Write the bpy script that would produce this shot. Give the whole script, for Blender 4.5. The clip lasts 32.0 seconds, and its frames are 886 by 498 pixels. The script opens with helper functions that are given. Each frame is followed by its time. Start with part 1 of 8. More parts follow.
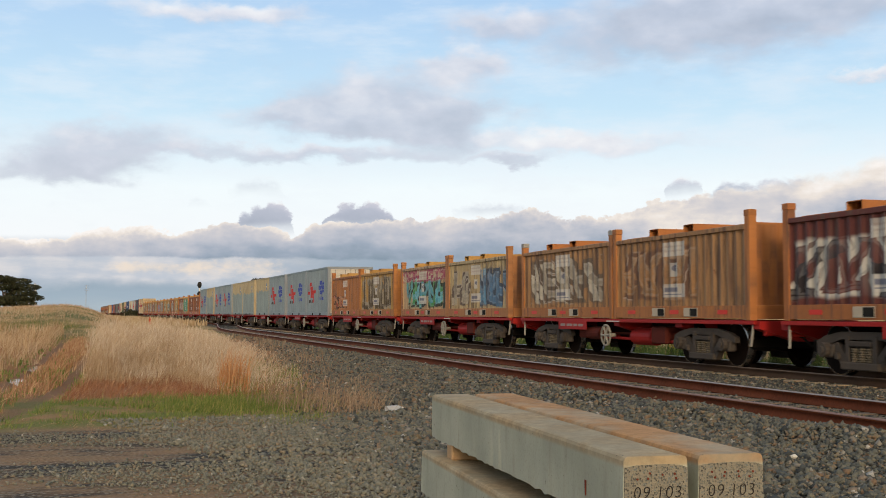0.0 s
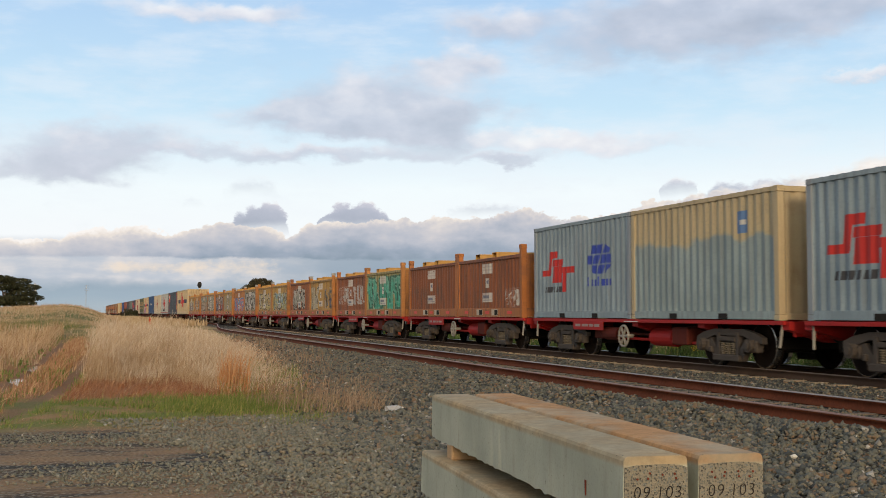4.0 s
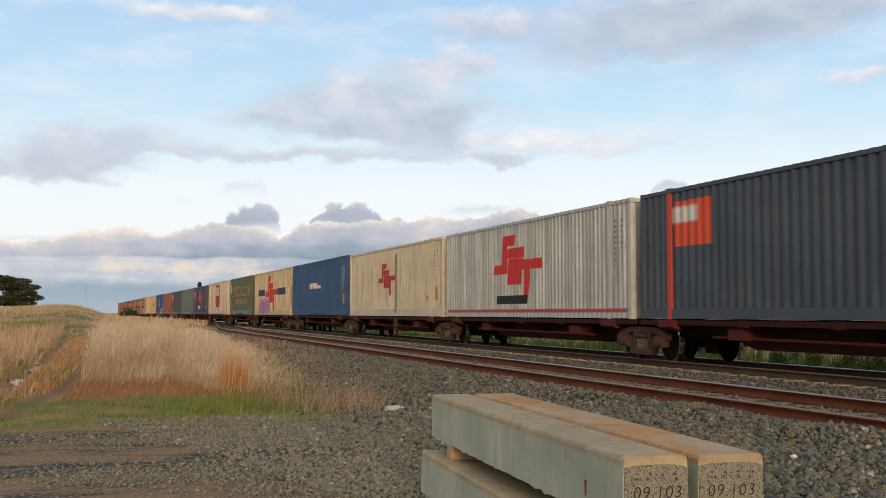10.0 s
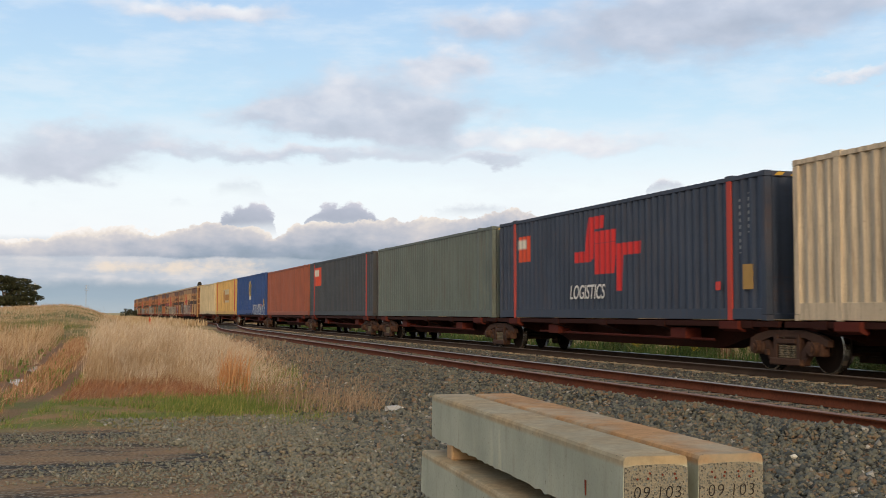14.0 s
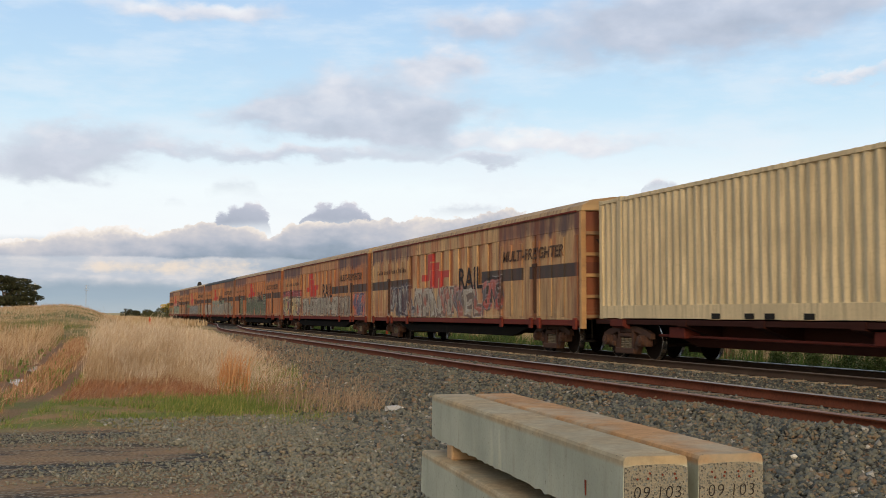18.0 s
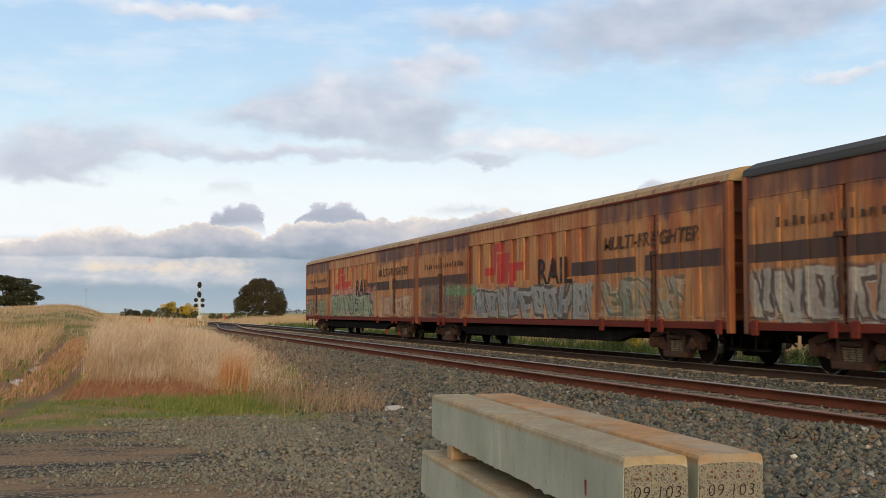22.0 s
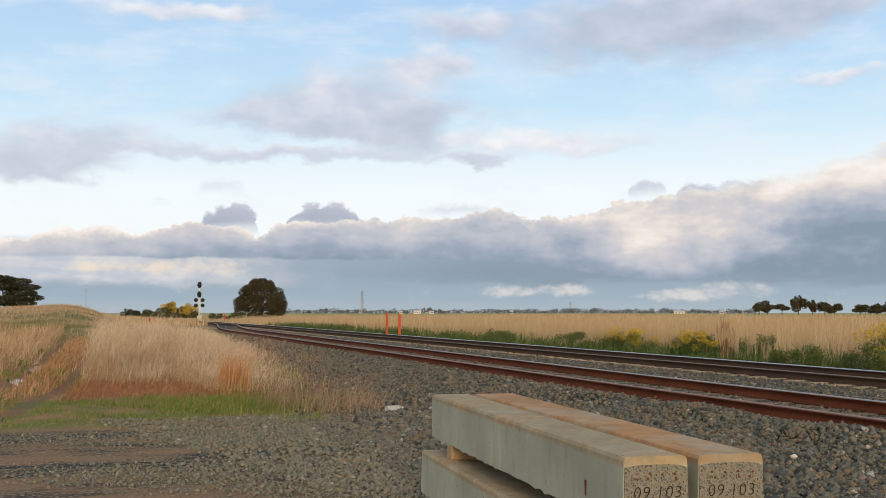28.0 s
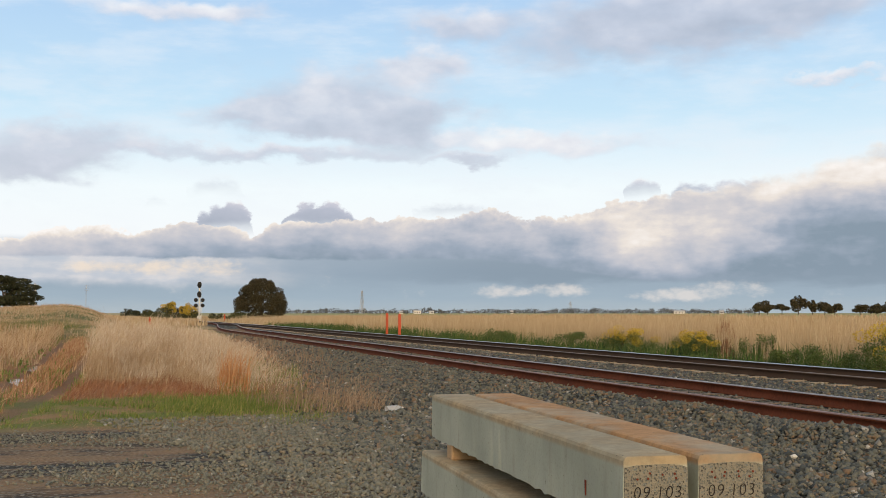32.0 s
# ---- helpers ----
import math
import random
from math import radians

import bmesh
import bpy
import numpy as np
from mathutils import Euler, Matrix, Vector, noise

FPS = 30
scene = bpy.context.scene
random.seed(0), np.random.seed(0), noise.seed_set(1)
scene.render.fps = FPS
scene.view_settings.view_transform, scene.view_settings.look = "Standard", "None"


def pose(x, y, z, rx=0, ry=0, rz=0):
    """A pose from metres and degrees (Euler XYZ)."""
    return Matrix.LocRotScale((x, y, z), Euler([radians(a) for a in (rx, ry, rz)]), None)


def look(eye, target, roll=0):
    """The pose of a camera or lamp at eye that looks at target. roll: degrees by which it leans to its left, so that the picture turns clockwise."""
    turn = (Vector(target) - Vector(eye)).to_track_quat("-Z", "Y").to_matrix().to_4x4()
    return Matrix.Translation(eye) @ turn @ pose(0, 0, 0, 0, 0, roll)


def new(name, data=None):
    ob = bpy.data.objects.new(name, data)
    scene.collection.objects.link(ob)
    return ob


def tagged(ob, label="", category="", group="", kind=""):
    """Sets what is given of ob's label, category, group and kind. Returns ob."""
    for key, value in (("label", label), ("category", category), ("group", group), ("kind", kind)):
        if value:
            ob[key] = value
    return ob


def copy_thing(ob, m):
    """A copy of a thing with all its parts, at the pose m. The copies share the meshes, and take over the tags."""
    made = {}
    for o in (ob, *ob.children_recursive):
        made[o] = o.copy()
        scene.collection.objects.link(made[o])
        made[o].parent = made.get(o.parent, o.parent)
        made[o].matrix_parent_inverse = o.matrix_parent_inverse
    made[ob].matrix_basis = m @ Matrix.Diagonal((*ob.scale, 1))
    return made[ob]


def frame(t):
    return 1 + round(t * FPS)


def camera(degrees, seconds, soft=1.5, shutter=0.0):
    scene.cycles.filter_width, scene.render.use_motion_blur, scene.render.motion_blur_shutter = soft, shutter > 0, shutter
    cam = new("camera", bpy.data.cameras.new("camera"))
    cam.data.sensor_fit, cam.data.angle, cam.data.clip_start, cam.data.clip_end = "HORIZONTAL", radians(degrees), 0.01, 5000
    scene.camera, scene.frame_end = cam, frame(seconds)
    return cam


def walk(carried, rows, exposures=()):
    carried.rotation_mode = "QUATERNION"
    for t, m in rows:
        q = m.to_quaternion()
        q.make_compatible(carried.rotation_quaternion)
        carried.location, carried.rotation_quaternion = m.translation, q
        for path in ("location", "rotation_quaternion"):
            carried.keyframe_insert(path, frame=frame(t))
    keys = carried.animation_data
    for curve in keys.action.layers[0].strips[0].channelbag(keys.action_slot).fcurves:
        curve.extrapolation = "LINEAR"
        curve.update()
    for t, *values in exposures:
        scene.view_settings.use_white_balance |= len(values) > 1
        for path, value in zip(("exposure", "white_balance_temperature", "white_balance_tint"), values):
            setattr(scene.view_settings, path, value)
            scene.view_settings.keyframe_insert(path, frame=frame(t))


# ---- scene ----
cam = camera(42.2, 32.0, soft=0.5, shutter=0.08)
EYE = Vector((0.0, 0.0, 1.32))
YAW, PITCH = 17.78, 3.18
CAM_POSE = pose(0.0, 0.0, 1.32, 90 + PITCH, 0, -YAW)
walk(cam, [(0.0, CAM_POSE), (32.0, CAM_POSE)], exposures=[(0.0, 0.0), (32.0, 0.0)])

# ---- light ----
SUN_AZ, SUN_EL = 194.0, 14.0      # degrees clockwise from +Y, and above the horizon
world = bpy.data.worlds.new("sky")
scene.world = world
world.use_nodes = True
wn = world.node_tree.nodes
sky = wn.new("ShaderNodeTexSky")
sky.sky_type = "NISHITA"
sky.sun_disc = False
sky.sun_elevation = radians(SUN_EL)
sky.sun_rotation = radians(SUN_AZ)
sky.air_density, sky.dust_density, sky.ozone_density = 1.0, 1.6, 1.2
wn["Background"].inputs["Strength"].default_value = 0.155
# broken cloud over the whole sky whitens it
veil = wn.new("ShaderNodeMix")
veil.data_type = "RGBA"
veil.inputs[0].default_value = 0.6
veil.inputs[7].default_value = (5.6, 5.15, 4.35, 1)
world.node_tree.links.new(sky.outputs["Color"], veil.inputs[6])
world.node_tree.links.new(veil.outputs[2], wn["Background"].inputs["Color"])

sun = new("sun", bpy.data.lights.new("sun", "SUN"))
sun.data.energy, sun.data.angle, sun.data.color = 1.7, radians(12), (1.0, 0.74, 0.48)
sa, se = radians(SUN_AZ), radians(SUN_EL)
TO_SUN = Vector((math.sin(sa) * math.cos(se), math.cos(sa) * math.cos(se), math.sin(se)))
sun.matrix_world = look(TO_SUN * 50, (0, 0, 0))

# ---- mesh tools ----
def part(name, bm, material=None, parent=None, label=""):
    """Links a bmesh (or a mesh) as one object under a thing or a part."""
    if isinstance(bm, bpy.types.Mesh):
        me = bm
    else:
        me = bpy.data.meshes.new(name)
        bmesh.ops.recalc_face_normals(bm, faces=bm.faces)
        bm.to_mesh(me)
        bm.free()
    if material and not me.materials:
        me.materials.append(material)
    ob = new(name, me)
    ob.parent = parent
    return tagged(ob, label)


def empty(name, m=None):
    ob = new(name)
    ob.empty_display_size = 0.2
    if m is not None:
        ob.matrix_basis = m
    return ob


def smooth(ob):
    for p in ob.data.polygons:
        p.use_smooth = True
    return ob


def np_mesh(name, verts, tris, material):
    me = bpy.data.meshes.new(name)
    verts, tris = np.asarray(verts, dtype=np.float32), np.asarray(tris, dtype=np.int32)
    n, k = tris.shape
    me.vertices.add(len(verts))
    me.vertices.foreach_set("co", verts.ravel())
    me.loops.add(n * k)
    me.loops.foreach_set("vertex_index", tris.ravel())
    me.polygons.add(n)
    me.polygons.foreach_set("loop_start", np.arange(n, dtype=np.int32) * k)
    me.update(calc_edges=True)
    me.validate()
    if material:
        me.materials.append(material)
    return me


def box(bm, x0, x1, y0, y1, z0, z1, bevel=0.0):
    vs = [bm.verts.new((x, y, z)) for z in (z0, z1) for x, y in ((x0, y0), (x1, y0), (x1, y1), (x0, y1))]
    fs = [bm.faces.new([vs[i] for i in f]) for f in ((3, 2, 1, 0), (4, 5, 6, 7), (0, 1, 5, 4), (1, 2, 6, 5), (2, 3, 7, 6), (3, 0, 4, 7))]
    if bevel:
        es = {e for f in fs for e in f.edges}
        bmesh.ops.bevel(bm, geom=list(es), offset=bevel, segments=1, affect="EDGES")
    return bm


def prism(bm, pts, axis, a, b):
    """A polygon swept along an axis: pts in the other two axes, in order."""
    def at(p, w):
        return {"x": (w, p[0], p[1]), "y": (p[0], w, p[1]), "z": (p[0], p[1], w)}[axis]
    lo = [bm.verts.new(at(p, a)) for p in pts]
    hi = [bm.verts.new(at(p, b)) for p in pts]
    bm.faces.new(lo[::-1])
    bm.faces.new(hi)
    for i in range(len(pts)):
        j = (i + 1) % len(pts)
        bm.faces.new((lo[i], lo[j], hi[j], hi[i]))
    return bm


def rod(bm, a, b, r, n=10, r2=None):
    a, b = Vector(a), Vector(b)
    q = (b - a).to_track_quat("Z", "Y")
    r2 = r if r2 is None else r2
    lo, hi = [], []
    for i in range(n):
        w = 2 * math.pi * i / n
        lo.append(bm.verts.new(a + q @ Vector((r * math.cos(w), r * math.sin(w), 0))))
        hi.append(bm.verts.new(b + q @ Vector((r2 * math.cos(w), r2 * math.sin(w), 0))))
    bm.faces.new(lo[::-1])
    bm.faces.new(hi)
    for i in range(n):
        j = (i + 1) % n
        bm.faces.new((lo[i], lo[j], hi[j], hi[i]))
    return bm


def lathe(bm, axis_at, profile, n=24):
    """Rings about the x axis through axis_at: profile rows are (x, radius)."""
    rings = []
    for x, r in profile:
        rings.append([bm.verts.new((axis_at[0] + x, axis_at[1] + r * math.cos(2 * math.pi * i / n), axis_at[2] + r * math.sin(2 * math.pi * i / n))) for i in range(n)])
    for a, b in zip(rings, rings[1:]):
        for i in range(n):
            j = (i + 1) % n
            bm.faces.new((a[i], a[j], b[j], b[i]))
    bm.faces.new(rings[0])
    bm.faces.new(rings[-1][::-1])
    return bm


# ---- material tools ----
class Nodes:
    """A short way to write node trees."""
    def __init__(self, name):
        self.mat = bpy.data.materials.new(name)
        self.mat.use_nodes = True
        self.t = self.mat.node_tree
        self.n = self.t.nodes
        self.bsdf = self.n["Principled BSDF"]

    def put(self, sock, v):
        if isinstance(v, bpy.types.NodeSocket):
            self.t.links.new(v, sock)
        elif isinstance(v, (tuple, list)) and len(v) == 3 and sock.type == "RGBA":
            sock.default_value = (*v, 1)
        else:
            sock.default_value = v

    def math(self, op, a, b=0.0, c=0.0, clamp=False):
        n = self.n.new("ShaderNodeMath")
        n.operation, n.use_clamp = op, clamp
        for s, v in zip(n.inputs, (a, b, c)):
            self.put(s, v)
        return n.outputs[0]

    def add(self, a, b): return self.math("ADD", a, b)
    def sub(self, a, b): return self.math("SUBTRACT", a, b)
    def mul(self, a, b): return self.math("MULTIPLY", a, b)
    def top(self, a, b): return self.math("MAXIMUM", a, b)
    def low(self, a, b): return self.math("MINIMUM", a, b)

    def step(self, v, lo, hi):
        n = self.n.new("ShaderNodeMapRange")
        n.interpolation_type = "SMOOTHSTEP"
        for s, x in zip(n.inputs, (v, lo, hi, 0.0, 1.0)):
            self.put(s, x)
        return n.outputs[0]

    def mix(self, f, a, b):
        n = self.n.new("ShaderNodeMix")
        n.data_type = "RGBA"
        self.put(n.inputs[0], f)
        self.put(n.inputs[6], a)
        self.put(n.inputs[7], b)
        return n.outputs[2]

    def coord(self, which="Object"):
        return self.n.new("ShaderNodeTexCoord").outputs[which]

    def xyz(self, v):
        n = self.n.new("ShaderNodeSeparateXYZ")
        self.put(n.inputs[0], v)
        return n.outputs

    def vec(self, x, y, z):
        n = self.n.new("ShaderNodeCombineXYZ")
        for s, v in zip(n.inputs, (x, y, z)):
            self.put(s, v)
        return n.outputs[0]

    def scaled(self, v, s):
        n = self.n.new("ShaderNodeVectorMath")
        n.operation = "MULTIPLY"
        self.put(n.inputs[0], v)
        self.put(n.inputs[1], s)
        return n.outputs[0]

    def moved(self, v, s):
        n = self.n.new("ShaderNodeVectorMath")
        n.operation = "ADD"
        self.put(n.inputs[0], v)
        self.put(n.inputs[1], s)
        return n.outputs[0]

    def noise(self, v, scale, detail=4.0, rough=0.55, distort=0.0, color=False):
        n = self.n.new("ShaderNodeTexNoise")
        self.put(n.inputs["Vector"], v)
        self.put(n.inputs["Scale"], scale)
        self.put(n.inputs["Detail"], detail)
        self.put(n.inputs["Roughness"], rough)
        self.put(n.inputs["Distortion"], distort)
        return n.outputs["Color" if color else "Fac"]

    def voronoi(self, v, scale, feature="F1", out="Distance"):
        n = self.n.new("ShaderNodeTexVoronoi")
        n.feature = feature
        self.put(n.inputs["Vector"], v)
        self.put(n.inputs["Scale"], scale)
        return n.outputs[out]

    def ramp(self, f, stops):
        n = self.n.new("ShaderNodeValToRGB")
        el = n.color_ramp.elements
        while len(el) < len(stops):
            el.new(0.5)
        for e, (p, c) in zip(el, stops):
            e.position, e.color = p, (*c, 1)
        self.put(n.inputs[0], f)
        return n.outputs[0]

    def bump(self, h, strength=0.4, dist=0.01):
        n = self.n.new("ShaderNodeBump")
        n.inputs["Strength"].default_value = strength
        n.inputs["Distance"].default_value = dist
        self.put(n.inputs["Height"], h)
        self.put(self.bsdf.inputs["Normal"], n.outputs[0])

    def rect(self, u, v, u0, u1, v0, v1, soft=0.012, shear=0.0):
        """1 inside a rectangle in u, v (sheared by v)."""
        if shear:
            u = self.sub(u, self.mul(self.sub(v, v0), shear))
        a = self.mul(self.step(u, u0 - soft, u0 + soft), self.step(u, u1 + soft, u1 - soft))
        b = self.mul(self.step(v, v0 - soft, v0 + soft), self.step(v, v1 + soft, v1 - soft))
        return self.mul(a, b)

    def disc(self, u, v, u0, v0, a, b, soft=0.08):
        du = self.math("DIVIDE", self.sub(u, u0), a)
        dv = self.math("DIVIDE", self.sub(v, v0), b)
        return self.step(self.add(self.mul(du, du), self.mul(dv, dv)), 1 + soft, 1 - soft)

    def done(self, color, rough=0.7, metal=0.0, spec=None):
        self.put(self.bsdf.inputs["Base Color"], color)
        self.put(self.bsdf.inputs["Roughness"], rough)
        self.put(self.bsdf.inputs["Metallic"], metal)
        if spec is not None:
            self.bsdf.inputs["Specular IOR Level"].default_value = spec
        return self.mat


def plain(name, color, rough=0.7, metal=0.0, vary=0.25, scale=3.0, grime=(0.06, 0.045, 0.035), dirt=0.35, bump=0.15, spec=0.3):
    """Paint, metal or stone with grain at two scales and blotches of dirt."""
    k = Nodes(name)
    p = k.coord()
    r = k.n.new("ShaderNodeObjectInfo").outputs["Random"]
    p = k.moved(p, k.vec(k.mul(r, 31.0), k.mul(r, 17.0), 0.0))
    big, small = k.noise(p, scale * 0.5, 5.0), k.noise(p, scale * 14, 3.0)
    tone = k.add(k.mul(k.sub(big, 0.5), vary * 1.6), k.mul(k.sub(small, 0.5), vary))
    lit = k.mix(k.step(tone, -0.35, 0.35), tuple(c * (1 - vary * 0.8) for c in color), tuple(min(1, c * (1 + vary * 0.6)) for c in color))
    col = k.mix(k.mul(k.step(big, 0.55, 0.8), dirt), lit, grime)
    k.bump(small, bump, 0.004)
    return k.done(col, k.add(rough - 0.08, k.mul(big, 0.16)), metal, spec)

# ---- sky backdrop with drifting cloud ----
def sky_material():
    k = Nodes("cloudy_evening_sky")
    x, y, z = k.xyz(k.coord())
    az = k.mul(k.math("ARCTAN2", x, y), 180 / math.pi)
    run = k.math("SQRT", k.add(k.mul(x, x), k.mul(y, y)))
    el = k.mul(k.math("ARCTAN2", z, run), 180 / math.pi)
    p = k.vec(az, k.mul(el, 1.8), 0.0)
    slow = k.sub(k.noise(k.moved(p, (3.0, 11.0, 1.0)), 0.16, 3.0, 0.5), 0.5)
    w1 = k.sub(k.noise(p, 0.40, 5.0, 0.55), 0.5)
    w2 = k.sub(k.noise(k.moved(p, (40.0, 7.0, 3.0)), 0.40, 5.0, 0.55), 0.5)
    puff = k.sub(k.noise(k.moved(p, (9.0, 80.0, 5.0)), 0.85, 6.0, 0.56), 0.5)
    soft = k.sub(k.noise(k.moved(p, (5.0, 30.0, 9.0)), 0.45, 4.0, 0.5), 0.5)
    u = k.add(k.add(az, k.mul(w1, 5.0)), k.mul(slow, 5.0))
    v = k.add(el, k.mul(w2, 2.2))
    # high cloud: azimuth, elevation, half width, half height (degrees), tone (0 slate, 1 white)
    high = [(13.4, 10.6, 6.0, 1.7, 0.52), (15.8, 9.3, 3.6, 1.4, 0.38), (9.2, 9.6, 4.2, 0.9, 0.55), (9.4, 7.8, 6.8, 0.45, 0.55), (16.5, 12.4, 2.4, 0.8, 0.7),
            (-0.6, 8.2, 5.0, 1.0, 0.5), (-2.5, 6.9, 4.0, 0.7, 0.36), (27.6, 13.7, 7.6, 1.9, 0.40), (33.0, 15.2, 8.0, 1.9, 0.40),
            (18.3, 14.3, 2.8, 1.0, 0.62), (36.6, 11.1, 2.8, 0.35, 0.85), (23.0, 8.4, 6.0, 0.6, 0.85), (5.0, 14.6, 5.0, 0.6, 0.8), (19.5, 7.6, 2.6, 0.3, 0.5)]
    def cover(rows, uu, vv):
        field, tone = 0.0, 0.0
        for a0, e0, a, b, t in rows:
            du = k.mul(k.sub(uu, a0), 1 / a)
            dv = k.mul(k.sub(vv, e0), 1 / b)
            g = k.math("SUBTRACT", 1.0, k.mul(k.math("MULTIPLY_ADD", du, du, k.mul(dv, dv)), 0.45), clamp=True)
            g = k.mul(g, g)
            field, tone = k.add(field, g), k.add(tone, k.mul(g, k.add(k.mul(dv, 0.22), t)))
        return field, k.math("DIVIDE", tone, k.add(field, 0.05))

    fh, th = cover(high, u, v)
    mh = k.mul(k.step(k.add(fh, k.mul(soft, 0.9)), 0.05, 1.05), 0.80)
    clear = k.ramp(k.mul(el, 1 / 18), [(0.0, (0.80, 0.84, 0.88)), (0.20, (0.93, 0.96, 0.98)),
                                       (0.34, (0.90, 0.975, 1.0)), (0.56, (0.58, 0.795, 0.955)), (1.0, (0.37, 0.575, 0.88))])
    veil = k.noise(k.scaled(p, (0.5, 1.0, 1.0)), 0.35, 5.0, 0.6)
    clear = k.mix(k.mul(k.mul(k.step(veil, 0.40, 0.72), k.step(el, 3.5, 6.0)), 0.42), clear, (0.84, 0.89, 0.95))
    ch = k.ramp(k.add(th, k.mul(soft, 0.9)), [(0.1, (0.43, 0.47, 0.57)), (0.45, (0.58, 0.61, 0.71)), (0.75, (0.80, 0.79, 0.84)), (1.0, (0.95, 0.93, 0.93))])
    out = k.mix(mh, clear, ch)
    # heaped edges: three sizes of billow
    pb = k.vec(k.add(az, k.mul(w1, 0.8)), k.add(k.mul(el, 1.25), k.mul(w2, 0.6)), 0.0)
    heap, swell = 0.0, 0.0
    for size, weight in ((0.62, 0.62), (1.5, 0.36), (3.6, 0.18), (8.0, 0.08)):
        heap = k.add(heap, k.mul(k.sub(0.5, k.voronoi(pb, size)), weight))
        swell = heap if size < 2 else swell
    fray = k.sub(k.noise(k.moved(p, (2.0, 5.0, 8.0)), 2.4, 4.0, 0.6), 0.5)
    # small heaps over the bank: azimuth, foot, half width, height, strength, softness
    for a0, e0, a, h, strong, blur in ((7.05, 3.95, 1.45, 1.40, 0.92, 0.20), (11.6, 4.0, 1.95, 1.45, 0.95, 0.16), (6.5, 5.75, 1.5, 0.8, 0.34, 0.6), (3.75, 5.35, 0.5, 0.3, 0.35, 0.25),
                                       (18.2, 4.9, 2.0, 0.55, 0.55, 0.35), (27.7, 5.85, 0.9, 0.6, 0.75, 0.28), (30.2, 5.4, 1.3, 1.0, 0.75, 0.3), (32.4, 5.3, 2.2, 1.1, 0.75, 0.4)):
        du = k.mul(k.sub(k.add(az, k.mul(puff, 1.0)), a0), 1 / a)
        dome_h = k.sub(k.mul(k.math("SQRT", k.top(k.sub(1.0, k.mul(du, du)), 0.0)), 1.05 * h), k.mul(k.step(k.math("ABSOLUTE", du), 0.95, 1.1), 2.0))
        rim = k.sub(k.add(k.add(dome_h, e0), k.mul(heap, 0.85 * min(1.0, h + 0.2))), k.add(el, k.mul(fray, 0.4)))
        body = k.mul(k.step(rim, -blur * 0.4, blur), k.step(k.add(k.sub(el, e0), k.mul(w2, 0.8)), -0.25, 0.65))
        shade = k.ramp(k.add(k.mul(k.sub(el, e0), 0.55 / h), k.add(k.mul(heap, 0.55), k.mul(k.step(rim, 0.4, 0.0), 0.30))),
                       [(0.0, (0.38, 0.42, 0.51)), (0.45, (0.46, 0.49, 0.585)), (0.8, (0.60, 0.60, 0.68)), (1.0, (0.84, 0.81, 0.82))])
        out = k.mix(k.mul(body, strong), out, shade)
    # the long bank: its top line by azimuth
    tops = [(-12, 3.7), (-3.3, 3.6), (-0.6, 4.15), (2.0, 4.05), (4.8, 4.4), (6.1, 4.4), (8.2, 3.9), (9.3, 4.4), (11.5, 4.6), (13.8, 4.7), (17.8, 4.65), (19.6, 5.15), (21.0, 5.1), (22.2, 4.6), (23.8, 4.9),
            (25.3, 5.3), (28.0, 5.65), (30.0, 6.1), (32.0, 6.3), (34.6, 7.0), (36.0, 7.4), (38.6, 8.0), (60.0, 7.0)]
    curve = k.n.new("ShaderNodeValToRGB")
    e = curve.color_ramp.elements
    while len(e) < len(tops):
        e.new(0.5)
    for it, (a0, h0) in zip(e, tops):
        it.position, it.color = (a0 + 12) / 72, (h0 / 10, h0 / 10, h0 / 10, 1)
    k.put(curve.inputs[0], k.mul(k.add(az, 12.0), 1 / 72))
    crest = k.add(k.mul(curve.outputs[0], 10.0), k.add(k.mul(heap, 0.95), k.mul(fray, 0.25)))
    over = k.sub(crest, el)
    east = k.step(az, 26.0, 36.0)
    foot = k.add(k.add(2.64, k.mul(k.step(az, 19.0, 30.0), -1.2)), k.add(k.mul(w2, 0.45), k.mul(fray, 0.12)))
    mb = k.mul(k.step(over, -0.03, k.add(0.10, k.mul(east, 0.9))), k.step(k.sub(el, foot), -0.06, k.add(0.10, k.mul(east, 0.8))))
    rise = k.math("DIVIDE", k.sub(el, foot), k.top(k.sub(crest, foot), 0.3))
    layer = k.sub(k.noise(k.scaled(p, (0.38, 1.0, 1.0)), 0.62, 5.0, 0.55), 0.5)
    edge_lit = k.mul(k.step(over, 0.45, 0.0), 0.17)
    glow = k.add(k.mul(k.disc(u, el, 29.5, 3.6, 5.0, 1.5, 0.97), 0.32), k.add(k.mul(k.disc(u, el, 37.0, 7.0, 8.0, 1.7, 0.97), 0.28), k.mul(k.step(az, 6.0, -1.5), 0.26)))
    dull = k.mul(k.disc(u, el, 39.5, 3.3, 7.5, 2.2, 0.97), -0.24)
    tb = k.add(k.add(k.add(k.mul(rise, 0.50), 0.15), edge_lit), k.add(k.add(glow, dull), k.add(k.mul(swell, 0.26), k.add(k.mul(layer, 0.34), k.add(k.mul(fray, 0.16), k.mul(soft, 0.80))))))
    bank = k.ramp(tb, [(0.0, (0.255, 0.325, 0.40)), (0.25, (0.35, 0.41, 0.50)), (0.48, (0.515, 0.535, 0.60)), (0.66, (0.66, 0.635, 0.65)), (0.82, (0.84, 0.77, 0.71)), (1.0, (0.97, 0.92, 0.88))])
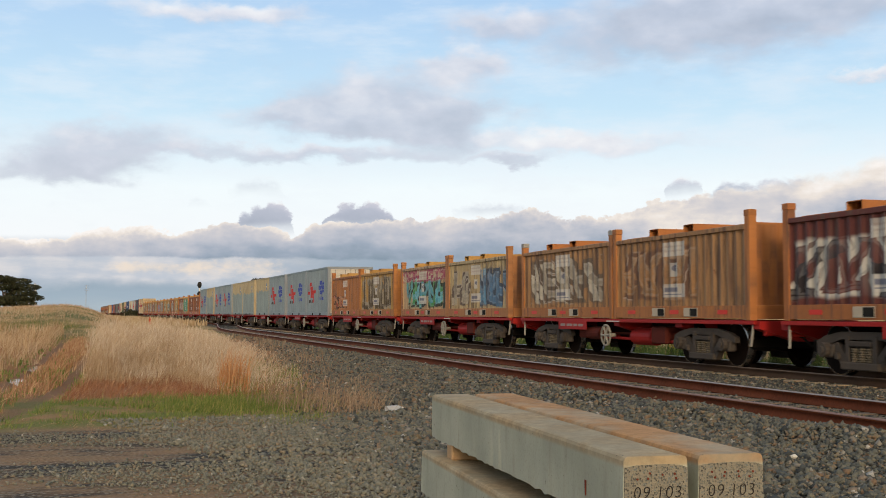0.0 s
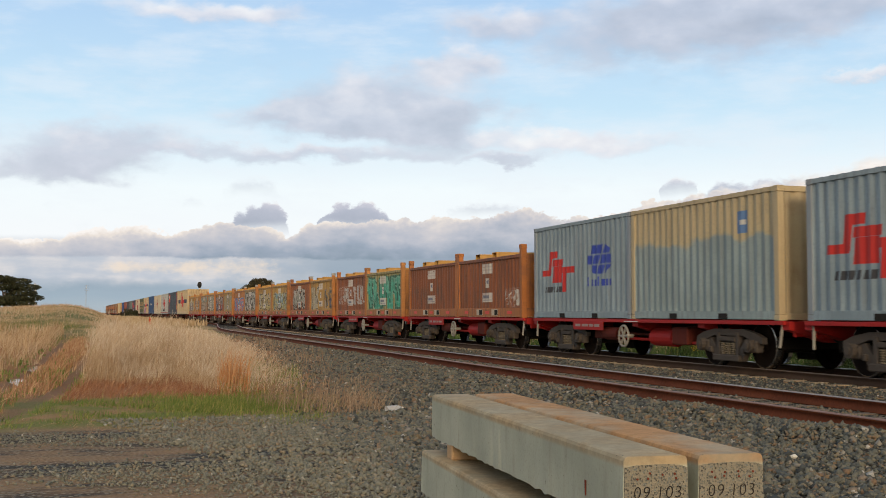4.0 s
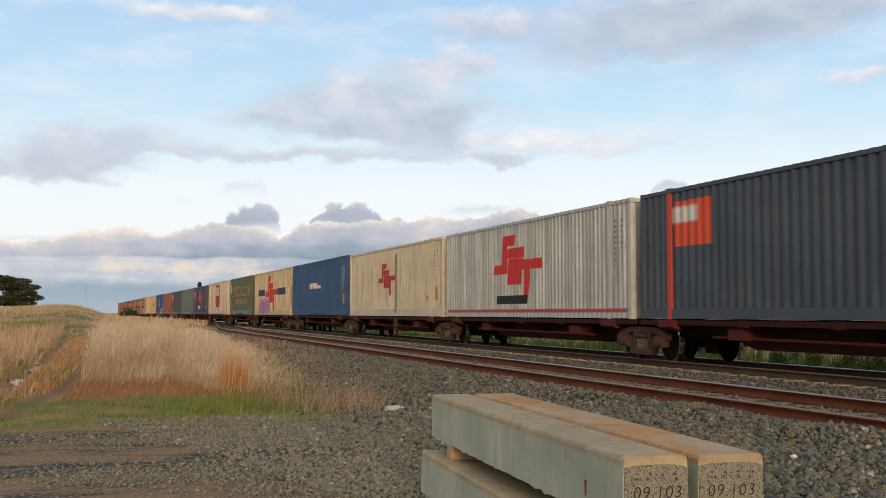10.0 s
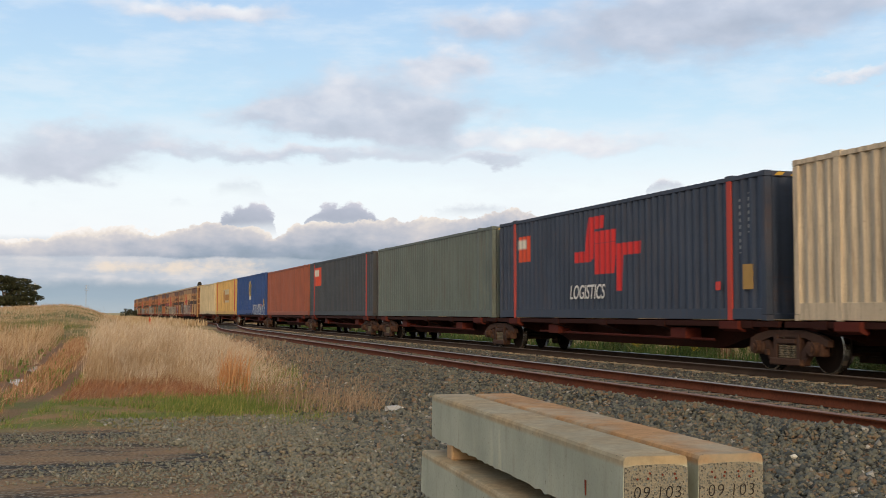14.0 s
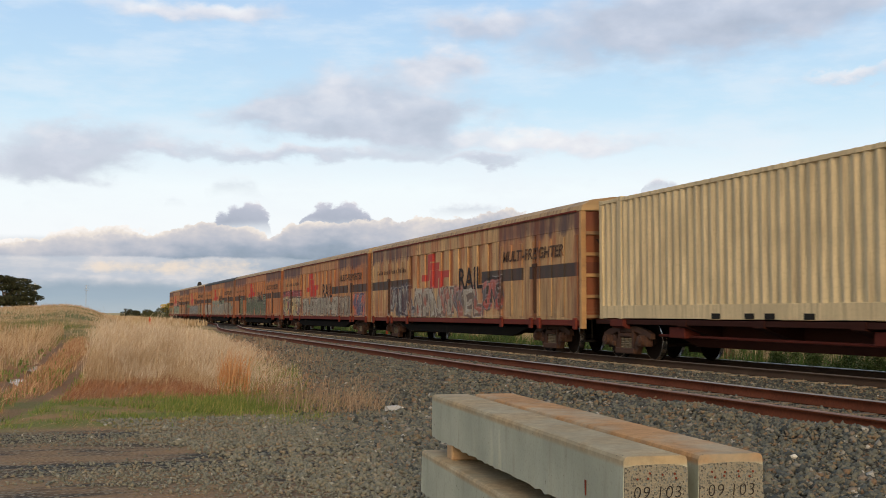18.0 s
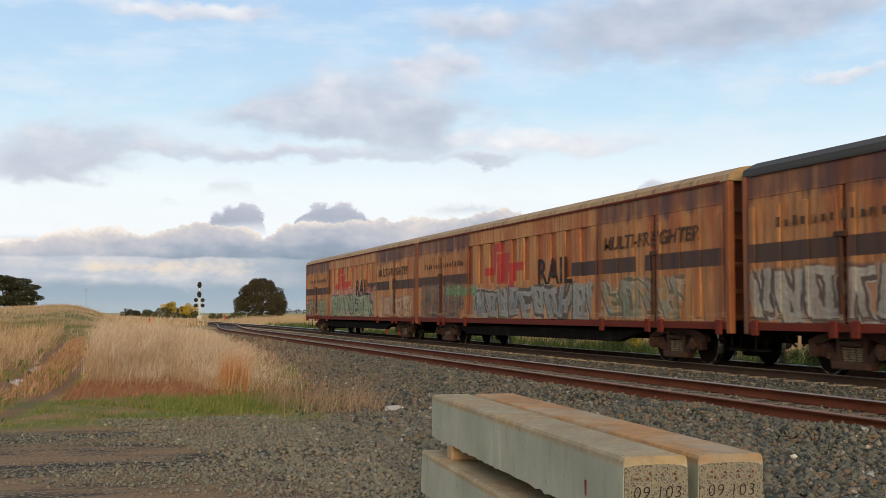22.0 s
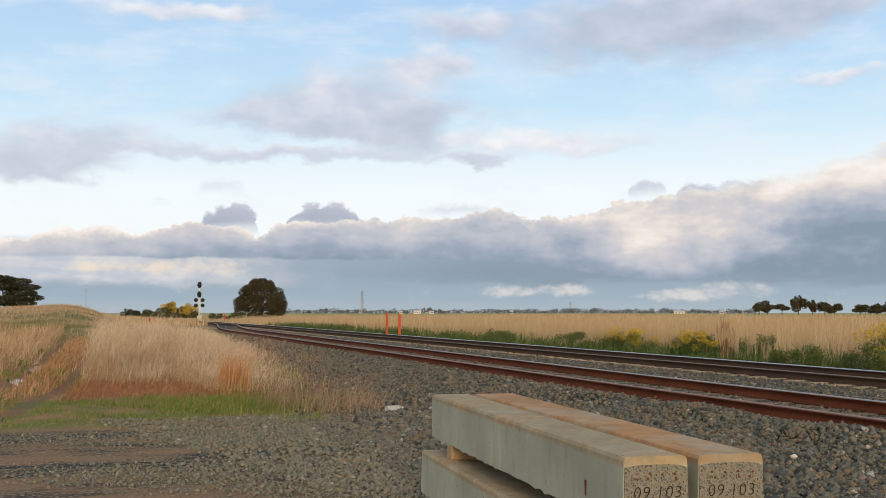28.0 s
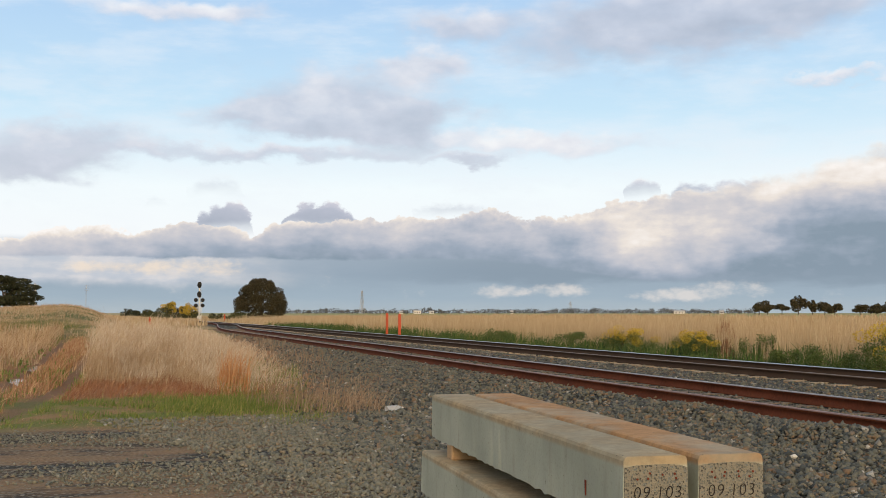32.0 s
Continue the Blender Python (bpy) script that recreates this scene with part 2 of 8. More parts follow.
    # below it: slate rain sky, a pale sheet and warm gaps
    below = k.ramp(k.add(k.mul(el, 1 / 3.2), k.mul(layer, 0.35)), [(0.0, (0.43, 0.50, 0.55)), (0.25, (0.36, 0.45, 0.53)), (0.6, (0.315, 0.395, 0.48)), (1.0, (0.36, 0.43, 0.51))])
    pale = k.mul(k.step(k.add(az, k.mul(w1, 4.0)), 13.0, 4.0), k.step(k.add(el, k.add(k.mul(w2, 0.9), k.mul(soft, 0.6))), 1.1, 1.8))
    below = k.mix(k.mul(pale, 0.85), below, k.mix(k.step(k.add(soft, layer), -0.15, 0.25), (0.56, 0.60, 0.67), (0.80, 0.76, 0.75)))
    tier = k.mul(k.step(az, 12.0, 21.0), k.mul(k.step(k.add(el, k.add(k.mul(layer, 1.2), k.mul(soft, 0.9))), 1.2, 1.8), k.step(el, 3.2, 2.4)))
    below = k.mix(k.mul(tier, 0.6), below, (0.235, 0.30, 0.37))
    gaps = 0.0
    for a0, e0, a, b in [(5.6, 2.25, 3.2, 0.75), (1.5, 2.2, 3.4, 0.45), (20.3, 1.1, 1.9, 0.42), (23.6, 1.05, 2.2, 0.45), (28.6, 0.9, 2.2, 0.4), (31.6, 1.05, 3.2, 0.62)]:
        du, dv = k.mul(k.sub(k.add(az, k.mul(w1, 2.4)), a0), 1 / a), k.mul(k.sub(k.add(el, k.mul(w2, 0.5)), e0), 1 / b)
        gaps = k.add(gaps, k.math("SUBTRACT", 1.0, k.math("MULTIPLY_ADD", du, du, k.mul(dv, dv)), clamp=True))
    gapm = k.mul(k.step(k.add(gaps, k.add(k.mul(heap, 0.9), k.add(k.mul(fray, 0.9), k.mul(soft, 1.4)))), 0.25, 1.25), k.mul(k.step(el, 3.0, 2.75), 0.80))
    below = k.mix(gapm, below, k.mix(k.step(el, 1.2, 2.2), (0.76, 0.72, 0.69), (0.90, 0.76, 0.62)))
    out = k.mix(k.step(k.add(el, k.mul(soft, 0.5)), 3.7, 3.1), out, below)
    out = k.mix(mb, out, bank)
    em = k.n.new("ShaderNodeEmission")
    k.put(em.inputs[0], out)
    em.inputs[1].default_value = 1.0
    k.t.links.new(em.outputs[0], k.n["Material Output"].inputs[0])
    k.n.remove(k.bsdf)
    return k.mat


def sky_backdrop():
    az = np.radians(np.linspace(-60, 105, 56))
    el = np.radians(np.linspace(-1.5, 40, 15))
    r = 4200.0
    v = [(r * math.cos(e) * math.sin(a), r * math.cos(e) * math.cos(a), r * math.sin(e)) for e in el for a in az]
    n = len(az)
    q = [(j * n + i, j * n + i + 1, (j + 1) * n + i + 1, (j + 1) * n + i) for j in range(len(el) - 1) for i in range(n - 1)]
    ob = smooth(part("backdrop", np_mesh("backdrop", v, q, sky_material())))
    ob.matrix_basis = Matrix.Translation(EYE)
    return tagged(ob, "evening sky with a slate cloud bank over a pale band", "sky", kind="structure")


# ---- ground ----
TRACK_X, SIDING_X, RAIL_Z = 13.93, 8.96, 0.20


def bump01(v, a, b):
    t = np.clip((v - a) / (b - a), 0, 1)
    return t * t * (3 - 2 * t)


def rut_at(y, which):
    """Where the two wheel ruts run."""
    d = np.log(np.maximum(np.asarray(y, dtype=float) - 12.0, 1.0))
    return (0.68 * d - 1.82, 0.60 * d - 2.65)[which]


def height(x, y):
    """Height of the ground sheet."""
    x, y = np.asarray(x, dtype=float), np.asarray(y, dtype=float)
    h = np.zeros(np.broadcast(x, y).shape)
    # ballast shoulder and formation
    h = h + 0.035 * bump01(x, 5.6, 7.6) - 0.35 * bump01(x, 15.6, 18.0)
    h = h + 0.35 * bump01(x, 45, 130)
    h = h + 0.0018 * (np.clip(y, 17.0, 90.0) - 17.0) * bump01(x, 5.0, 8.0) * (1 - bump01(x, 15.6, 18.0))
    # the bank beside the line
    edge = 6.0 + 0.012 * (y - 90)
    bank = bump01(-x, -edge, -edge + 7.0) * bump01(y, 52, 92) * (1 - 0.25 * bump01(y, 140, 400))
    h = h + bank * (1.62 + 0.25 * np.sin(x * 0.21 + 1.0) + 0.18 * np.sin(y * 0.13))
    # wheel ruts and the heaped shoulder of the ballast
    for which, deep in ((0, 0.12), (1, 0.14)):
        w = np.exp(-((x - rut_at(y, which)) / 0.26) ** 2) * bump01(y, 13.5, 17) * (1 - bump01(y, 52, 60))
        h = h - deep * w
    h = h + 0.10 * np.exp(-((x - 7.35) / 0.45) ** 2) * bump01(y, 7, 9) * (1 - bump01(y, 13, 19)) * (1 + 0.4 * np.sin(y * 2.1))
    return h


def spread(lo, mid, hi, fine, n):
    """Lines from lo to hi, fine round mid and wider outwards."""
    a = np.linspace(0, 1, n)
    up = mid + fine * n * 0.5 * a + (hi - mid - fine * n * 0.5) * a ** 4
    dn = mid - fine * n * 0.5 * a - (mid - lo - fine * n * 0.5) * a ** 4
    return np.unique(np.concatenate([dn, up]))


def ground_material():
    k = Nodes("gravel_and_grassland")
    p = k.coord()
    x, y, _ = k.xyz(p)
    big, mid = k.noise(p, 0.35, 5.0), k.noise(p, 2.2, 5.0)
    wob = k.mul(k.sub(mid, 0.5), 1.3)
    # gravel, stone by stone
    cell = k.voronoi(p, 24.0, out="Color")
    cx = k.xyz(cell)[0]
    dist = k.voronoi(p, 24.0)
    stone = k.ramp(cx, [(0.0, (0.06, 0.066, 0.060)), (0.35, (0.155, 0.168, 0.145)), (0.6, (0.21, 0.205, 0.165)), (0.85, (0.20, 0.165, 0.115)), (1.0, (0.30, 0.29, 0.25))])
    stone = k.mix(k.step(dist, 0.28, 0.55), stone, (0.030, 0.026, 0.022))
    # tracked earth in the yard
    earth = k.mix(mid, (0.30, 0.165, 0.080), (0.245, 0.185, 0.115))
    smear = k.noise(k.scaled(p, (0.45, 1.6, 1.0)), 0.7, 5.0, 0.6)
    bare = k.mul(k.step(k.add(smear, k.mul(wob, 0.06)), 0.42, 0.56), k.step(k.add(x, k.mul(wob, 1.5)), 3.6, 0.6))
    yard = k.mix(k.mul(bare, 0.75), stone, earth)
    # grass ground on the near side
    edge = k.add(k.mul(k.math("SQRT", k.top(k.sub(y, 10.5), 0.01)), 1.05), 1.1)
    left = k.mul(k.step(k.add(k.sub(edge, x), wob), -0.5, 0.7), k.step(k.add(y, k.mul(wob, 1.2)), 13.2, 14.6))
    turf = k.mix(k.step(k.noise(p, 0.8, 4.0), 0.42, 0.6), (0.13, 0.15, 0.030), (0.27, 0.165, 0.075))
    rusty = k.mix(mid, (0.25, 0.095, 0.040), (0.33, 0.19, 0.09))
    turf = k.mix(k.step(k.add(y, wob), 18.0, 19.5), turf, rusty)
    far_turf = k.mix(k.step(k.noise(p, 0.16, 5.0), 0.42, 0.58), (0.33, 0.24, 0.115), (0.12, 0.135, 0.040))
    turf = k.mix(k.step(y, 48.0, 62.0), turf, far_turf)
    col = k.mix(left, yard, turf)
    # wheel ruts: damp earth
    away = k.math("LOGARITHM", k.top(k.sub(y, 12.0), 1.0), math.e)
    ra = k.sub(k.add(x, k.mul(wob, 0.12)), k.sub(k.mul(away, 0.68), 1.82))
    rb = k.sub(k.add(x, k.mul(wob, 0.12)), k.sub(k.mul(away, 0.60), 2.65))
    rut = k.top(k.step(k.math("ABSOLUTE", ra), 0.26, 0.08), k.step(k.math("ABSOLUTE", rb), 0.26, 0.08))
    rut = k.mul(k.mul(rut, k.step(y, 13.0, 16.0)), k.step(y, 66.0, 56.0))
    col = k.mix(k.mul(rut, k.add(0.15, k.mul(mid, 0.8))), col, k.mix(mid, (0.075, 0.052, 0.036), (0.17, 0.115, 0.065)))
    # the far side of the line
    rim = k.step(k.add(x, k.mul(wob, 0.8)), 16.6, 17.6)
    green = k.mix(mid, (0.045, 0.085, 0.016), (0.10, 0.125, 0.030))
    dry = k.mix(k.noise(p, 0.05, 6.0, 0.6), (0.42, 0.31, 0.15), (0.30, 0.26, 0.11))
    dry = k.mix(k.step(x, 60.0, 160.0), dry, k.mix(k.noise(k.scaled(p, (0.25, 1.0, 1.0)), 0.02, 6.0), (0.36, 0.31, 0.13), (0.20, 0.22, 0.08)))
    field = k.mix(k.step(k.add(x, k.mul(wob, 3.0)), 21.0, 24.0), green, dry)
    col = k.mix(rim, col, field)
    k.bump(k.add(k.mul(dist, -1.0), k.mul(mid, 0.6)), 0.7, 0.03)
    return k.done(col, 0.92, 0.0, 0.25)


def ground():
    gx = np.unique(np.concatenate([spread(-4400, 6.0, 4400, 0.22, 130), [15.6, 16.2, 16.8, 17.4, 18.0]]))
    gy = spread(-4400, 30.0, 4400, 0.5, 130)
    X, Y = np.meshgrid(gx, gy)
    Z = height(X, Y)
    v = np.stack([X.ravel(), Y.ravel(), Z.ravel()], 1)
    n = len(gx)
    i, j = np.meshgrid(np.arange(n - 1), np.arange(len(gy) - 1))
    a = (j * n + i).ravel()
    ob = smooth(part("ground", np_mesh("ground", v, np.stack([a, a + 1, a + n + 1, a + n], 1), ground_material())))
    return tagged(ob, "flat gravel yard beside the line running out into dry grassland", "ground", kind="structure")


BACKDROP = sky_backdrop()
GROUND = ground()

# ---- track ----
M_RAIL_RUST = plain("rusty_rail_steel", (0.115, 0.036, 0.018), 0.85, 0.0, 0.55, 1.6, (0.045, 0.030, 0.024), 0.6, spec=0.1)
M_RAIL_DARK = plain("dark_running_rail_steel", (0.062, 0.040, 0.028), 0.85, 0.0, 0.4, 2.0, spec=0.1)
M_RAIL_HEAD = plain("polished_rail_head", (0.62, 0.61, 0.60), 0.35, 1.0, 0.15, 2.0, dirt=0.2)
M_RAIL_HEAD_DULL = plain("dull_rail_head", (0.30, 0.17, 0.13), 0.5, 0.6, 0.25, 2.0)
M_RAIL_HEAD_BROWN = plain("browned_rail_head", (0.20, 0.15, 0.12), 0.6, 0.3, 0.25, 2.0)
M_RAIL_HEAD_WORN = plain("worn_grey_rail_head", (0.40, 0.33, 0.30), 0.45, 0.8, 0.25, 2.0)
M_CONCRETE = plain("weathered_sleeper_concrete", (0.33, 0.255, 0.175), 0.85, 0.0, 0.3, 4.0)
M_TIMBER = plain("grey_sleeper_timber", (0.17, 0.13, 0.10), 0.9, 0.0, 0.35, 5.0)


def grade(y):
    """The line climbs a little as it runs away."""
    return 0.0018 * (np.clip(y, 17.0, 90.0) - 17.0)


def rail(x, y0, y1, body, head, label, turn=None):
    """Flat-bottomed rail in three meshes: foot and web below, head above; turn bends it into the points."""
    ys = np.concatenate([np.arange(y0, min(y1, 260), 6.0), np.geomspace(max(y0, 260), y1, 12)[1:]]) if y1 > 260 else np.arange(y0, y1 + 0.1, 3.0)
    thing = empty("rail", pose(0, 0, 0))
    shapes = (("rail_web", [(-0.07, 0.045), (-0.07, 0.058), (-0.016, 0.075), (-0.012, 0.160), (-0.036, 0.166), (-0.036, 0.190), (-0.030, 0.1962), (0.030, 0.1962), (0.036, 0.190), (0.036, 0.166), (0.012, 0.160), (0.016, 0.075), (0.07, 0.058), (0.07, 0.045)], body),
              ("rail_head", [(-0.0365, 0.184), (-0.0365, 0.192), (-0.030, 0.20), (0.030, 0.20), (0.0365, 0.192), (0.0365, 0.184)], head))
    for name, pts, mat in shapes:
        v, n = [], len(pts)
        for y in ys:
            dx = turn(y) if turn else 0.0
            v += [(x + dx + a, y, b + float(grade(y))) for a, b in pts]
        q = [(i * n + j, i * n + (j + 1) % n, (i + 1) * n + (j + 1) % n, (i + 1) * n + j) for i in range(len(ys) - 1) for j in range(n)]
        part(name, np_mesh(name, v, q, mat), None, thing)
    return tagged(thing, label, "rail", "rails of the line", "structure")


def siding_bend(y):
    """The siding draws in to the main line at its points."""
    t = min(max((y - 64.0) / 58.0, 0.0), 1.0)
    lean = 0.012 * (min(max(y, 4.0), 64.0) - 12.0)
    return lean * (1 - t) + (TRACK_X - SIDING_X - 0.04) * t * t * (3 - 2 * t)


for sx in (-0.7525, 0.7525):
    far = sx > 0
    rail(TRACK_X + sx * 1.06, -220, 1100, M_RAIL_DARK, M_RAIL_HEAD if far else M_RAIL_HEAD_BROWN, "dark steel running rail with a polished head" if far else "dark steel running rail with a browned head")
    rail(SIDING_X + sx * 1.08, -120, 122, M_RAIL_RUST, M_RAIL_HEAD_WORN if far else M_RAIL_HEAD_DULL, "rust-red siding rail with a worn grey head" if far else "rust-red siding rail on gravel ballast", siding_bend)


def sleeper_mesh(name, mat, w, h):
    bm = bmesh.new()
    prism(bm, [(-w / 2, 0), (w / 2, 0), (w * 0.42, h), (-w * 0.42, h)], "x", -1.25, 1.25)
    me = bpy.data.meshes.new(name)
    bm.to_mesh(me)
    bm.free()
    me.materials.append(mat)
    return me


def sleepers():
    concrete, timber = sleeper_mesh("sleeper", M_CONCRETE, 0.25, 0.17), sleeper_mesh("timber_sleeper", M_TIMBER, 0.23, 0.15)
    for cx, me, gap, last, name in ((TRACK_X, concrete, 0.66, 96, "concrete_sleepers"), (SIDING_X, timber, 0.62, 84, "timber_sleepers")):
        bed = tagged(empty(name), "row of sleepers bedded in gravel ballast", "sleepers", kind="structure")
        y = 8.0
        while y < last:
            ob = new("sleeper", me)
            ob.parent = bed
            lean = 0.0 if me is concrete else siding_bend(y)
            ob.matrix_basis = pose(cx + lean + random.uniform(-0.03, 0.03), y, float(grade(y)) - (0.115 if me is concrete else 0.105), 0, 0, random.uniform(-0.6, 0.6))
            y += gap

# ---- train materials ----
M_BLACK = plain("underframe_black", (0.008, 0.007, 0.006), 0.9, 0.0, 0.3, 3.0, spec=0.05)
M_WAGON_RED = plain("red_wagon_paint", (0.34, 0.017, 0.015), 0.6, 0.0, 0.25, 2.5, (0.05, 0.022, 0.018), 0.55, spec=0.2)
M_WAGON_MAROON = plain("grimy_maroon_wagon_paint", (0.038, 0.013, 0.010), 0.85, 0.0, 0.35, 2.5, (0.02, 0.014, 0.012), 0.5, spec=0.1)
M_GEAR = plain("dull_red_gear", (0.095, 0.019, 0.013), 0.8, 0.0, 0.35, 3.0, (0.03, 0.016, 0.012), 0.5, spec=0.15)
M_SILL_RUST = plain("rust_brown_sill", (0.050, 0.017, 0.012), 0.85, 0.0, 0.45, 1.5, (0.02, 0.014, 0.012), 0.6, spec=0.1)
M_BOGIE = plain("dusty_bogie_casting", (0.062, 0.052, 0.045), 0.85, 0.0, 0.4, 5.0, dirt=0.5)
M_BOGIE_RUST = plain("rusty_bogie_casting", (0.062, 0.030, 0.019), 0.85, 0.0, 0.4, 5.0, dirt=0.5)
M_WHEEL = plain("brown_wheel_steel", (0.010, 0.007, 0.006), 0.85, 0.0, 0.35, 4.0, spec=0.04)
M_TREAD = plain("bright_wheel_tread", (0.5, 0.48, 0.46), 0.25, 1.0, 0.1, 4.0, dirt=0.1)
M_SPRING = plain("pale_dusty_spring", (0.15, 0.125, 0.09), 0.8, 0.0, 0.3, 6.0)
M_WHITE = plain("chalky_white_paint", (0.62, 0.60, 0.55), 0.6, 0.0, 0.2, 4.0, dirt=0.25)
M_WHEEL_PAINT = plain("grey_white_wheel_paint", (0.27, 0.255, 0.225), 0.6, 0.0, 0.25, 4.0, dirt=0.4)
M_REFLECTOR = plain("red_reflector", (0.62, 0.035, 0.02), 0.4, 0.0, 0.15)
# near-black for the shaded insides of fork pockets, laid on as flat plates
M_POCKET_SHADE = plain("pocket_shade", (0.01, 0.009, 0.008), 0.9, 0.0, 0.2)
M_ORANGE = plain("worn_orange_steel", (0.37, 0.145, 0.045), 0.65, 0.0, 0.3, 2.0, (0.10, 0.05, 0.03), 0.5)
M_YELLOW_TOP = plain("ochre_lid_steel", (0.42, 0.245, 0.075), 0.65, 0.0, 0.3, 2.0, (0.16, 0.06, 0.03), 0.55)
M_CAP = plain("grey_post_cap", (0.30, 0.30, 0.29), 0.6, 0.2, 0.3)
M_TEXT_WHITE = plain("white_lettering", (0.70, 0.70, 0.70), 0.6, 0.0, 0.2, 5.0)
M_BOARD_INK = plain("dusty_white_ink", (0.30, 0.25, 0.23), 0.7, 0.0, 0.3, 8.0, (0.30, 0.04, 0.03), 0.7)
M_HAZARD = plain("hazard_yellow_paint", (0.55, 0.34, 0.05), 0.6, 0.0, 0.25, 4.0)
M_NOTICE = plain("ochre_notice", (0.42, 0.25, 0.07), 0.6, 0.0, 0.25, 8.0)
M_POCKET = plain("cream_pocket_lining", (0.48, 0.42, 0.33), 0.6, 0.0, 0.25, 4.0, (0.2, 0.1, 0.05), 0.4)

RED, NAVY, SIGN = (0.50, 0.025, 0.022), (0.030, 0.040, 0.085), (0.62, 0.075, 0.030)
RUST = (0.22, 0.075, 0.028)


class Group(Nodes):
    """A node group that materials share: inputs are (name, kind) rows."""
    def __init__(self, name, inputs, outputs):
        self.t = bpy.data.node_groups.new(name, "ShaderNodeTree")
        self.n = self.t.nodes
        for rows, way in ((inputs, "INPUT"), (outputs, "OUTPUT")):
            for label, kind in rows:
                self.t.interface.new_socket(label, in_out=way, socket_type="NodeSocketColor" if kind == "color" else "NodeSocketFloat")
        self.into = self.n.new("NodeGroupInput").outputs
        self.out = self.n.new("NodeGroupOutput").inputs


def use_group(k, group, values):
    n = k.n.new("ShaderNodeGroup")
    n.node_tree = group.t
    for sock, v in zip(n.inputs, values):
        k.put(sock, v)
    return n.outputs


def emblem_group():
    """A stepped red emblem made of slabs."""
    k = Group("stepped_emblem", [("u", ""), ("v", "")], [("mask", "")])
    slabs = ((-1.35, -0.2, 2.26, 2.66), (-1.45, -0.95, 1.32, 2.5), (-2.4, -1.0, 1.25, 1.60),
             (-0.86, 0.75, 1.80, 2.18), (-0.86, 0.55, 0.84, 1.80), (0.55, 2.35, 1.36, 1.72), (0.62, 1.15, 0.30, 1.5))
    m = 0.0
    for a, b, c, d in slabs:
        m = k.top(m, k.rect(k.into[0], k.into[1], a, b, c, d, 0.025, 0.10))
    k.put(k.out[0], m)
    return k


EMBLEM = emblem_group()


def emblem(k, u, v, u0=0.0, v0=0.0, s=1.0):
    return use_group(k, EMBLEM, (k.mul(k.sub(u, u0), 1 / s), k.mul(k.sub(v, v0), 1 / s)))[0]


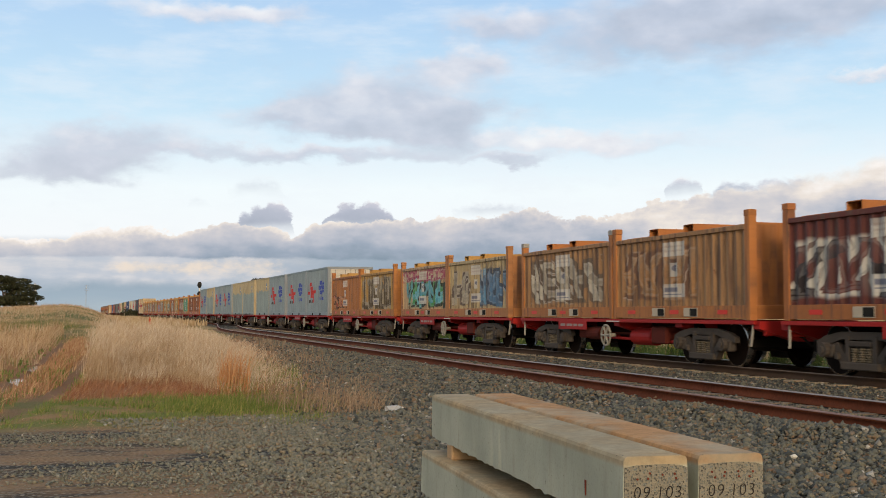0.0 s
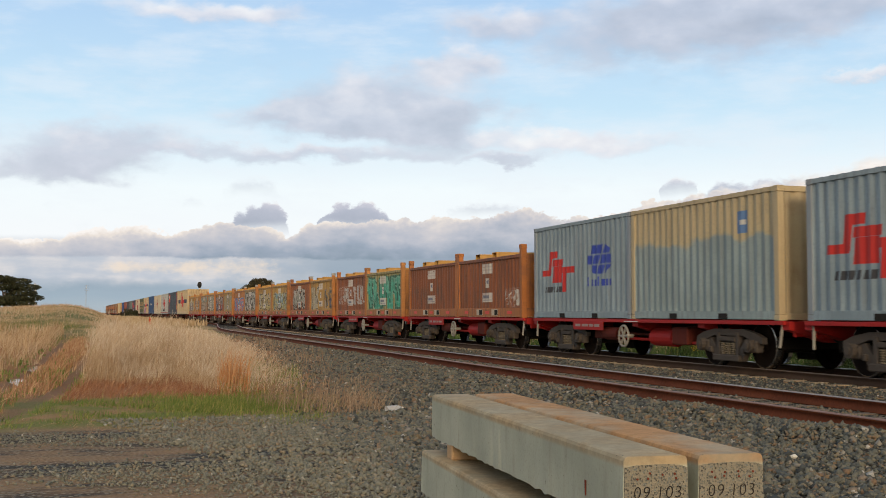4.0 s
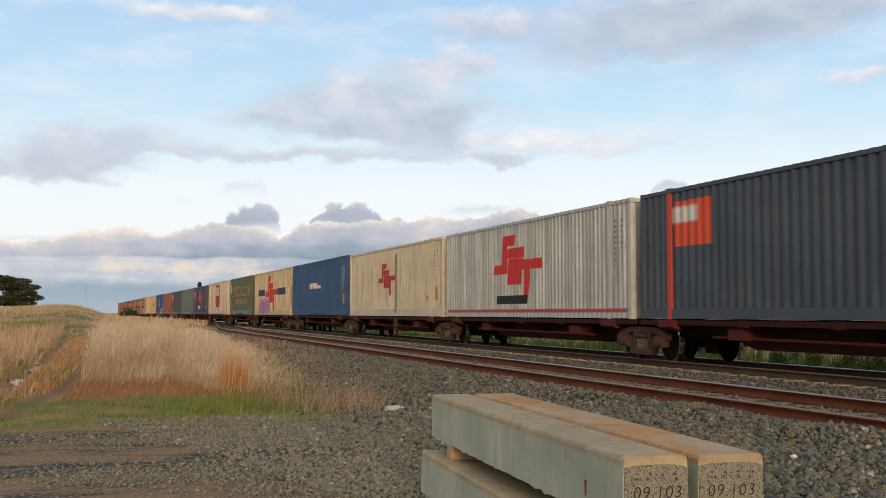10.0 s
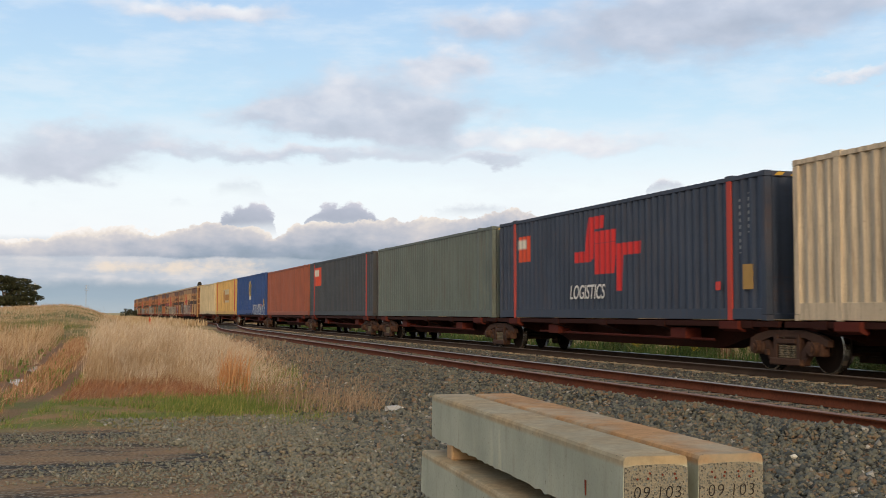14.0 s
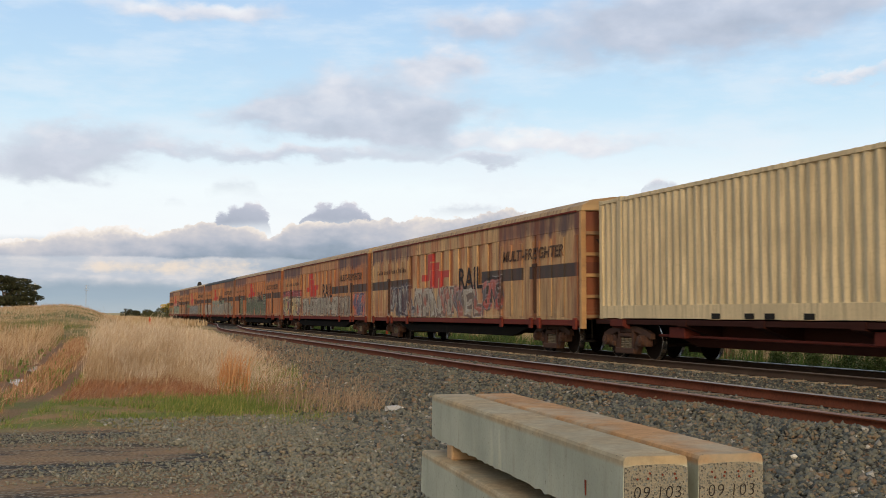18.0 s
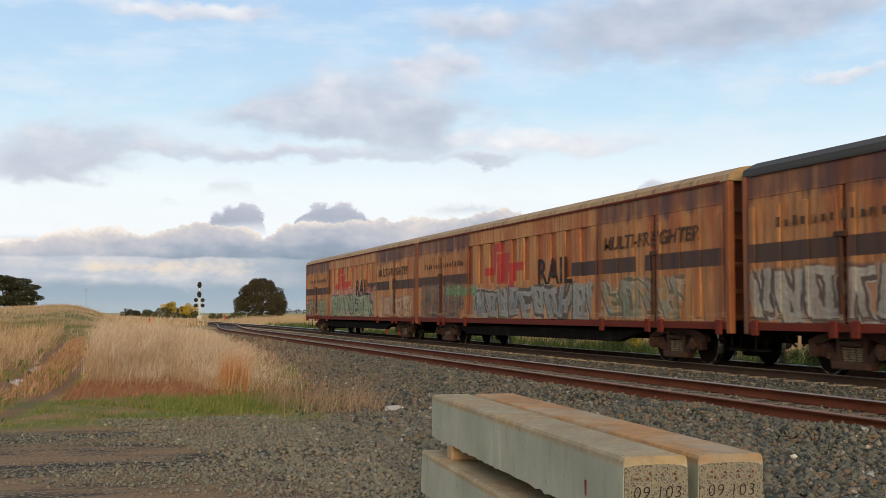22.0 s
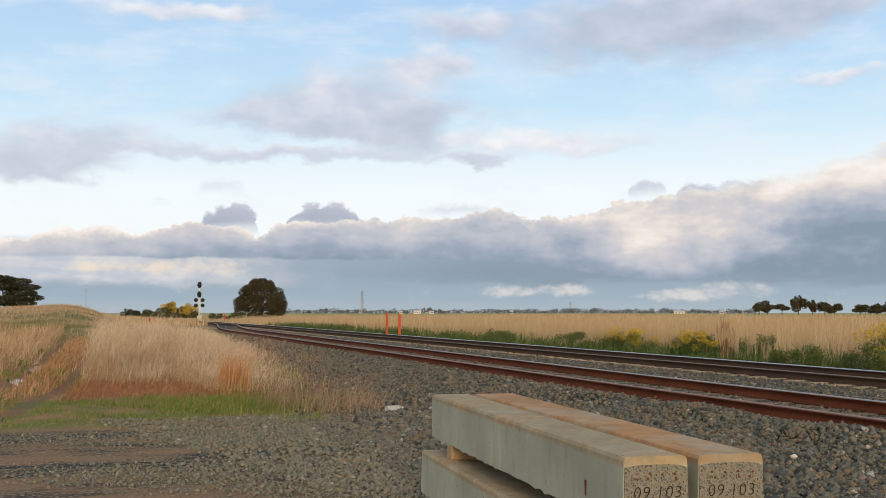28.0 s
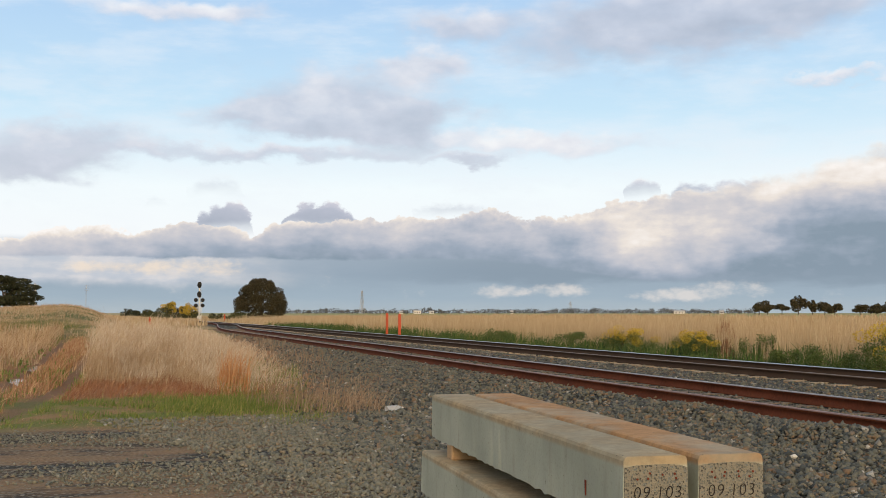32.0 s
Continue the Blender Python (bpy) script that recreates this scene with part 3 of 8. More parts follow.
def spray_group():
    """Spray paint: swollen, tangled, unreadable shapes in a few colours with outlines."""
    names = ("u", "v", "u0", "u1", "v0", "v1", "seed", "size", "lean", "cover")
    k = Group("spray_paint", [(n, "") for n in names] + [(n, "color") for n in ("fill a", "fill b", "fill c", "fill d", "line")], [("mask", ""), ("paint", "color")])
    u, v, u0, u1, v0, v1, seed, size, lean, cover = k.into[0:10]
    fills, line = k.into[10:14], k.into[14]
    wide, mid, half = k.mul(size, 1.12), k.mul(k.add(v0, v1), 0.5), k.mul(k.sub(v1, v0), 0.5)
    q = k.vec(u, v, k.mul(seed, 3.7))
    wob = k.xyz(k.noise(q, 1.5, 2.0, 0.5, color=True))
    fine = k.noise(q, 9.0, 3.0)
    uu = k.math("DIVIDE", k.add(k.add(u, 50.0), k.mul(k.sub(wob[0], 0.5), k.mul(wide, 0.62))), wide)
    vv = k.math("DIVIDE", k.add(k.sub(v, mid), k.mul(k.sub(wob[1], 0.5), k.mul(half, 0.5))), half)
    uu = k.add(uu, k.mul(vv, lean))
    cell = k.math("FLOOR", uu)
    dice = []
    for i in range(3):
        n = k.n.new("ShaderNodeTexWhiteNoise")
        n.noise_dimensions = "1D"
        k.put(n.inputs["W"], k.add(cell, k.add(k.mul(seed, 13.1), 101.7 * i)))
        dice += list(k.xyz(n.outputs["Color"]))
    a = k.sub(k.sub(uu, cell), 0.5)
    a = k.add(a, k.mul(k.mul(vv, k.sub(dice[6], 0.5)), 0.55))
    vv = k.add(k.mul(vv, k.add(0.84, k.mul(dice[7], 0.30))), k.mul(k.sub(dice[8], 0.5), 0.26))
    r = k.math("DIVIDE", half, wide)

    def bar(a0, b0, ra, rb, chance, die, tilt=0.0):
        aa = k.add(a, k.mul(vv, tilt)) if tilt else a
        d = k.top(k.sub(k.math("ABSOLUTE", k.sub(aa, a0)), ra), k.mul(k.sub(k.math("ABSOLUTE", k.sub(vv, b0)), rb), r))
        return k.add(d, k.mul(k.step(die, chance, chance + 0.001), 2.0)) if chance < 1 else d

    d = bar(-0.22, 0.0, 0.20, 0.94, 1.0, None, 0.10)
    d = k.low(d, bar(0.27, 0.10, 0.18, 0.82, 0.72, dice[0], -0.08))
    d = k.low(d, bar(0.05, 0.0, 0.16, 0.88, 0.45, dice[1], 0.42))
    d = k.low(d, bar(0.05, -0.10, 0.40, 0.24, 0.55, dice[2]))
    d = k.low(d, bar(0.10, -0.72, 0.50, 0.28, 0.60, dice[3], 0.15))
    d = k.low(d, bar(0.10, 0.70, 0.48, 0.24, 0.45, dice[5], -0.2))
    d = k.add(d, k.mul(k.sub(fine, 0.5), 0.05))
    block = k.xyz(k.voronoi(k.vec(k.mul(uu, 1.3), k.mul(vv, 0.8), seed), 1.6, out="Color"))[0]
    tint = k.add(k.add(k.mul(dice[4], 0.55), k.mul(block, 0.45)), k.mul(k.sub(wob[2], 0.5), 0.5))
    col = fills[0]
    for i in (1, 2, 3):
        col = k.mix(k.step(tint, i / 4 - 0.05, i / 4 + 0.05), col, fills[i])
    col = k.mix(k.mul(k.step(vv, -0.3, 0.9), 0.07), col, (0.8, 0.78, 0.72))
    col = k.mix(k.mul(k.step(fine, 0.42, 0.62), 0.20), col, (0.04, 0.035, 0.03))
    glint = k.mul(k.step(d, -0.05, -0.07), k.step(d, -0.12, -0.095))
    col = k.mix(k.mul(glint, 0.12), col, (0.75, 0.74, 0.70))
    col = k.mix(k.mul(k.step(d, -0.055, -0.025), 0.92), col, line)
    rim = k.mul(k.step(d, 0.045, 0.06), k.step(dice[2], 0.35, 0.36))
    col = k.mix(k.mul(rim, 0.75), col, k.mix(0.5, fills[1], (0.62, 0.60, 0.55)))
    ragged = k.mul(k.sub(wob[2], 0.5), 0.8)
    ur, vr = k.add(u, ragged), k.add(v, k.mul(ragged, 0.35))
    inside = k.mul(k.mul(k.step(k.sub(ur, u0), -0.06, 0.06), k.step(k.sub(u1, ur), -0.06, 0.06)), k.mul(k.step(k.sub(vr, v0), -0.05, 0.05), k.step(k.sub(v1, vr), -0.06, 0.06)))
    shape = k.step(d, 0.10, 0.085)
    worn = k.sub(1.0, k.mul(k.step(k.noise(q, 4.0, 5.0, 0.7), 0.60, 0.74), 0.35))
    haze = k.mul(k.step(d, 0.34, 0.05), k.mul(cover, 0.30))
    k.put(k.out[0], k.mul(inside, k.mul(k.mul(k.top(shape, haze), 0.93), worn)))
    k.put(k.out[1], col)
    return k


SPRAY = spray_group()


def scrawl(k, u, v, u0, u1, v0, v1, fills, line, seed, size=0.75, cover=0.9):
    """Returns mask and colour of one piece of spray paint."""
    four = [fills[i % len(fills)] for i in range(4)]
    n = k.n.new("ShaderNodeGroup")
    n.node_tree = SPRAY.t
    for sock, x in zip(n.inputs, (u, v, u0, u1, v0, v1, float(seed), size, 0.22 * math.sin(seed * 1.9), cover, *four, line)):
        k.put(sock, x)
    return n.outputs[0], n.outputs[1]


def worn_ink(name, ink, under, amount=0.5):
    """Old lettering, scoured away in streaks down to the paint under it."""
    k = Nodes(name)
    p = k.coord()
    x, y, z = k.xyz(p)
    streak = k.noise(k.vec(x, k.mul(y, 5.0), k.mul(z, 0.9)), 1.6, 4.0, 0.6)
    patch = k.noise(p, 3.0, 5.0, 0.65)
    gone = k.step(k.add(k.mul(streak, 0.55), k.mul(patch, 0.45)), 0.62 - 0.22 * amount, 0.70 - 0.18 * amount)
    col = k.mix(k.mul(gone, 0.9), k.mix(k.noise(p, 14.0, 3.0), tuple(c * 0.8 for c in ink), tuple(c * 1.15 for c in ink)), under)
    return k.done(col, 0.8, 0.0, 0.2)


def side_paint(name, base, rust=0.35, fade=None, tall=2.9, paint=None, gloss=0.55):
    """Painted corrugated steel seen from the side: u runs along it, v up from its base. paint(k, u, v, col) lays signs and spray paint."""
    k = Nodes(name)
    x, y, z = k.xyz(k.coord())
    u, v = k.mul(y, -1.0), z
    r = k.n.new("ShaderNodeObjectInfo").outputs["Random"]
    shift = k.mul(r, 40.0)
    big = k.noise(k.vec(k.add(u, shift), v, 0.0), 0.8, 5.0)
    fine = k.noise(k.vec(k.add(u, shift), v, 1.0), 16.0, 4.0)
    streak = k.noise(k.vec(k.mul(k.add(u, shift), 5.0), k.mul(v, 0.28), 2.0), 1.5, 5.0, 0.65)
    col = k.mix(k.step(big, 0.3, 0.7), tuple(c * 0.80 for c in base), tuple(min(1, c * 1.15) for c in base))
    if fade:
        f2, h0 = fade
        lineup = k.add(v, k.mul(k.sub(big, 0.5), 0.9))
        col = k.mix(k.step(lineup, h0 - 0.06, h0 + 0.06), col, f2)
    col = k.mix(k.mul(k.step(fine, 0.45, 0.75), 0.22), col, tuple(c * 0.5 for c in base))
    col = k.mix(k.mul(k.step(streak, 0.50, 0.72), rust * 0.85), col, RUST)
    grime = k.mul(k.step(k.add(streak, k.mul(big, 0.5)), 0.70, 0.92), min(0.62, 0.12 + 0.75 * rust))
    col = k.mix(grime, col, (0.075, 0.06, 0.05))
    if paint:
        col = paint(k, u, v, col)
        col = k.mix(k.mul(grime, 0.45), col, (0.085, 0.06, 0.045))
    spots = k.step(k.noise(k.vec(k.add(u, shift), v, 4.0), 3.2, 6.0, 0.7), 0.64, 0.70)
    col = k.mix(k.mul(spots, min(0.7, rust * 1.2)), col, (0.13, 0.045, 0.02))
    k.bump(fine, 0.12, 0.004)
    return k.done(col, k.add(gloss, k.mul(big, 0.2)), 0.0, 0.35)


M_TEXT_CREAM = worn_ink("faded_cream_lettering", (0.54, 0.33, 0.16), (0.10, 0.115, 0.06), 0.66)
M_TEXT_DARK = worn_ink("charcoal_lettering", (0.032, 0.025, 0.026), (0.36, 0.19, 0.08), 0.40)
M_TEXT_FADED = worn_ink("faded_door_lettering", (0.075, 0.045, 0.032), (0.34, 0.15, 0.06), 0.50)

# ---- the train: shared pieces ----
CACHE = {}


def cached(name, maker, mat, parent, m=None, label=""):
    """A part on a mesh that alike parts share."""
    key = (name, mat.name)
    if key not in CACHE:
        bm = bmesh.new()
        maker(bm)
        bmesh.ops.recalc_face_normals(bm, faces=bm.faces)
        me = bpy.data.meshes.new(name)
        bm.to_mesh(me)
        bm.free()
        me.materials.append(mat)
        CACHE[key] = me
    ob = new(name, CACHE[key])
    ob.parent = parent
    if m is not None:
        ob.matrix_basis = m
    return tagged(ob, label)


def wheel_shape(bm):
    lathe(bm, (0, 0, 0), [(-0.065, 0.30), (-0.065, 0.435), (-0.06, 0.455), (0.055, 0.462), (0.06, 0.492), (0.075, 0.492), (0.08, 0.45), (0.07, 0.40),
                          (0.035, 0.36), (0.03, 0.16), (0.09, 0.14), (0.09, 0.06), (-0.09, 0.06), (-0.09, 0.14), (-0.03, 0.16), (-0.035, 0.30)][:9], 28)
    lathe(bm, (0, 0, 0), [(-0.10, 0.05), (-0.10, 0.13), (-0.045, 0.16), (-0.04, 0.33), (0.04, 0.33), (0.045, 0.16), (0.10, 0.13), (0.10, 0.05)], 20)


def tread_shape(bm):
    n = 28
    rings = [[bm.verts.new((x, r * math.cos(2 * math.pi * i / n), r * math.sin(2 * math.pi * i / n))) for i in range(n)] for x, r in ((-0.068, 0.437), (-0.063, 0.4565), (0.05, 0.4635))]
    for a, b in zip(rings, rings[1:]):
        for i in range(n):
            bm.faces.new((a[i], a[(i + 1) % n], b[(i + 1) % n], b[i]))


def axle_shape(bm):
    rod(bm, (-1.05, 0, 0), (1.05, 0, 0), 0.075, 12)


def frame_shape(bm):
    """Cast side frame: arched top chord, two windows, spring pocket, journal boxes."""
    t = 0.06
    prism(bm, [(-1.24, 0.50), (-1.24, 0.62), (-1.00, 0.71), (-0.55, 0.79), (0.55, 0.79), (1.00, 0.71), (1.24, 0.62), (1.24, 0.50), (0.92, 0.55), (0.55, 0.655), (-0.55, 0.655), (-0.92, 0.55)], "x", -t, t)
    for s in (-1, 1):
        box(bm, -0.11, 0.08, s * 0.915 - 0.19, s * 0.915 + 0.19, 0.32, 0.56, 0.03)
        rod(bm, (-0.20, s * 0.915, 0.46), (0.0, s * 0.915, 0.46), 0.13, 12)
        rod(bm, (-0.23, s * 0.915, 0.46), (-0.20, s * 0.915, 0.46), 0.07, 10)
        prism(bm, [(s * 0.84, 0.54), (s * 0.66, 0.60), (s * 0.33, 0.30), (s * 0.40, 0.14), (s * 0.52, 0.15)], "x", -t, t)
        box(bm, -t - 0.02, t, s * 0.36 - 0.06, s * 0.36 + 0.06, 0.20, 0.72, 0.012)
        box(bm, -0.12, 0.02, s * 0.62 - 0.05, s * 0.62 + 0.05, 0.30, 0.42, 0.015)
    box(bm, -0.13, 0.11, -0.50, 0.50, 0.13, 0.265, 0.02)
    box(bm, -0.10, 0.08, -0.30, 0.30, 0.53, 0.63, 0.02)


def spring_shape(bm):
    """One nest of coils: a closed stack of swellings."""
    prof = []
    for i in range(6):
        z = 0.265 + i * 0.042
        prof += [(z, 0.058), (z + 0.010, 0.082), (z + 0.026, 0.082), (z + 0.036, 0.058)]
    rings = [[bm.verts.new((r * math.cos(j * math.pi / 5), r * math.sin(j * math.pi / 5), z)) for j in range(10)] for z, r in prof]
    for a, b in zip(rings, rings[1:]):
        for j in range(10):
            bm.faces.new((a[j], a[(j + 1) % 10], b[(j + 1) % 10], b[j]))
    bm.faces.new(rings[0][::-1])
    bm.faces.new(rings[-1])


def bolster_shape(bm):
    box(bm, -1.0, 1.0, -0.22, 0.22, 0.50, 0.68, 0.02)
    rod(bm, (0, 0, 0.66), (0, 0, 0.84), 0.22, 14)
    for s in (-1, 1):
        box(bm, -0.85, 0.85, s * 0.40 - 0.05, s * 0.40 + 0.05, 0.30, 0.40)


def coupler_shape(bm):
    box(bm, -0.09, 0.09, -0.05, 0.55, 0.72, 0.90, 0.02)
    box(bm, -0.16, 0.16, 0.42, 0.72, 0.66, 0.96, 0.04)
    rod(bm, (0.25, 0.0, 0.80), (0.22, 0.60, 0.45), 0.025, 8)


def hand_wheel_shape(bm):
    n = 24
    for i in range(n):
        a, b = 2 * math.pi * i / n, 2 * math.pi * (i + 1) / n
        rod(bm, (0, 0.25 * math.cos(a), 0.25 * math.sin(a)), (0, 0.25 * math.cos(b), 0.25 * math.sin(b)), 0.028, 6)
    for i in range(6):
        a = 2 * math.pi * i / 6
        rod(bm, (0, 0, 0), (0, 0.25 * math.cos(a), 0.25 * math.sin(a)), 0.03, 6)
    rod(bm, (-0.04, 0, 0), (0.25, 0, 0), 0.05, 10)


def tank_shape(bm):
    rod(bm, (0, -0.50, 0), (0, 0.50, 0), 0.21, 16)
    rod(bm, (0, 0.50, 0), (0, 0.57, 0), 0.21, 16, 0.10)
    rod(bm, (0, -0.50, 0), (0, -0.57, 0), 0.21, 16, 0.10)


def bogie(parent, y, mat):
    b = cached("bogie", bolster_shape, mat, parent, pose(0, y, 0), "dusty three-piece bogie")
    for s in (-1, 1):
        cached("side_frame", frame_shape, mat, b, pose(s * 1.02, 0, 0, 0, 0, 0 if s < 0 else 180))
        for y in (-0.2, 0.0, 0.2):
            cached("spring", spring_shape, M_SPRING, b, pose(s * 1.03, y, 0))
        cached("axle", axle_shape, M_WHEEL, b, pose(0, s * 0.915, 0.462))
        for x in (-1, 1):
            w = pose(x * 0.765, s * 0.915, 0.462, 0, 0, 0 if x < 0 else 180)
            cached("wheel", wheel_shape, M_WHEEL, b, w)
            cached("tread", tread_shape, M_TREAD, b, w)
    return b


# ---- wagons; y runs along the train, the front end at -y, z from the rail head ----
def short_wagon():
    """Red skeletal wagon for two short containers."""
    w = empty("skeletal_wagon")
    for s in (-1, 1):
        bm = bmesh.new()
        box(bm, s * 1.14, s * 1.22, -6.2, 6.2, 0.885, 0.965, 0.008)
        part("side_sill", bm, M_WAGON_RED, w)
        bm = bmesh.new()
        prism(bm, [(s * 1.225, 0.900), (s * 1.229, 0.900), (s * 1.229, 0.925), (s * 1.225, 0.925)], "y", -0.35, 0.35)
        part("sill_stripe", bm, M_WHITE, w)
    bm = bmesh.new()
    prism(bm, [(-6.35, 0.62), (-4.3, 0.58), (-3.0, 0.42), (3.0, 0.42), (4.3, 0.58), (6.35, 0.62), (6.35, 0.93), (-6.35, 0.93)], "x", -0.24, 0.24)
    part("centre_sill", bm, M_WAGON_MAROON, w)
    for y in (-6.15, -3.1, -0.05, 0.05 + 3.05, 6.15):
        bm = bmesh.new()
        prism(bm, [(-1.14, 0.80), (-0.24, 0.55), (0.24, 0.55), (1.14, 0.80), (1.14, 0.955), (-1.14, 0.955)], "y", y - 0.14, y + 0.14)
        part("cross_bearer", bm, M_WAGON_RED, w)
    for s in (-1, 1):
        bogie(w, s * 4.05, M_BOGIE)
        cached("coupler", coupler_shape, M_BLACK, w, pose(0, s * 6.1, 0, 0, 0, 0 if s > 0 else 180))
        bm = bmesh.new()
        box(bm, -1.0, 1.0, s * 6.22 - 0.05, s * 6.22 + 0.05, 0.66, 0.95, 0.02)
        part("headstock", bm, M_WAGON_RED, w)
        bm = bmesh.new()
        rod(bm, (-1.12, s * 6.05, 0.93), (-1.16, s * 6.0, 0.45), 0.028, 8)
        part("step_rail", bm, M_WHEEL_PAINT, w)
    cached("hand_wheel", hand_wheel_shape, M_WHEEL_PAINT, w, pose(-1.22, 0.4, 0.56), "chalky white hand brake wheel")
    cached("air_tank", tank_shape, M_WAGON_RED, w, pose(-0.75, -0.9, 0.55))
    bm = bmesh.new()
    box(bm, -1.245, -1.225, 1.5, 3.3, 0.68, 0.90, 0.006)
    board = part("number_board", bm, M_WAGON_RED, w)
    for i, (a, b) in enumerate(((1.7, 2.0), (2.08, 2.3), (2.38, 2.75), (2.85, 3.15))):
        bm = bmesh.new()
        box(bm, -1.252, -1.247, a, b, 0.765, 0.83)
        part("bar", bm, M_BOARD_INK, board)
    bm = bmesh.new()
    for y in (-2.3, -1.9, 1.6):
        rod(bm, (-1.0, y, 0.5), (1.0, y, 0.5), 0.05, 8)
    rod(bm, (-0.9, -2.6, 0.45), (-0.9, 2.4, 0.52), 0.035, 8)
    part("brake_rigging", bm, M_WAGON_RED, w)
    bm = bmesh.new()
    box(bm, -1.05, -0.55, -2.35, -1.65, 0.40, 0.80, 0.03)
    rod(bm, (-0.98, 1.0, 0.60), (-0.98, 1.75, 0.60), 0.17, 12)
    box(bm, -1.0, -0.7, 2.0, 2.5, 0.46, 0.78, 0.03)
    rod(bm, (-0.7, -3.0, 0.60), (-0.7, 3.0, 0.60), 0.03, 8)
    part("brake_equipment", bm, M_GEAR, w, "grimy dull red brake equipment")
    for y in (-5.6, 5.6):
        bm = bmesh.new()
        box(bm, -0.9, 0.9, y - 0.06, y + 0.06, 0.40, 0.62, 0.02)
        part("brake_beam", bm, M_BLACK, w)
    return tagged(w, "bright red skeletal container wagon on dusty bogies", "rail wagon", "red skeletal wagons of the train")


def long_unit(name_len, front_bogie, rear_bogie, wheel_at=None):
    """A maroon unit of a five-pack; bogies are shared at the joints."""
    w = empty("platform_wagon")
    h = name_len / 2
    for s in (-1, 1):
        bm = bmesh.new()
        box(bm, s * 1.12, s * 1.20, -h + 0.1, h - 0.1, 0.84, 0.955, 0.008)
        part("side_sill", bm, M_WAGON_MAROON, w)
    bm = bmesh.new()
    prism(bm, [(-h + 0.15, 0.66), (-h + 2.4, 0.62), (-h + 3.6, 0.34), (h - 3.6, 0.34), (h - 2.4, 0.62), (h - 0.15, 0.66), (h - 0.15, 0.93), (-h + 0.15, 0.93)], "x", -0.30, 0.30)
    part("centre_sill", bm, M_SILL_RUST, w)
    for y in (-6.0, 6.0):
        if abs(y) < h - 0.6:
            bm = bmesh.new()
            prism(bm, [(-1.30, 0.80), (-1.16, 0.74), (-1.10, 0.74), (-1.10, 0.958), (-1.30, 0.958)], "y", y - 0.34, y + 0.34)
            part("foot_pad", bm, M_GEAR, w)
    for y in (-h + 1.2, -3.0, 0.0, 3.0, h - 1.2):
        bm = bmesh.new()
        prism(bm, [(-1.22, 0.82), (-0.30, 0.52), (0.30, 0.52), (1.22, 0.82), (1.22, 0.965), (-1.22, 0.965)], "y", y - 0.2, y + 0.2)
        part("cross_bearer", bm, M_WAGON_MAROON, w)
    if front_bogie is not None:
        bogie(w, -h + front_bogie, M_BOGIE_RUST)
    if rear_bogie is not None:
        bogie(w, h - rear_bogie, M_BOGIE_RUST)
        cached("coupler", coupler_shape, M_BLACK, w, pose(0, h - 0.45, 0))
    if wheel_at is not None:
        cached("hand_wheel", hand_wheel_shape, M_WHEEL_PAINT if wheel_at > 4 else M_BOGIE_RUST, w, pose(-1.20, wheel_at, 0.60))
    bm = bmesh.new()
    rod(bm, (-0.95, -h + 2.8, 0.55), (-0.95, h - 3.0, 0.60), 0.03, 8)
    for y in (-3.6, 3.4):
        box(bm, -1.1, -0.7, y - 0.35, y + 0.35, 0.55, 0.80, 0.02)
    part("brake_gear", bm, M_GEAR, w, "dull red brake gear")
    return tagged(w, "grimy maroon platform wagon unit with rusty bogies", "rail wagon", "maroon platform wagons of the train")


# ---- containers; base at z = 0, the front end at -y ----
def corrugated(length, z0, z1, x, deep, pitch, flat=0.34, inward=1):
    """One corrugated wall along y at x."""
    n = max(4, round(length / pitch))
    step = length / n
    prof = []
    for i in range(n):
        a = -length / 2 + i * step
        prof += [(a + step * 0.02, 0.0), (a + step * flat, 0.0), (a + step * 0.5, deep), (a + step * (0.5 + flat), deep)]
    prof.append((length / 2, 0.0))
    v, q = [], []
    for y, d in prof:
        v += [(x + inward * d, y, z0), (x + inward * d, y, z1)]
    for i in range(len(prof) - 1):
        q.append((2 * i, 2 * i + 1, 2 * i + 3, 2 * i + 2) if inward > 0 else (2 * i, 2 * i + 2, 2 * i + 3, 2 * i + 1))
    return v, q


def end_wall(width, z0, z1, y, deep, pitch, sign):
    v, q = corrugated(width, z0, z1, 0.0, deep, pitch)
    v = [(b, y - sign * a, c) for a, b, c in v]
    return v, q


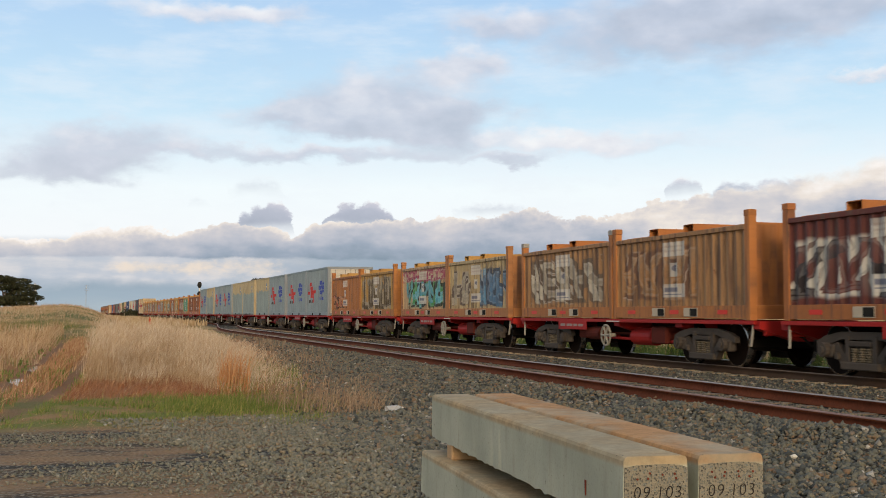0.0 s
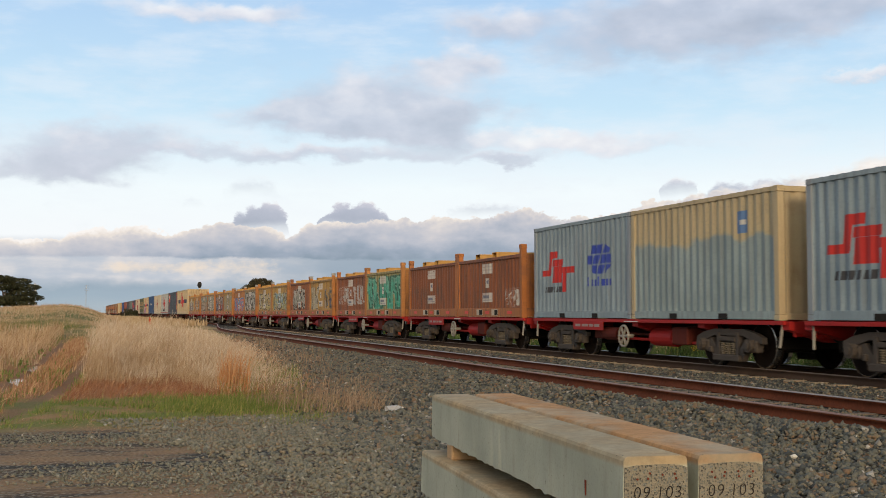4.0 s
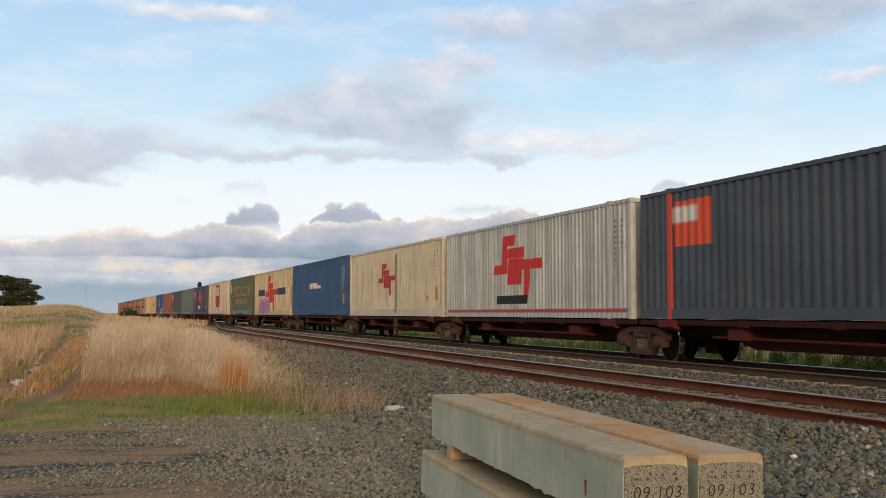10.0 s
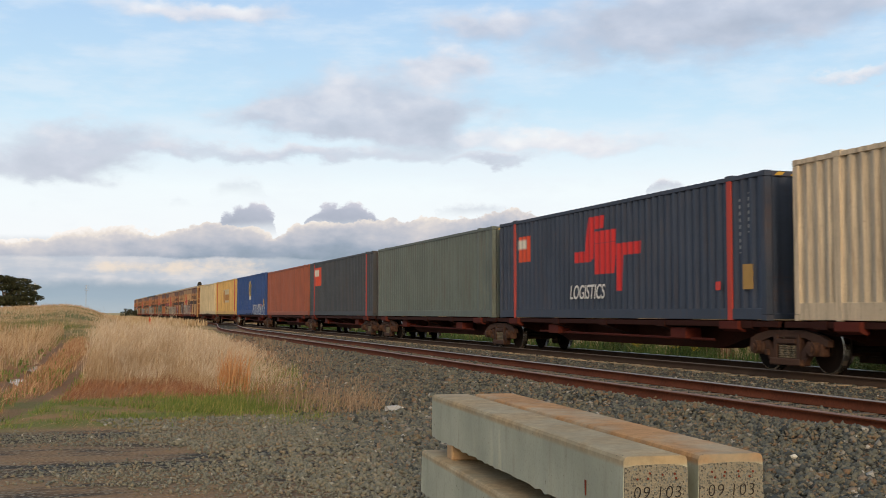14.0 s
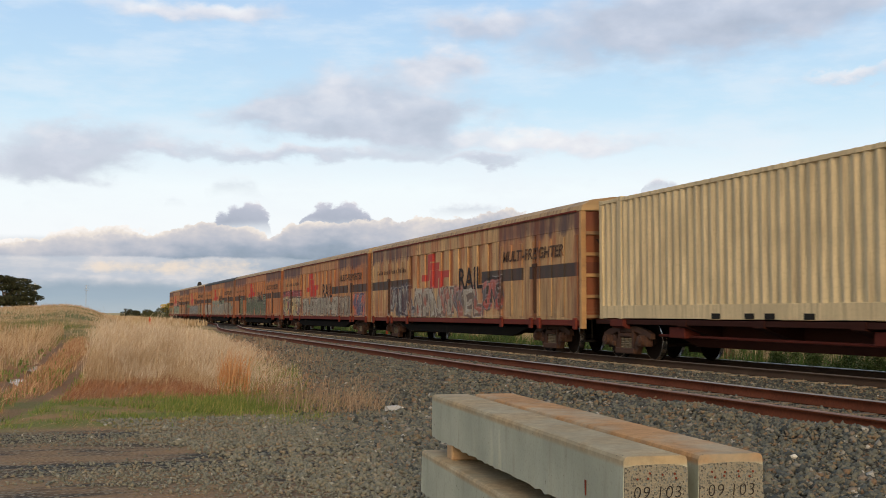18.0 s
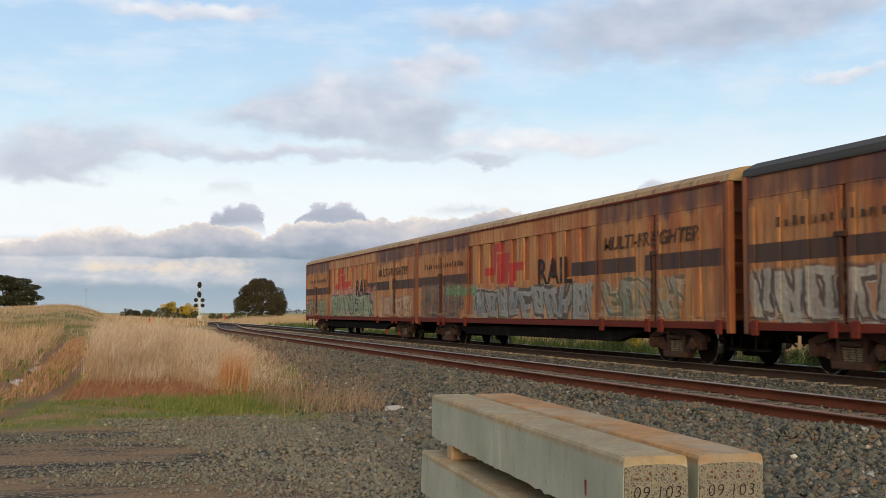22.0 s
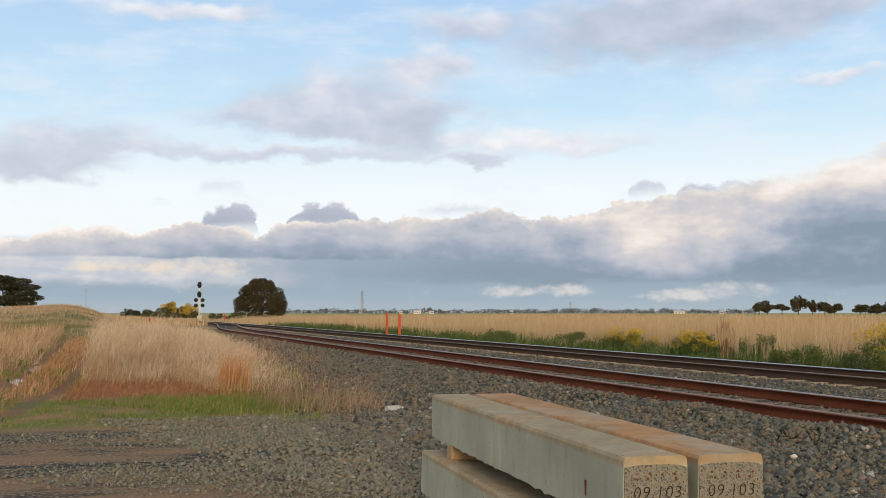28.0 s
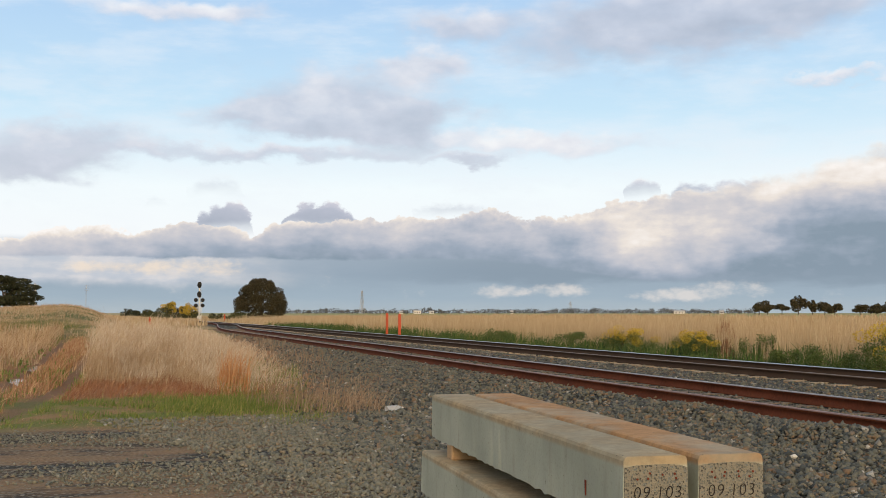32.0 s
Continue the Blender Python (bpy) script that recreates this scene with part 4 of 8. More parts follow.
def container(length, tall, side_mat, trim_mat, name="container", posts_at=None, stripe_mat=None, pitch=0.28, door=False, sill=0.16, end_mat=None, deep=0.036, pockets=(), rail_mat=None):
    """Box container in parts: corrugated walls, roof, rails, posts, castings."""
    c = empty(name)
    h, w = length / 2, 1.219
    end_mat = end_mat or trim_mat
    for s in (-1, 1):
        v, q = corrugated(length - 0.30, sill, tall - 0.10, s * (w - 0.012), deep, pitch, inward=-s)
        part("side_panel", np_mesh("side_panel", v, q, side_mat), None, c)
        bm = bmesh.new()
        box(bm, s * w - 0.06 * (s > 0), s * w + 0.06 * (s < 0), -h + 0.16, h - 0.16, 0.02, sill, 0.006)
        low_rail = part("bottom_rail", bm, rail_mat or side_mat, c)
        # fork pockets are not cut: a dark plate paints the shade inside each
        for y in pockets:
            bm = bmesh.new()
            x0, x1 = sorted((s * (w + 0.001), s * (w + 0.004)))
            box(bm, x0, x1, y - 0.17, y + 0.17, 0.024, 0.14)
            part("fork_pocket", bm, M_POCKET_SHADE, low_rail)
        bm = bmesh.new()
        box(bm, s * w - 0.06 * (s > 0), s * w + 0.06 * (s < 0), -h + 0.16, h - 0.16, tall - 0.10, tall - 0.01, 0.006)
        part("top_rail", bm, side_mat, c)
        for e in (-1, 1):
            bm = bmesh.new()
            box(bm, s * w - 0.15 * (s > 0), s * w + 0.15 * (s < 0), e * h - 0.16 * (e > 0), e * h + 0.16 * (e < 0), 0.12, tall - 0.12, 0.01)
            part("corner_post", bm, trim_mat, c)
            for z in (0.0, tall - 0.118):
                bm = bmesh.new()
                box(bm, s * (w + 0.004) - 0.165 * (s > 0), s * (w + 0.004) + 0.165 * (s < 0), e * (h + 0.004) - 0.18 * (e > 0), e * (h + 0.004) + 0.18 * (e < 0), z, z + 0.118, 0.012)
                part("corner_casting", bm, trim_mat, c)
        for y in posts_at or ():
            bm = bmesh.new()
            box(bm, s * (w + 0.010) - 0.20 * (s > 0), s * (w + 0.010) + 0.20 * (s < 0), y - 0.13, y + 0.13, tall - 0.10, tall + 0.018, 0.010)
            part("lifting_casting", bm, trim_mat, c)
            bm = bmesh.new()
            box(bm, s * (w + 0.006) - 0.06 * (s > 0), s * (w + 0.006) + 0.06 * (s < 0), y - 0.09, y + 0.09, 0.0, tall - 0.005, 0.008)
            part("stacking_post", bm, stripe_mat or side_mat, c)
    v, q = corrugated(length - 0.3, -w + 0.045, w - 0.045, 0.0, 0.036, 0.31)
    v = [(b2, a2, tall + 0.004 - c2) for c2, a2, b2 in v]
    part("roof", np_mesh("roof", v, q, trim_mat), None, c)
    bm = bmesh.new()
    box(bm, -w + 0.06, w - 0.06, -h + 0.1, h - 0.1, 0.10, 0.17)
    part("floor_frame", bm, M_BLACK, c)
    for e in (-1, 1):
        if door and e < 0:
            for s in (-1, 1):
                bm = bmesh.new()
                x0, x1 = sorted((s * 0.008, s * (w - 0.16)))
                box(bm, x0, x1, e * (h - 0.02), e * (h - 0.07), 0.14, tall - 0.13, 0.006)
                for i in range(5):
                    z = 0.35 + i * 0.44
                    box(bm, x0 + 0.06, x1 - 0.06, e * h - 0.02, e * h + 0.02, z, z + 0.20, 0.01)
                leaf = part("door", bm, end_mat, c)
                for x in (s * 0.28, s * 0.82):
                    bm = bmesh.new()
                    rod(bm, (x, e * (h + 0.03), 0.16), (x, e * (h + 0.03), tall - 0.16), 0.02, 8)
                    box(bm, x - 0.03, x + 0.22, e * (h + 0.05), e * (h + 0.02), 1.02, 1.06)
                    part("lock_rod", bm, M_CAP, leaf)
        else:
            v, q = end_wall(2 * w - 0.32, 0.14, tall - 0.10, e * (h - 0.02), 0.04, 0.30, e)
            part("end_panel", np_mesh("end_panel", v, q, end_mat), None, c)
        bm = bmesh.new()
        box(bm, -w + 0.16, w - 0.16, e * h, e * (h - 0.10), 0.02, 0.14, 0.006)
        part("end_beam", bm, trim_mat, c)
        bm = bmesh.new()
        box(bm, -w + 0.16, w - 0.16, e * h, e * (h - 0.10), tall - 0.12, tall - 0.01, 0.006)
        part("end_beam", bm, trim_mat, c)
    return c


def bin_box(side_mat, trim_mat, cap_mat, lid_mat):
    """Short open-frame bulk bin: fork-pocket base, ribbed body, raised corner posts, lid with two hollow cross tubes."""
    c = empty("bulk_container")
    h, w, tall = 3.03, 1.219, 1.92
    for s in (-1, 1):
        bm = bmesh.new()
        box(bm, s * w - 0.08 * (s > 0), s * w + 0.08 * (s < 0), -h + 0.18, h - 0.18, 0.03, 0.30, 0.008)
        rail_ob = part("base_rail", bm, trim_mat, c)
        for y in (-0.72, 0.72):
            bm = bmesh.new()
            x0, x1 = sorted((s * (w + 0.003), s * (w + 0.012)))
            box(bm, x0, x1, y - 0.29, y + 0.29, 0.07, 0.26, 0.004)
            part("pocket_frame", bm, M_POCKET, rail_ob)
            # dark plate over half the lining: the shadow inside the pocket, as colour
            bm = bmesh.new()
            x0, x1 = sorted((s * (w + 0.013), s * (w + 0.016)))
            box(bm, x0, x1, y - 0.27, y + 0.02, 0.085, 0.245)
            part("pocket", bm, M_POCKET_SHADE, rail_ob)
        for y in (-2.0, 0.0, 2.05):
            bm = bmesh.new()
            x0, x1 = sorted((s * (w + 0.002), s * (w + 0.007)))
            box(bm, x0, x1, y - 0.19, y + 0.19, 0.12, 0.21)
            part("reflector", bm, M_REFLECTOR, rail_ob)
        v, q = corrugated(2 * h - 0.36, 0.30, tall - 0.10, s * (w - 0.03), 0.05, 0.30, inward=-s)
        part("side_panel", np_mesh("side_panel", v, q, side_mat), None, c)
        bm = bmesh.new()
        box(bm, s * w - 0.07 * (s > 0), s * w + 0.07 * (s < 0), -h + 0.16, h - 0.16, tall - 0.10, tall, 0.01)
        part("top_rail", bm, side_mat, c)
        for e in (-1, 1):
            bm = bmesh.new()
            box(bm, s * (w + 0.004) - 0.17 * (s > 0), s * (w + 0.004) + 0.17 * (s < 0), e * h - 0.18 * (e > 0), e * h + 0.18 * (e < 0), 0.0, 2.10, 0.01)
            part("corner_post", bm, trim_mat, c)
            bm = bmesh.new()
            box(bm, s * (w + 0.010) - 0.185 * (s > 0), s * (w + 0.010) + 0.185 * (s < 0), e * (h + 0.006) - 0.2 * (e > 0), e * (h + 0.006) + 0.2 * (e < 0), 2.08, 2.21, 0.012)
            part("post_cap", bm, cap_mat, c)
    for e in (-1, 1):
        v, q = end_wall(2 * w - 0.36, 0.30, tall, e * (h - 0.05), 0.05, 0.36, e)
        part("end_panel", np_mesh("end_panel", v, q, trim_mat), None, c)
        bm = bmesh.new()
        box(bm, -w + 0.17, w - 0.17, e * h, e * (h - 0.10), 0.03, 0.30, 0.008)
        part("end_beam", bm, trim_mat, c)
    bm = bmesh.new()
    prism(bm, [(-w + 0.08, tall - 0.06), (w - 0.08, tall - 0.06), (w - 0.3, tall + 0.05), (-w + 0.3, tall + 0.05)], "y", -h + 0.2, h - 0.2)
    lid = part("lid", bm, lid_mat, c, "ochre steel lid with rusty patches")
    for y in (0.95, -0.62):
        bm = bmesh.new()
        y0, y1, z0, z1, t = y - 0.21, y + 0.21, tall - 0.02, tall + 0.16, 0.014
        for a in ((y0, y1, z0, z0 + t), (y0, y1, z1 - t, z1), (y0, y0 + t, z0 + t, z1 - t), (y1 - t, y1, z0 + t, z1 - t)):
            box(bm, -w + 0.02, w - 0.02, *a)
        part("cross_tube", bm, lid_mat, lid)
    return c


def recolour(thing, names, mat):
    """Gives parts of a copy a paint of their own."""
    for o in thing.children_recursive:
        if o.name.split(".")[0] in names:
            o.material_slots[0].link = "OBJECT"
            o.material_slots[0].material = mat


def letters(text, size, mat, thing, x, y, z, label="", bold=0.0, wide=1.0, lean=0.0):
    """Lettering on a side that faces -x; y is where the text begins, running towards -y."""
    cu = bpy.data.curves.new("lettering", "FONT")
    cu.body, cu.size, cu.extrude, cu.offset, cu.shear = text, size, 0.002, bold, lean
    tmp = bpy.data.objects.new("lettering", cu)
    scene.collection.objects.link(tmp)
    me = bpy.data.meshes.new_from_object(tmp.evaluated_get(bpy.context.evaluated_depsgraph_get()))
    bpy.data.objects.remove(tmp)
    me.transform(Matrix.Diagonal((wide, 1, 1, 1)))
    me.transform(Matrix(((0, 0, -1, x), (-1, 0, 0, y), (0, 1, 0, z), (0, 0, 0, 1))))
    me.materials.clear()
    me.materials.append(mat)
    return part("lettering", me, None, thing, label)

# ---- louvre vans ----
VAN_H = 11.05


def van_paint(name, base, scr, seed):
    """Faded cream van side: rust streaks, a dark band, red emblem, spray paint low down."""
    def paint(k, u, v, col):
        col = k.mix(k.mul(k.step(k.noise(k.vec(k.mul(u, 1.3), k.mul(v, 0.35), seed), 1.2, 5.0), 0.45, 0.62), 0.62), col, (0.34, 0.088, 0.026))
        band = k.mul(k.rect(u, v, -11.2, 11.2, 2.08, 2.44, 0.012), k.sub(1.0, k.rect(u, v, -5.0, 3.2, 2.0, 2.6, 0.02)))
        band = k.mul(band, k.sub(1.0, k.rect(u, v, 7.0, 7.45, 2.0, 2.6, 0.02)))
        col = k.mix(k.mul(band, 0.93), col, (0.028, 0.024, 0.026))
        col = k.mix(k.mul(emblem(k, u, v, -1.75, 1.42, 0.70), 0.9), col, (0.40, 0.024, 0.024))
        for u0, u1, v0, v1, fills, line, sd in scr:
            m, c = scrawl(k, u, v, u0, u1, v0, v1, fills, line, sd, 0.85, 0.8)
            col = k.mix(m, col, c)
        # soot runs down from the roof over the doors, rust down the door seams
        drip = k.noise(k.vec(k.mul(u, 1.6), k.mul(v, 0.25), seed + 3), 1.3, 4.0)
        over_door = k.step(k.math("ABSOLUTE", u), 4.9, 5.15)
        soot = k.mul(over_door, k.step(k.add(v, k.mul(k.sub(drip, 0.5), 1.0)), 3.18, 3.42))
        col = k.mix(k.mul(soot, k.add(0.45, k.mul(k.step(drip, 0.40, 0.6), 0.45))), col, (0.060, 0.036, 0.046))
        seam = 0.0
        for y0 in (-7.9, -4.95, 5.0, 7.95, -10.9, 10.9):
            seam = k.top(seam, k.step(k.math("ABSOLUTE", k.add(k.sub(u, y0), k.mul(k.sub(drip, 0.5), 0.6))), 0.30, 0.02))
        col = k.mix(k.mul(seam, 0.8), col, (0.16, 0.045, 0.020))
        # pale scuffs low down
        scuffed = k.mul(k.step(v, 1.30, 1.0), k.step(k.noise(k.vec(k.mul(u, 0.8), k.mul(v, 6.0), seed + 5), 1.1, 4.0, 0.6), 0.50, 0.62))
        col = k.mix(k.mul(scuffed, 0.45), col, (0.50, 0.36, 0.22))
        # doors rust and darken more than the bay between them
        fouled = k.mul(over_door, k.step(k.noise(k.vec(k.mul(u, 2.6), k.mul(v, 0.4), seed + 9), 1.2, 5.0, 0.6), 0.40, 0.62))
        return k.mix(k.mul(fouled, 0.32), col, (0.13, 0.042, 0.022))
    return side_paint(name, base, 0.42, None, 3.4, paint, 0.6)


# rust colour of the body, deepened to carry the shade between panels
M_VAN_RECESS = side_paint("shaded_rusty_van_recess", (0.17, 0.055, 0.020), 0.6)
M_VAN_ROOF = side_paint("dusty_cream_roof", (0.40, 0.27, 0.13), 0.6)
M_VAN_END = side_paint("orange_rust_end", (0.25, 0.080, 0.026), 0.7)
M_VAN_SILL = plain("oxide_red_sill", (0.14, 0.027, 0.018), 0.8, 0.0, 0.4, 2.0, (0.03, 0.016, 0.012), 0.6, spec=0.15)


def van(side_mat):
    w = empty("louvre_van")
    h = VAN_H
    bm = bmesh.new()
    box(bm, -1.36, 1.36, -h + 0.12, h - 0.12, 0.95, 3.784)
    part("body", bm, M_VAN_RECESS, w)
    bm = bmesh.new()
    box(bm, -0.28, 0.28, -h + 0.2, h - 0.2, 0.50, 0.95)
    prism(bm, [(-7.0, 0.70), (-5.6, 0.42), (5.6, 0.42), (7.0, 0.70)], "x", -1.25, -1.05)
    prism(bm, [(-7.0, 0.70), (-5.6, 0.42), (5.6, 0.42), (7.0, 0.70)], "x", 1.05, 1.25)
    part("underframe", bm, M_BLACK, w)
    for s in (-1, 1):
        o = s * 1.36
        bm = bmesh.new()
        x0, x1 = sorted((o, s * 1.43))
        box(bm, x0, x1, -h + 0.05, h - 0.05, 0.78, 0.93, 0.01)
        part("sill", bm, M_VAN_SILL, w)
        # ribbed middle bay: broad raised panels; rusty recesses between, with shade in their colour
        y = -4.85
        while y < 5.0:
            bm = bmesh.new()
            x0, x1 = sorted((o, s * 1.415))
            box(bm, x0, x1, y, y + 0.56, 0.95, 3.32, 0.012)
            part("panel", bm, side_mat, w)
            y += 0.985
        bm = bmesh.new()
        x0, x1 = sorted((o, s * 1.408))
        box(bm, x0, x1, -4.95, 5.0, 0.94, 2.06, 0.01)
        part("lower_panel", bm, side_mat, w)
        bm = bmesh.new()
        x0, x1 = sorted((o, s * 1.424))
        box(bm, x0, x1, -h + 0.1, h - 0.1, 3.32, 3.78, 0.012)
        part("cant_rail", bm, side_mat, w)
        # two pairs of sliding doors
        for a, b in ((-10.9, -7.95), (-7.85, -4.95), (5.05, 7.9), (8.0, 10.9)):
            bm = bmesh.new()
            x0, x1 = sorted((s * 1.37, s * 1.43))
            box(bm, x0, x1, a, b, 0.93, 3.32, 0.012)
            door = part("door", bm, side_mat, w)
            n = 4
            for i in range(n):
                yy = a + 0.18 + i * (b - a - 0.36) / (n - 1)
                bm = bmesh.new()
                x0, x1 = sorted((s * 1.43, s * 1.46))
                box(bm, x0, x1, yy - 0.10, yy + 0.10, 1.02, 3.16, 0.01)
                part("rib", bm, side_mat, door)
            for yy in (a + 0.25, b - 0.25):
                bm = bmesh.new()
                x0, x1 = sorted((s * 1.42, s * 1.49))
                box(bm, x0, x1, yy - 0.10, yy + 0.10, 0.68, 0.98, 0.015)
                part("door_foot", bm, M_VAN_SILL, door)
            if abs(a + b) > 14:
                bm = bmesh.new()
                x0, x1 = sorted((s * 1.43, s * 1.50))
                box(bm, x0, x1, (b if b < 0 else a) - 0.16, (b if b < 0 else a) + 0.16, 2.42, 2.52, 0.01)
                box(bm, x0, x1, (b if b < 0 else a) - 0.03, (b if b < 0 else a) + 0.03, 1.1, 2.42, 0.01)
                part("latch", bm, M_BOGIE_RUST, door)
        for e in (-1, 1):
            bm = bmesh.new()
            x0, x1 = sorted((s * 1.30, s * 1.445))
            y0, y1 = sorted((e * (h - 0.14), e * h))
            box(bm, x0, x1, y0, y1, 0.70, 3.78, 0.015)
            part("corner_post", bm, M_VAN_END, w)
    bm = bmesh.new()
    prism(bm, [(-1.44, 3.785), (1.44, 3.785), (1.40, 3.92), (1.12, 4.07), (0.55, 4.15), (0.0, 4.18), (-0.55, 4.15), (-1.12, 4.07), (-1.40, 3.92)], "y", -h, h)
    part("roof", bm, M_VAN_ROOF, w, "dusty cream arched roof")
    bm = bmesh.new()
    prism(bm, [(-1.465, 3.76), (-1.445, 3.76), (-1.445, 3.805), (-1.465, 3.805)], "y", -h + 0.3, h - 0.3)
    part("gutter", bm, M_VAN_SILL, w)
    for e in (-1, 1):
        for z in (0.98, 1.5, 2.05, 2.6, 3.15):
            bm = bmesh.new()
            y0, y1 = sorted((e * (h - 0.13), e * (h - 0.03)))
            box(bm, -1.30, 1.30, y0, y1, z, z + 0.09, 0.01)
            part("end_rib", bm, M_VAN_END, w)
        bogie(w, e * 8.25, M_BOGIE_RUST)
        cached("coupler", coupler_shape, M_BLACK, w, pose(0, e * (h - 0.15), 0, 0, 0, 0 if e > 0 else 180))
        bm = bmesh.new()
        y0, y1 = sorted((e * (h - 0.35), e * (h - 0.02)))
        box(bm, -1.30, -1.05, y0, y1, 0.36, 0.40)
        for x in (-1.29, -1.07):
            rod(bm, (x, e * (h - 0.18), 0.38), (x, e * (h - 0.18), 0.95), 0.018, 6)
        part("step", bm, M_BLACK, w)
    letters("RAIL", 1.02, M_TEXT_DARK, w, -1.419, -0.95, 1.92, "charcoal block lettering", 0.012, 1.18)
    letters("MULTI-FREIGHTER", 0.44, M_TEXT_FADED, w, -1.463, -5.35, 2.66, "charcoal lettering on the doors", 0.008, 1.28, 0.15)
    mark = letters("Y", 0.46, M_TEXT_FADED, w, -VAN_H - 0.004, 1.02, 2.72, "faded letter on the end", 0.01)
    mark.matrix_basis = pose(0, 0, 0, 0, 0, 90)
    # a worn line of small writing on the rear doors
    y, rnd = 9.9, random.Random(6)
    while y > 5.6:
        wide = rnd.uniform(0.08, 0.15)
        bm = bmesh.new()
        box(bm, -1.4635, -1.462, y - wide, y, 2.72, 2.72 + rnd.uniform(0.12, 0.20))
        part("bar", bm, M_TEXT_FADED, w)
        y -= wide + rnd.uniform(0.08, 0.20)
    return tagged(w, "rust-streaked cream louvre van covered in spray paint", "rail van", "louvre vans of the train")


# ---- the consist ----
TRAIN = []     # thing, distance of its middle from the camera's abeam line at the start, height over the rail


def put(thing, q, z):
    thing.matrix_basis = pose(TRACK_X, q, RAIL_Z + z)
    TRAIN.append((thing, q, z))
    return thing


DECK, LONG_DECK = 0.967, 0.967
SILVER, INK, PALE = (0.34, 0.36, 0.36), (0.012, 0.012, 0.014), (0.60, 0.58, 0.52)


def bin_paint(name, base, scr, rust=0.85):
    def paint(k, u, v, col):
        for u0, u1, v0, v1, fills, line, sd, size in scr:
            m, c = scrawl(k, u, v, u0, u1, v0, v1, fills, line, sd, size)
            col = k.mix(m, col, c)
        # painted notices: two scuffed white panels, a badge between them, bars for small writing
        scuff = k.step(k.noise(k.vec(u, v, k.mul(k.n.new("ShaderNodeObjectInfo").outputs["Random"], 20.0)), 2.6, 5.0, 0.65), 0.66, 0.46)
        white = k.top(k.rect(u, v, -0.56, 0.42, 1.42, 1.74, 0.015), k.top(k.rect(u, v, -0.56, 0.42, 0.50, 0.80, 0.015), k.rect(u, v, -0.22, 0.10, 0.96, 1.27, 0.012)))
        col = k.mix(k.mul(white, k.add(0.62, k.mul(scuff, 0.33))), col, (0.56, 0.54, 0.50))
        ink = k.top(k.disc(u, v, -0.06, 1.15, 0.10, 0.075, 0.3), k.top(k.rect(u, v, -0.48, 0.10, 0.62, 0.72, 0.02), k.rect(u, v, -0.48, 0.20, 0.555, 0.575, 0.01)))
        col = k.mix(k.mul(ink, 0.75), col, (0.045, 0.065, 0.16))
        small = k.top(k.rect(u, v, -0.48, 0.34, 1.62, 1.66, 0.02), k.rect(u, v, -0.48, 0.30, 1.52, 1.56, 0.02))
        return k.mix(k.mul(small, 0.3), col, (0.25, 0.15, 0.13))
    return side_paint(name, base, rust, None, 1.9, paint)


TAN, GOLD, BROWN, OXIDE = (0.36, 0.20, 0.09), (0.43, 0.255, 0.07), (0.25, 0.085, 0.035), (0.13, 0.035, 0.028)
ORANGE = (0.40, 0.165, 0.055)
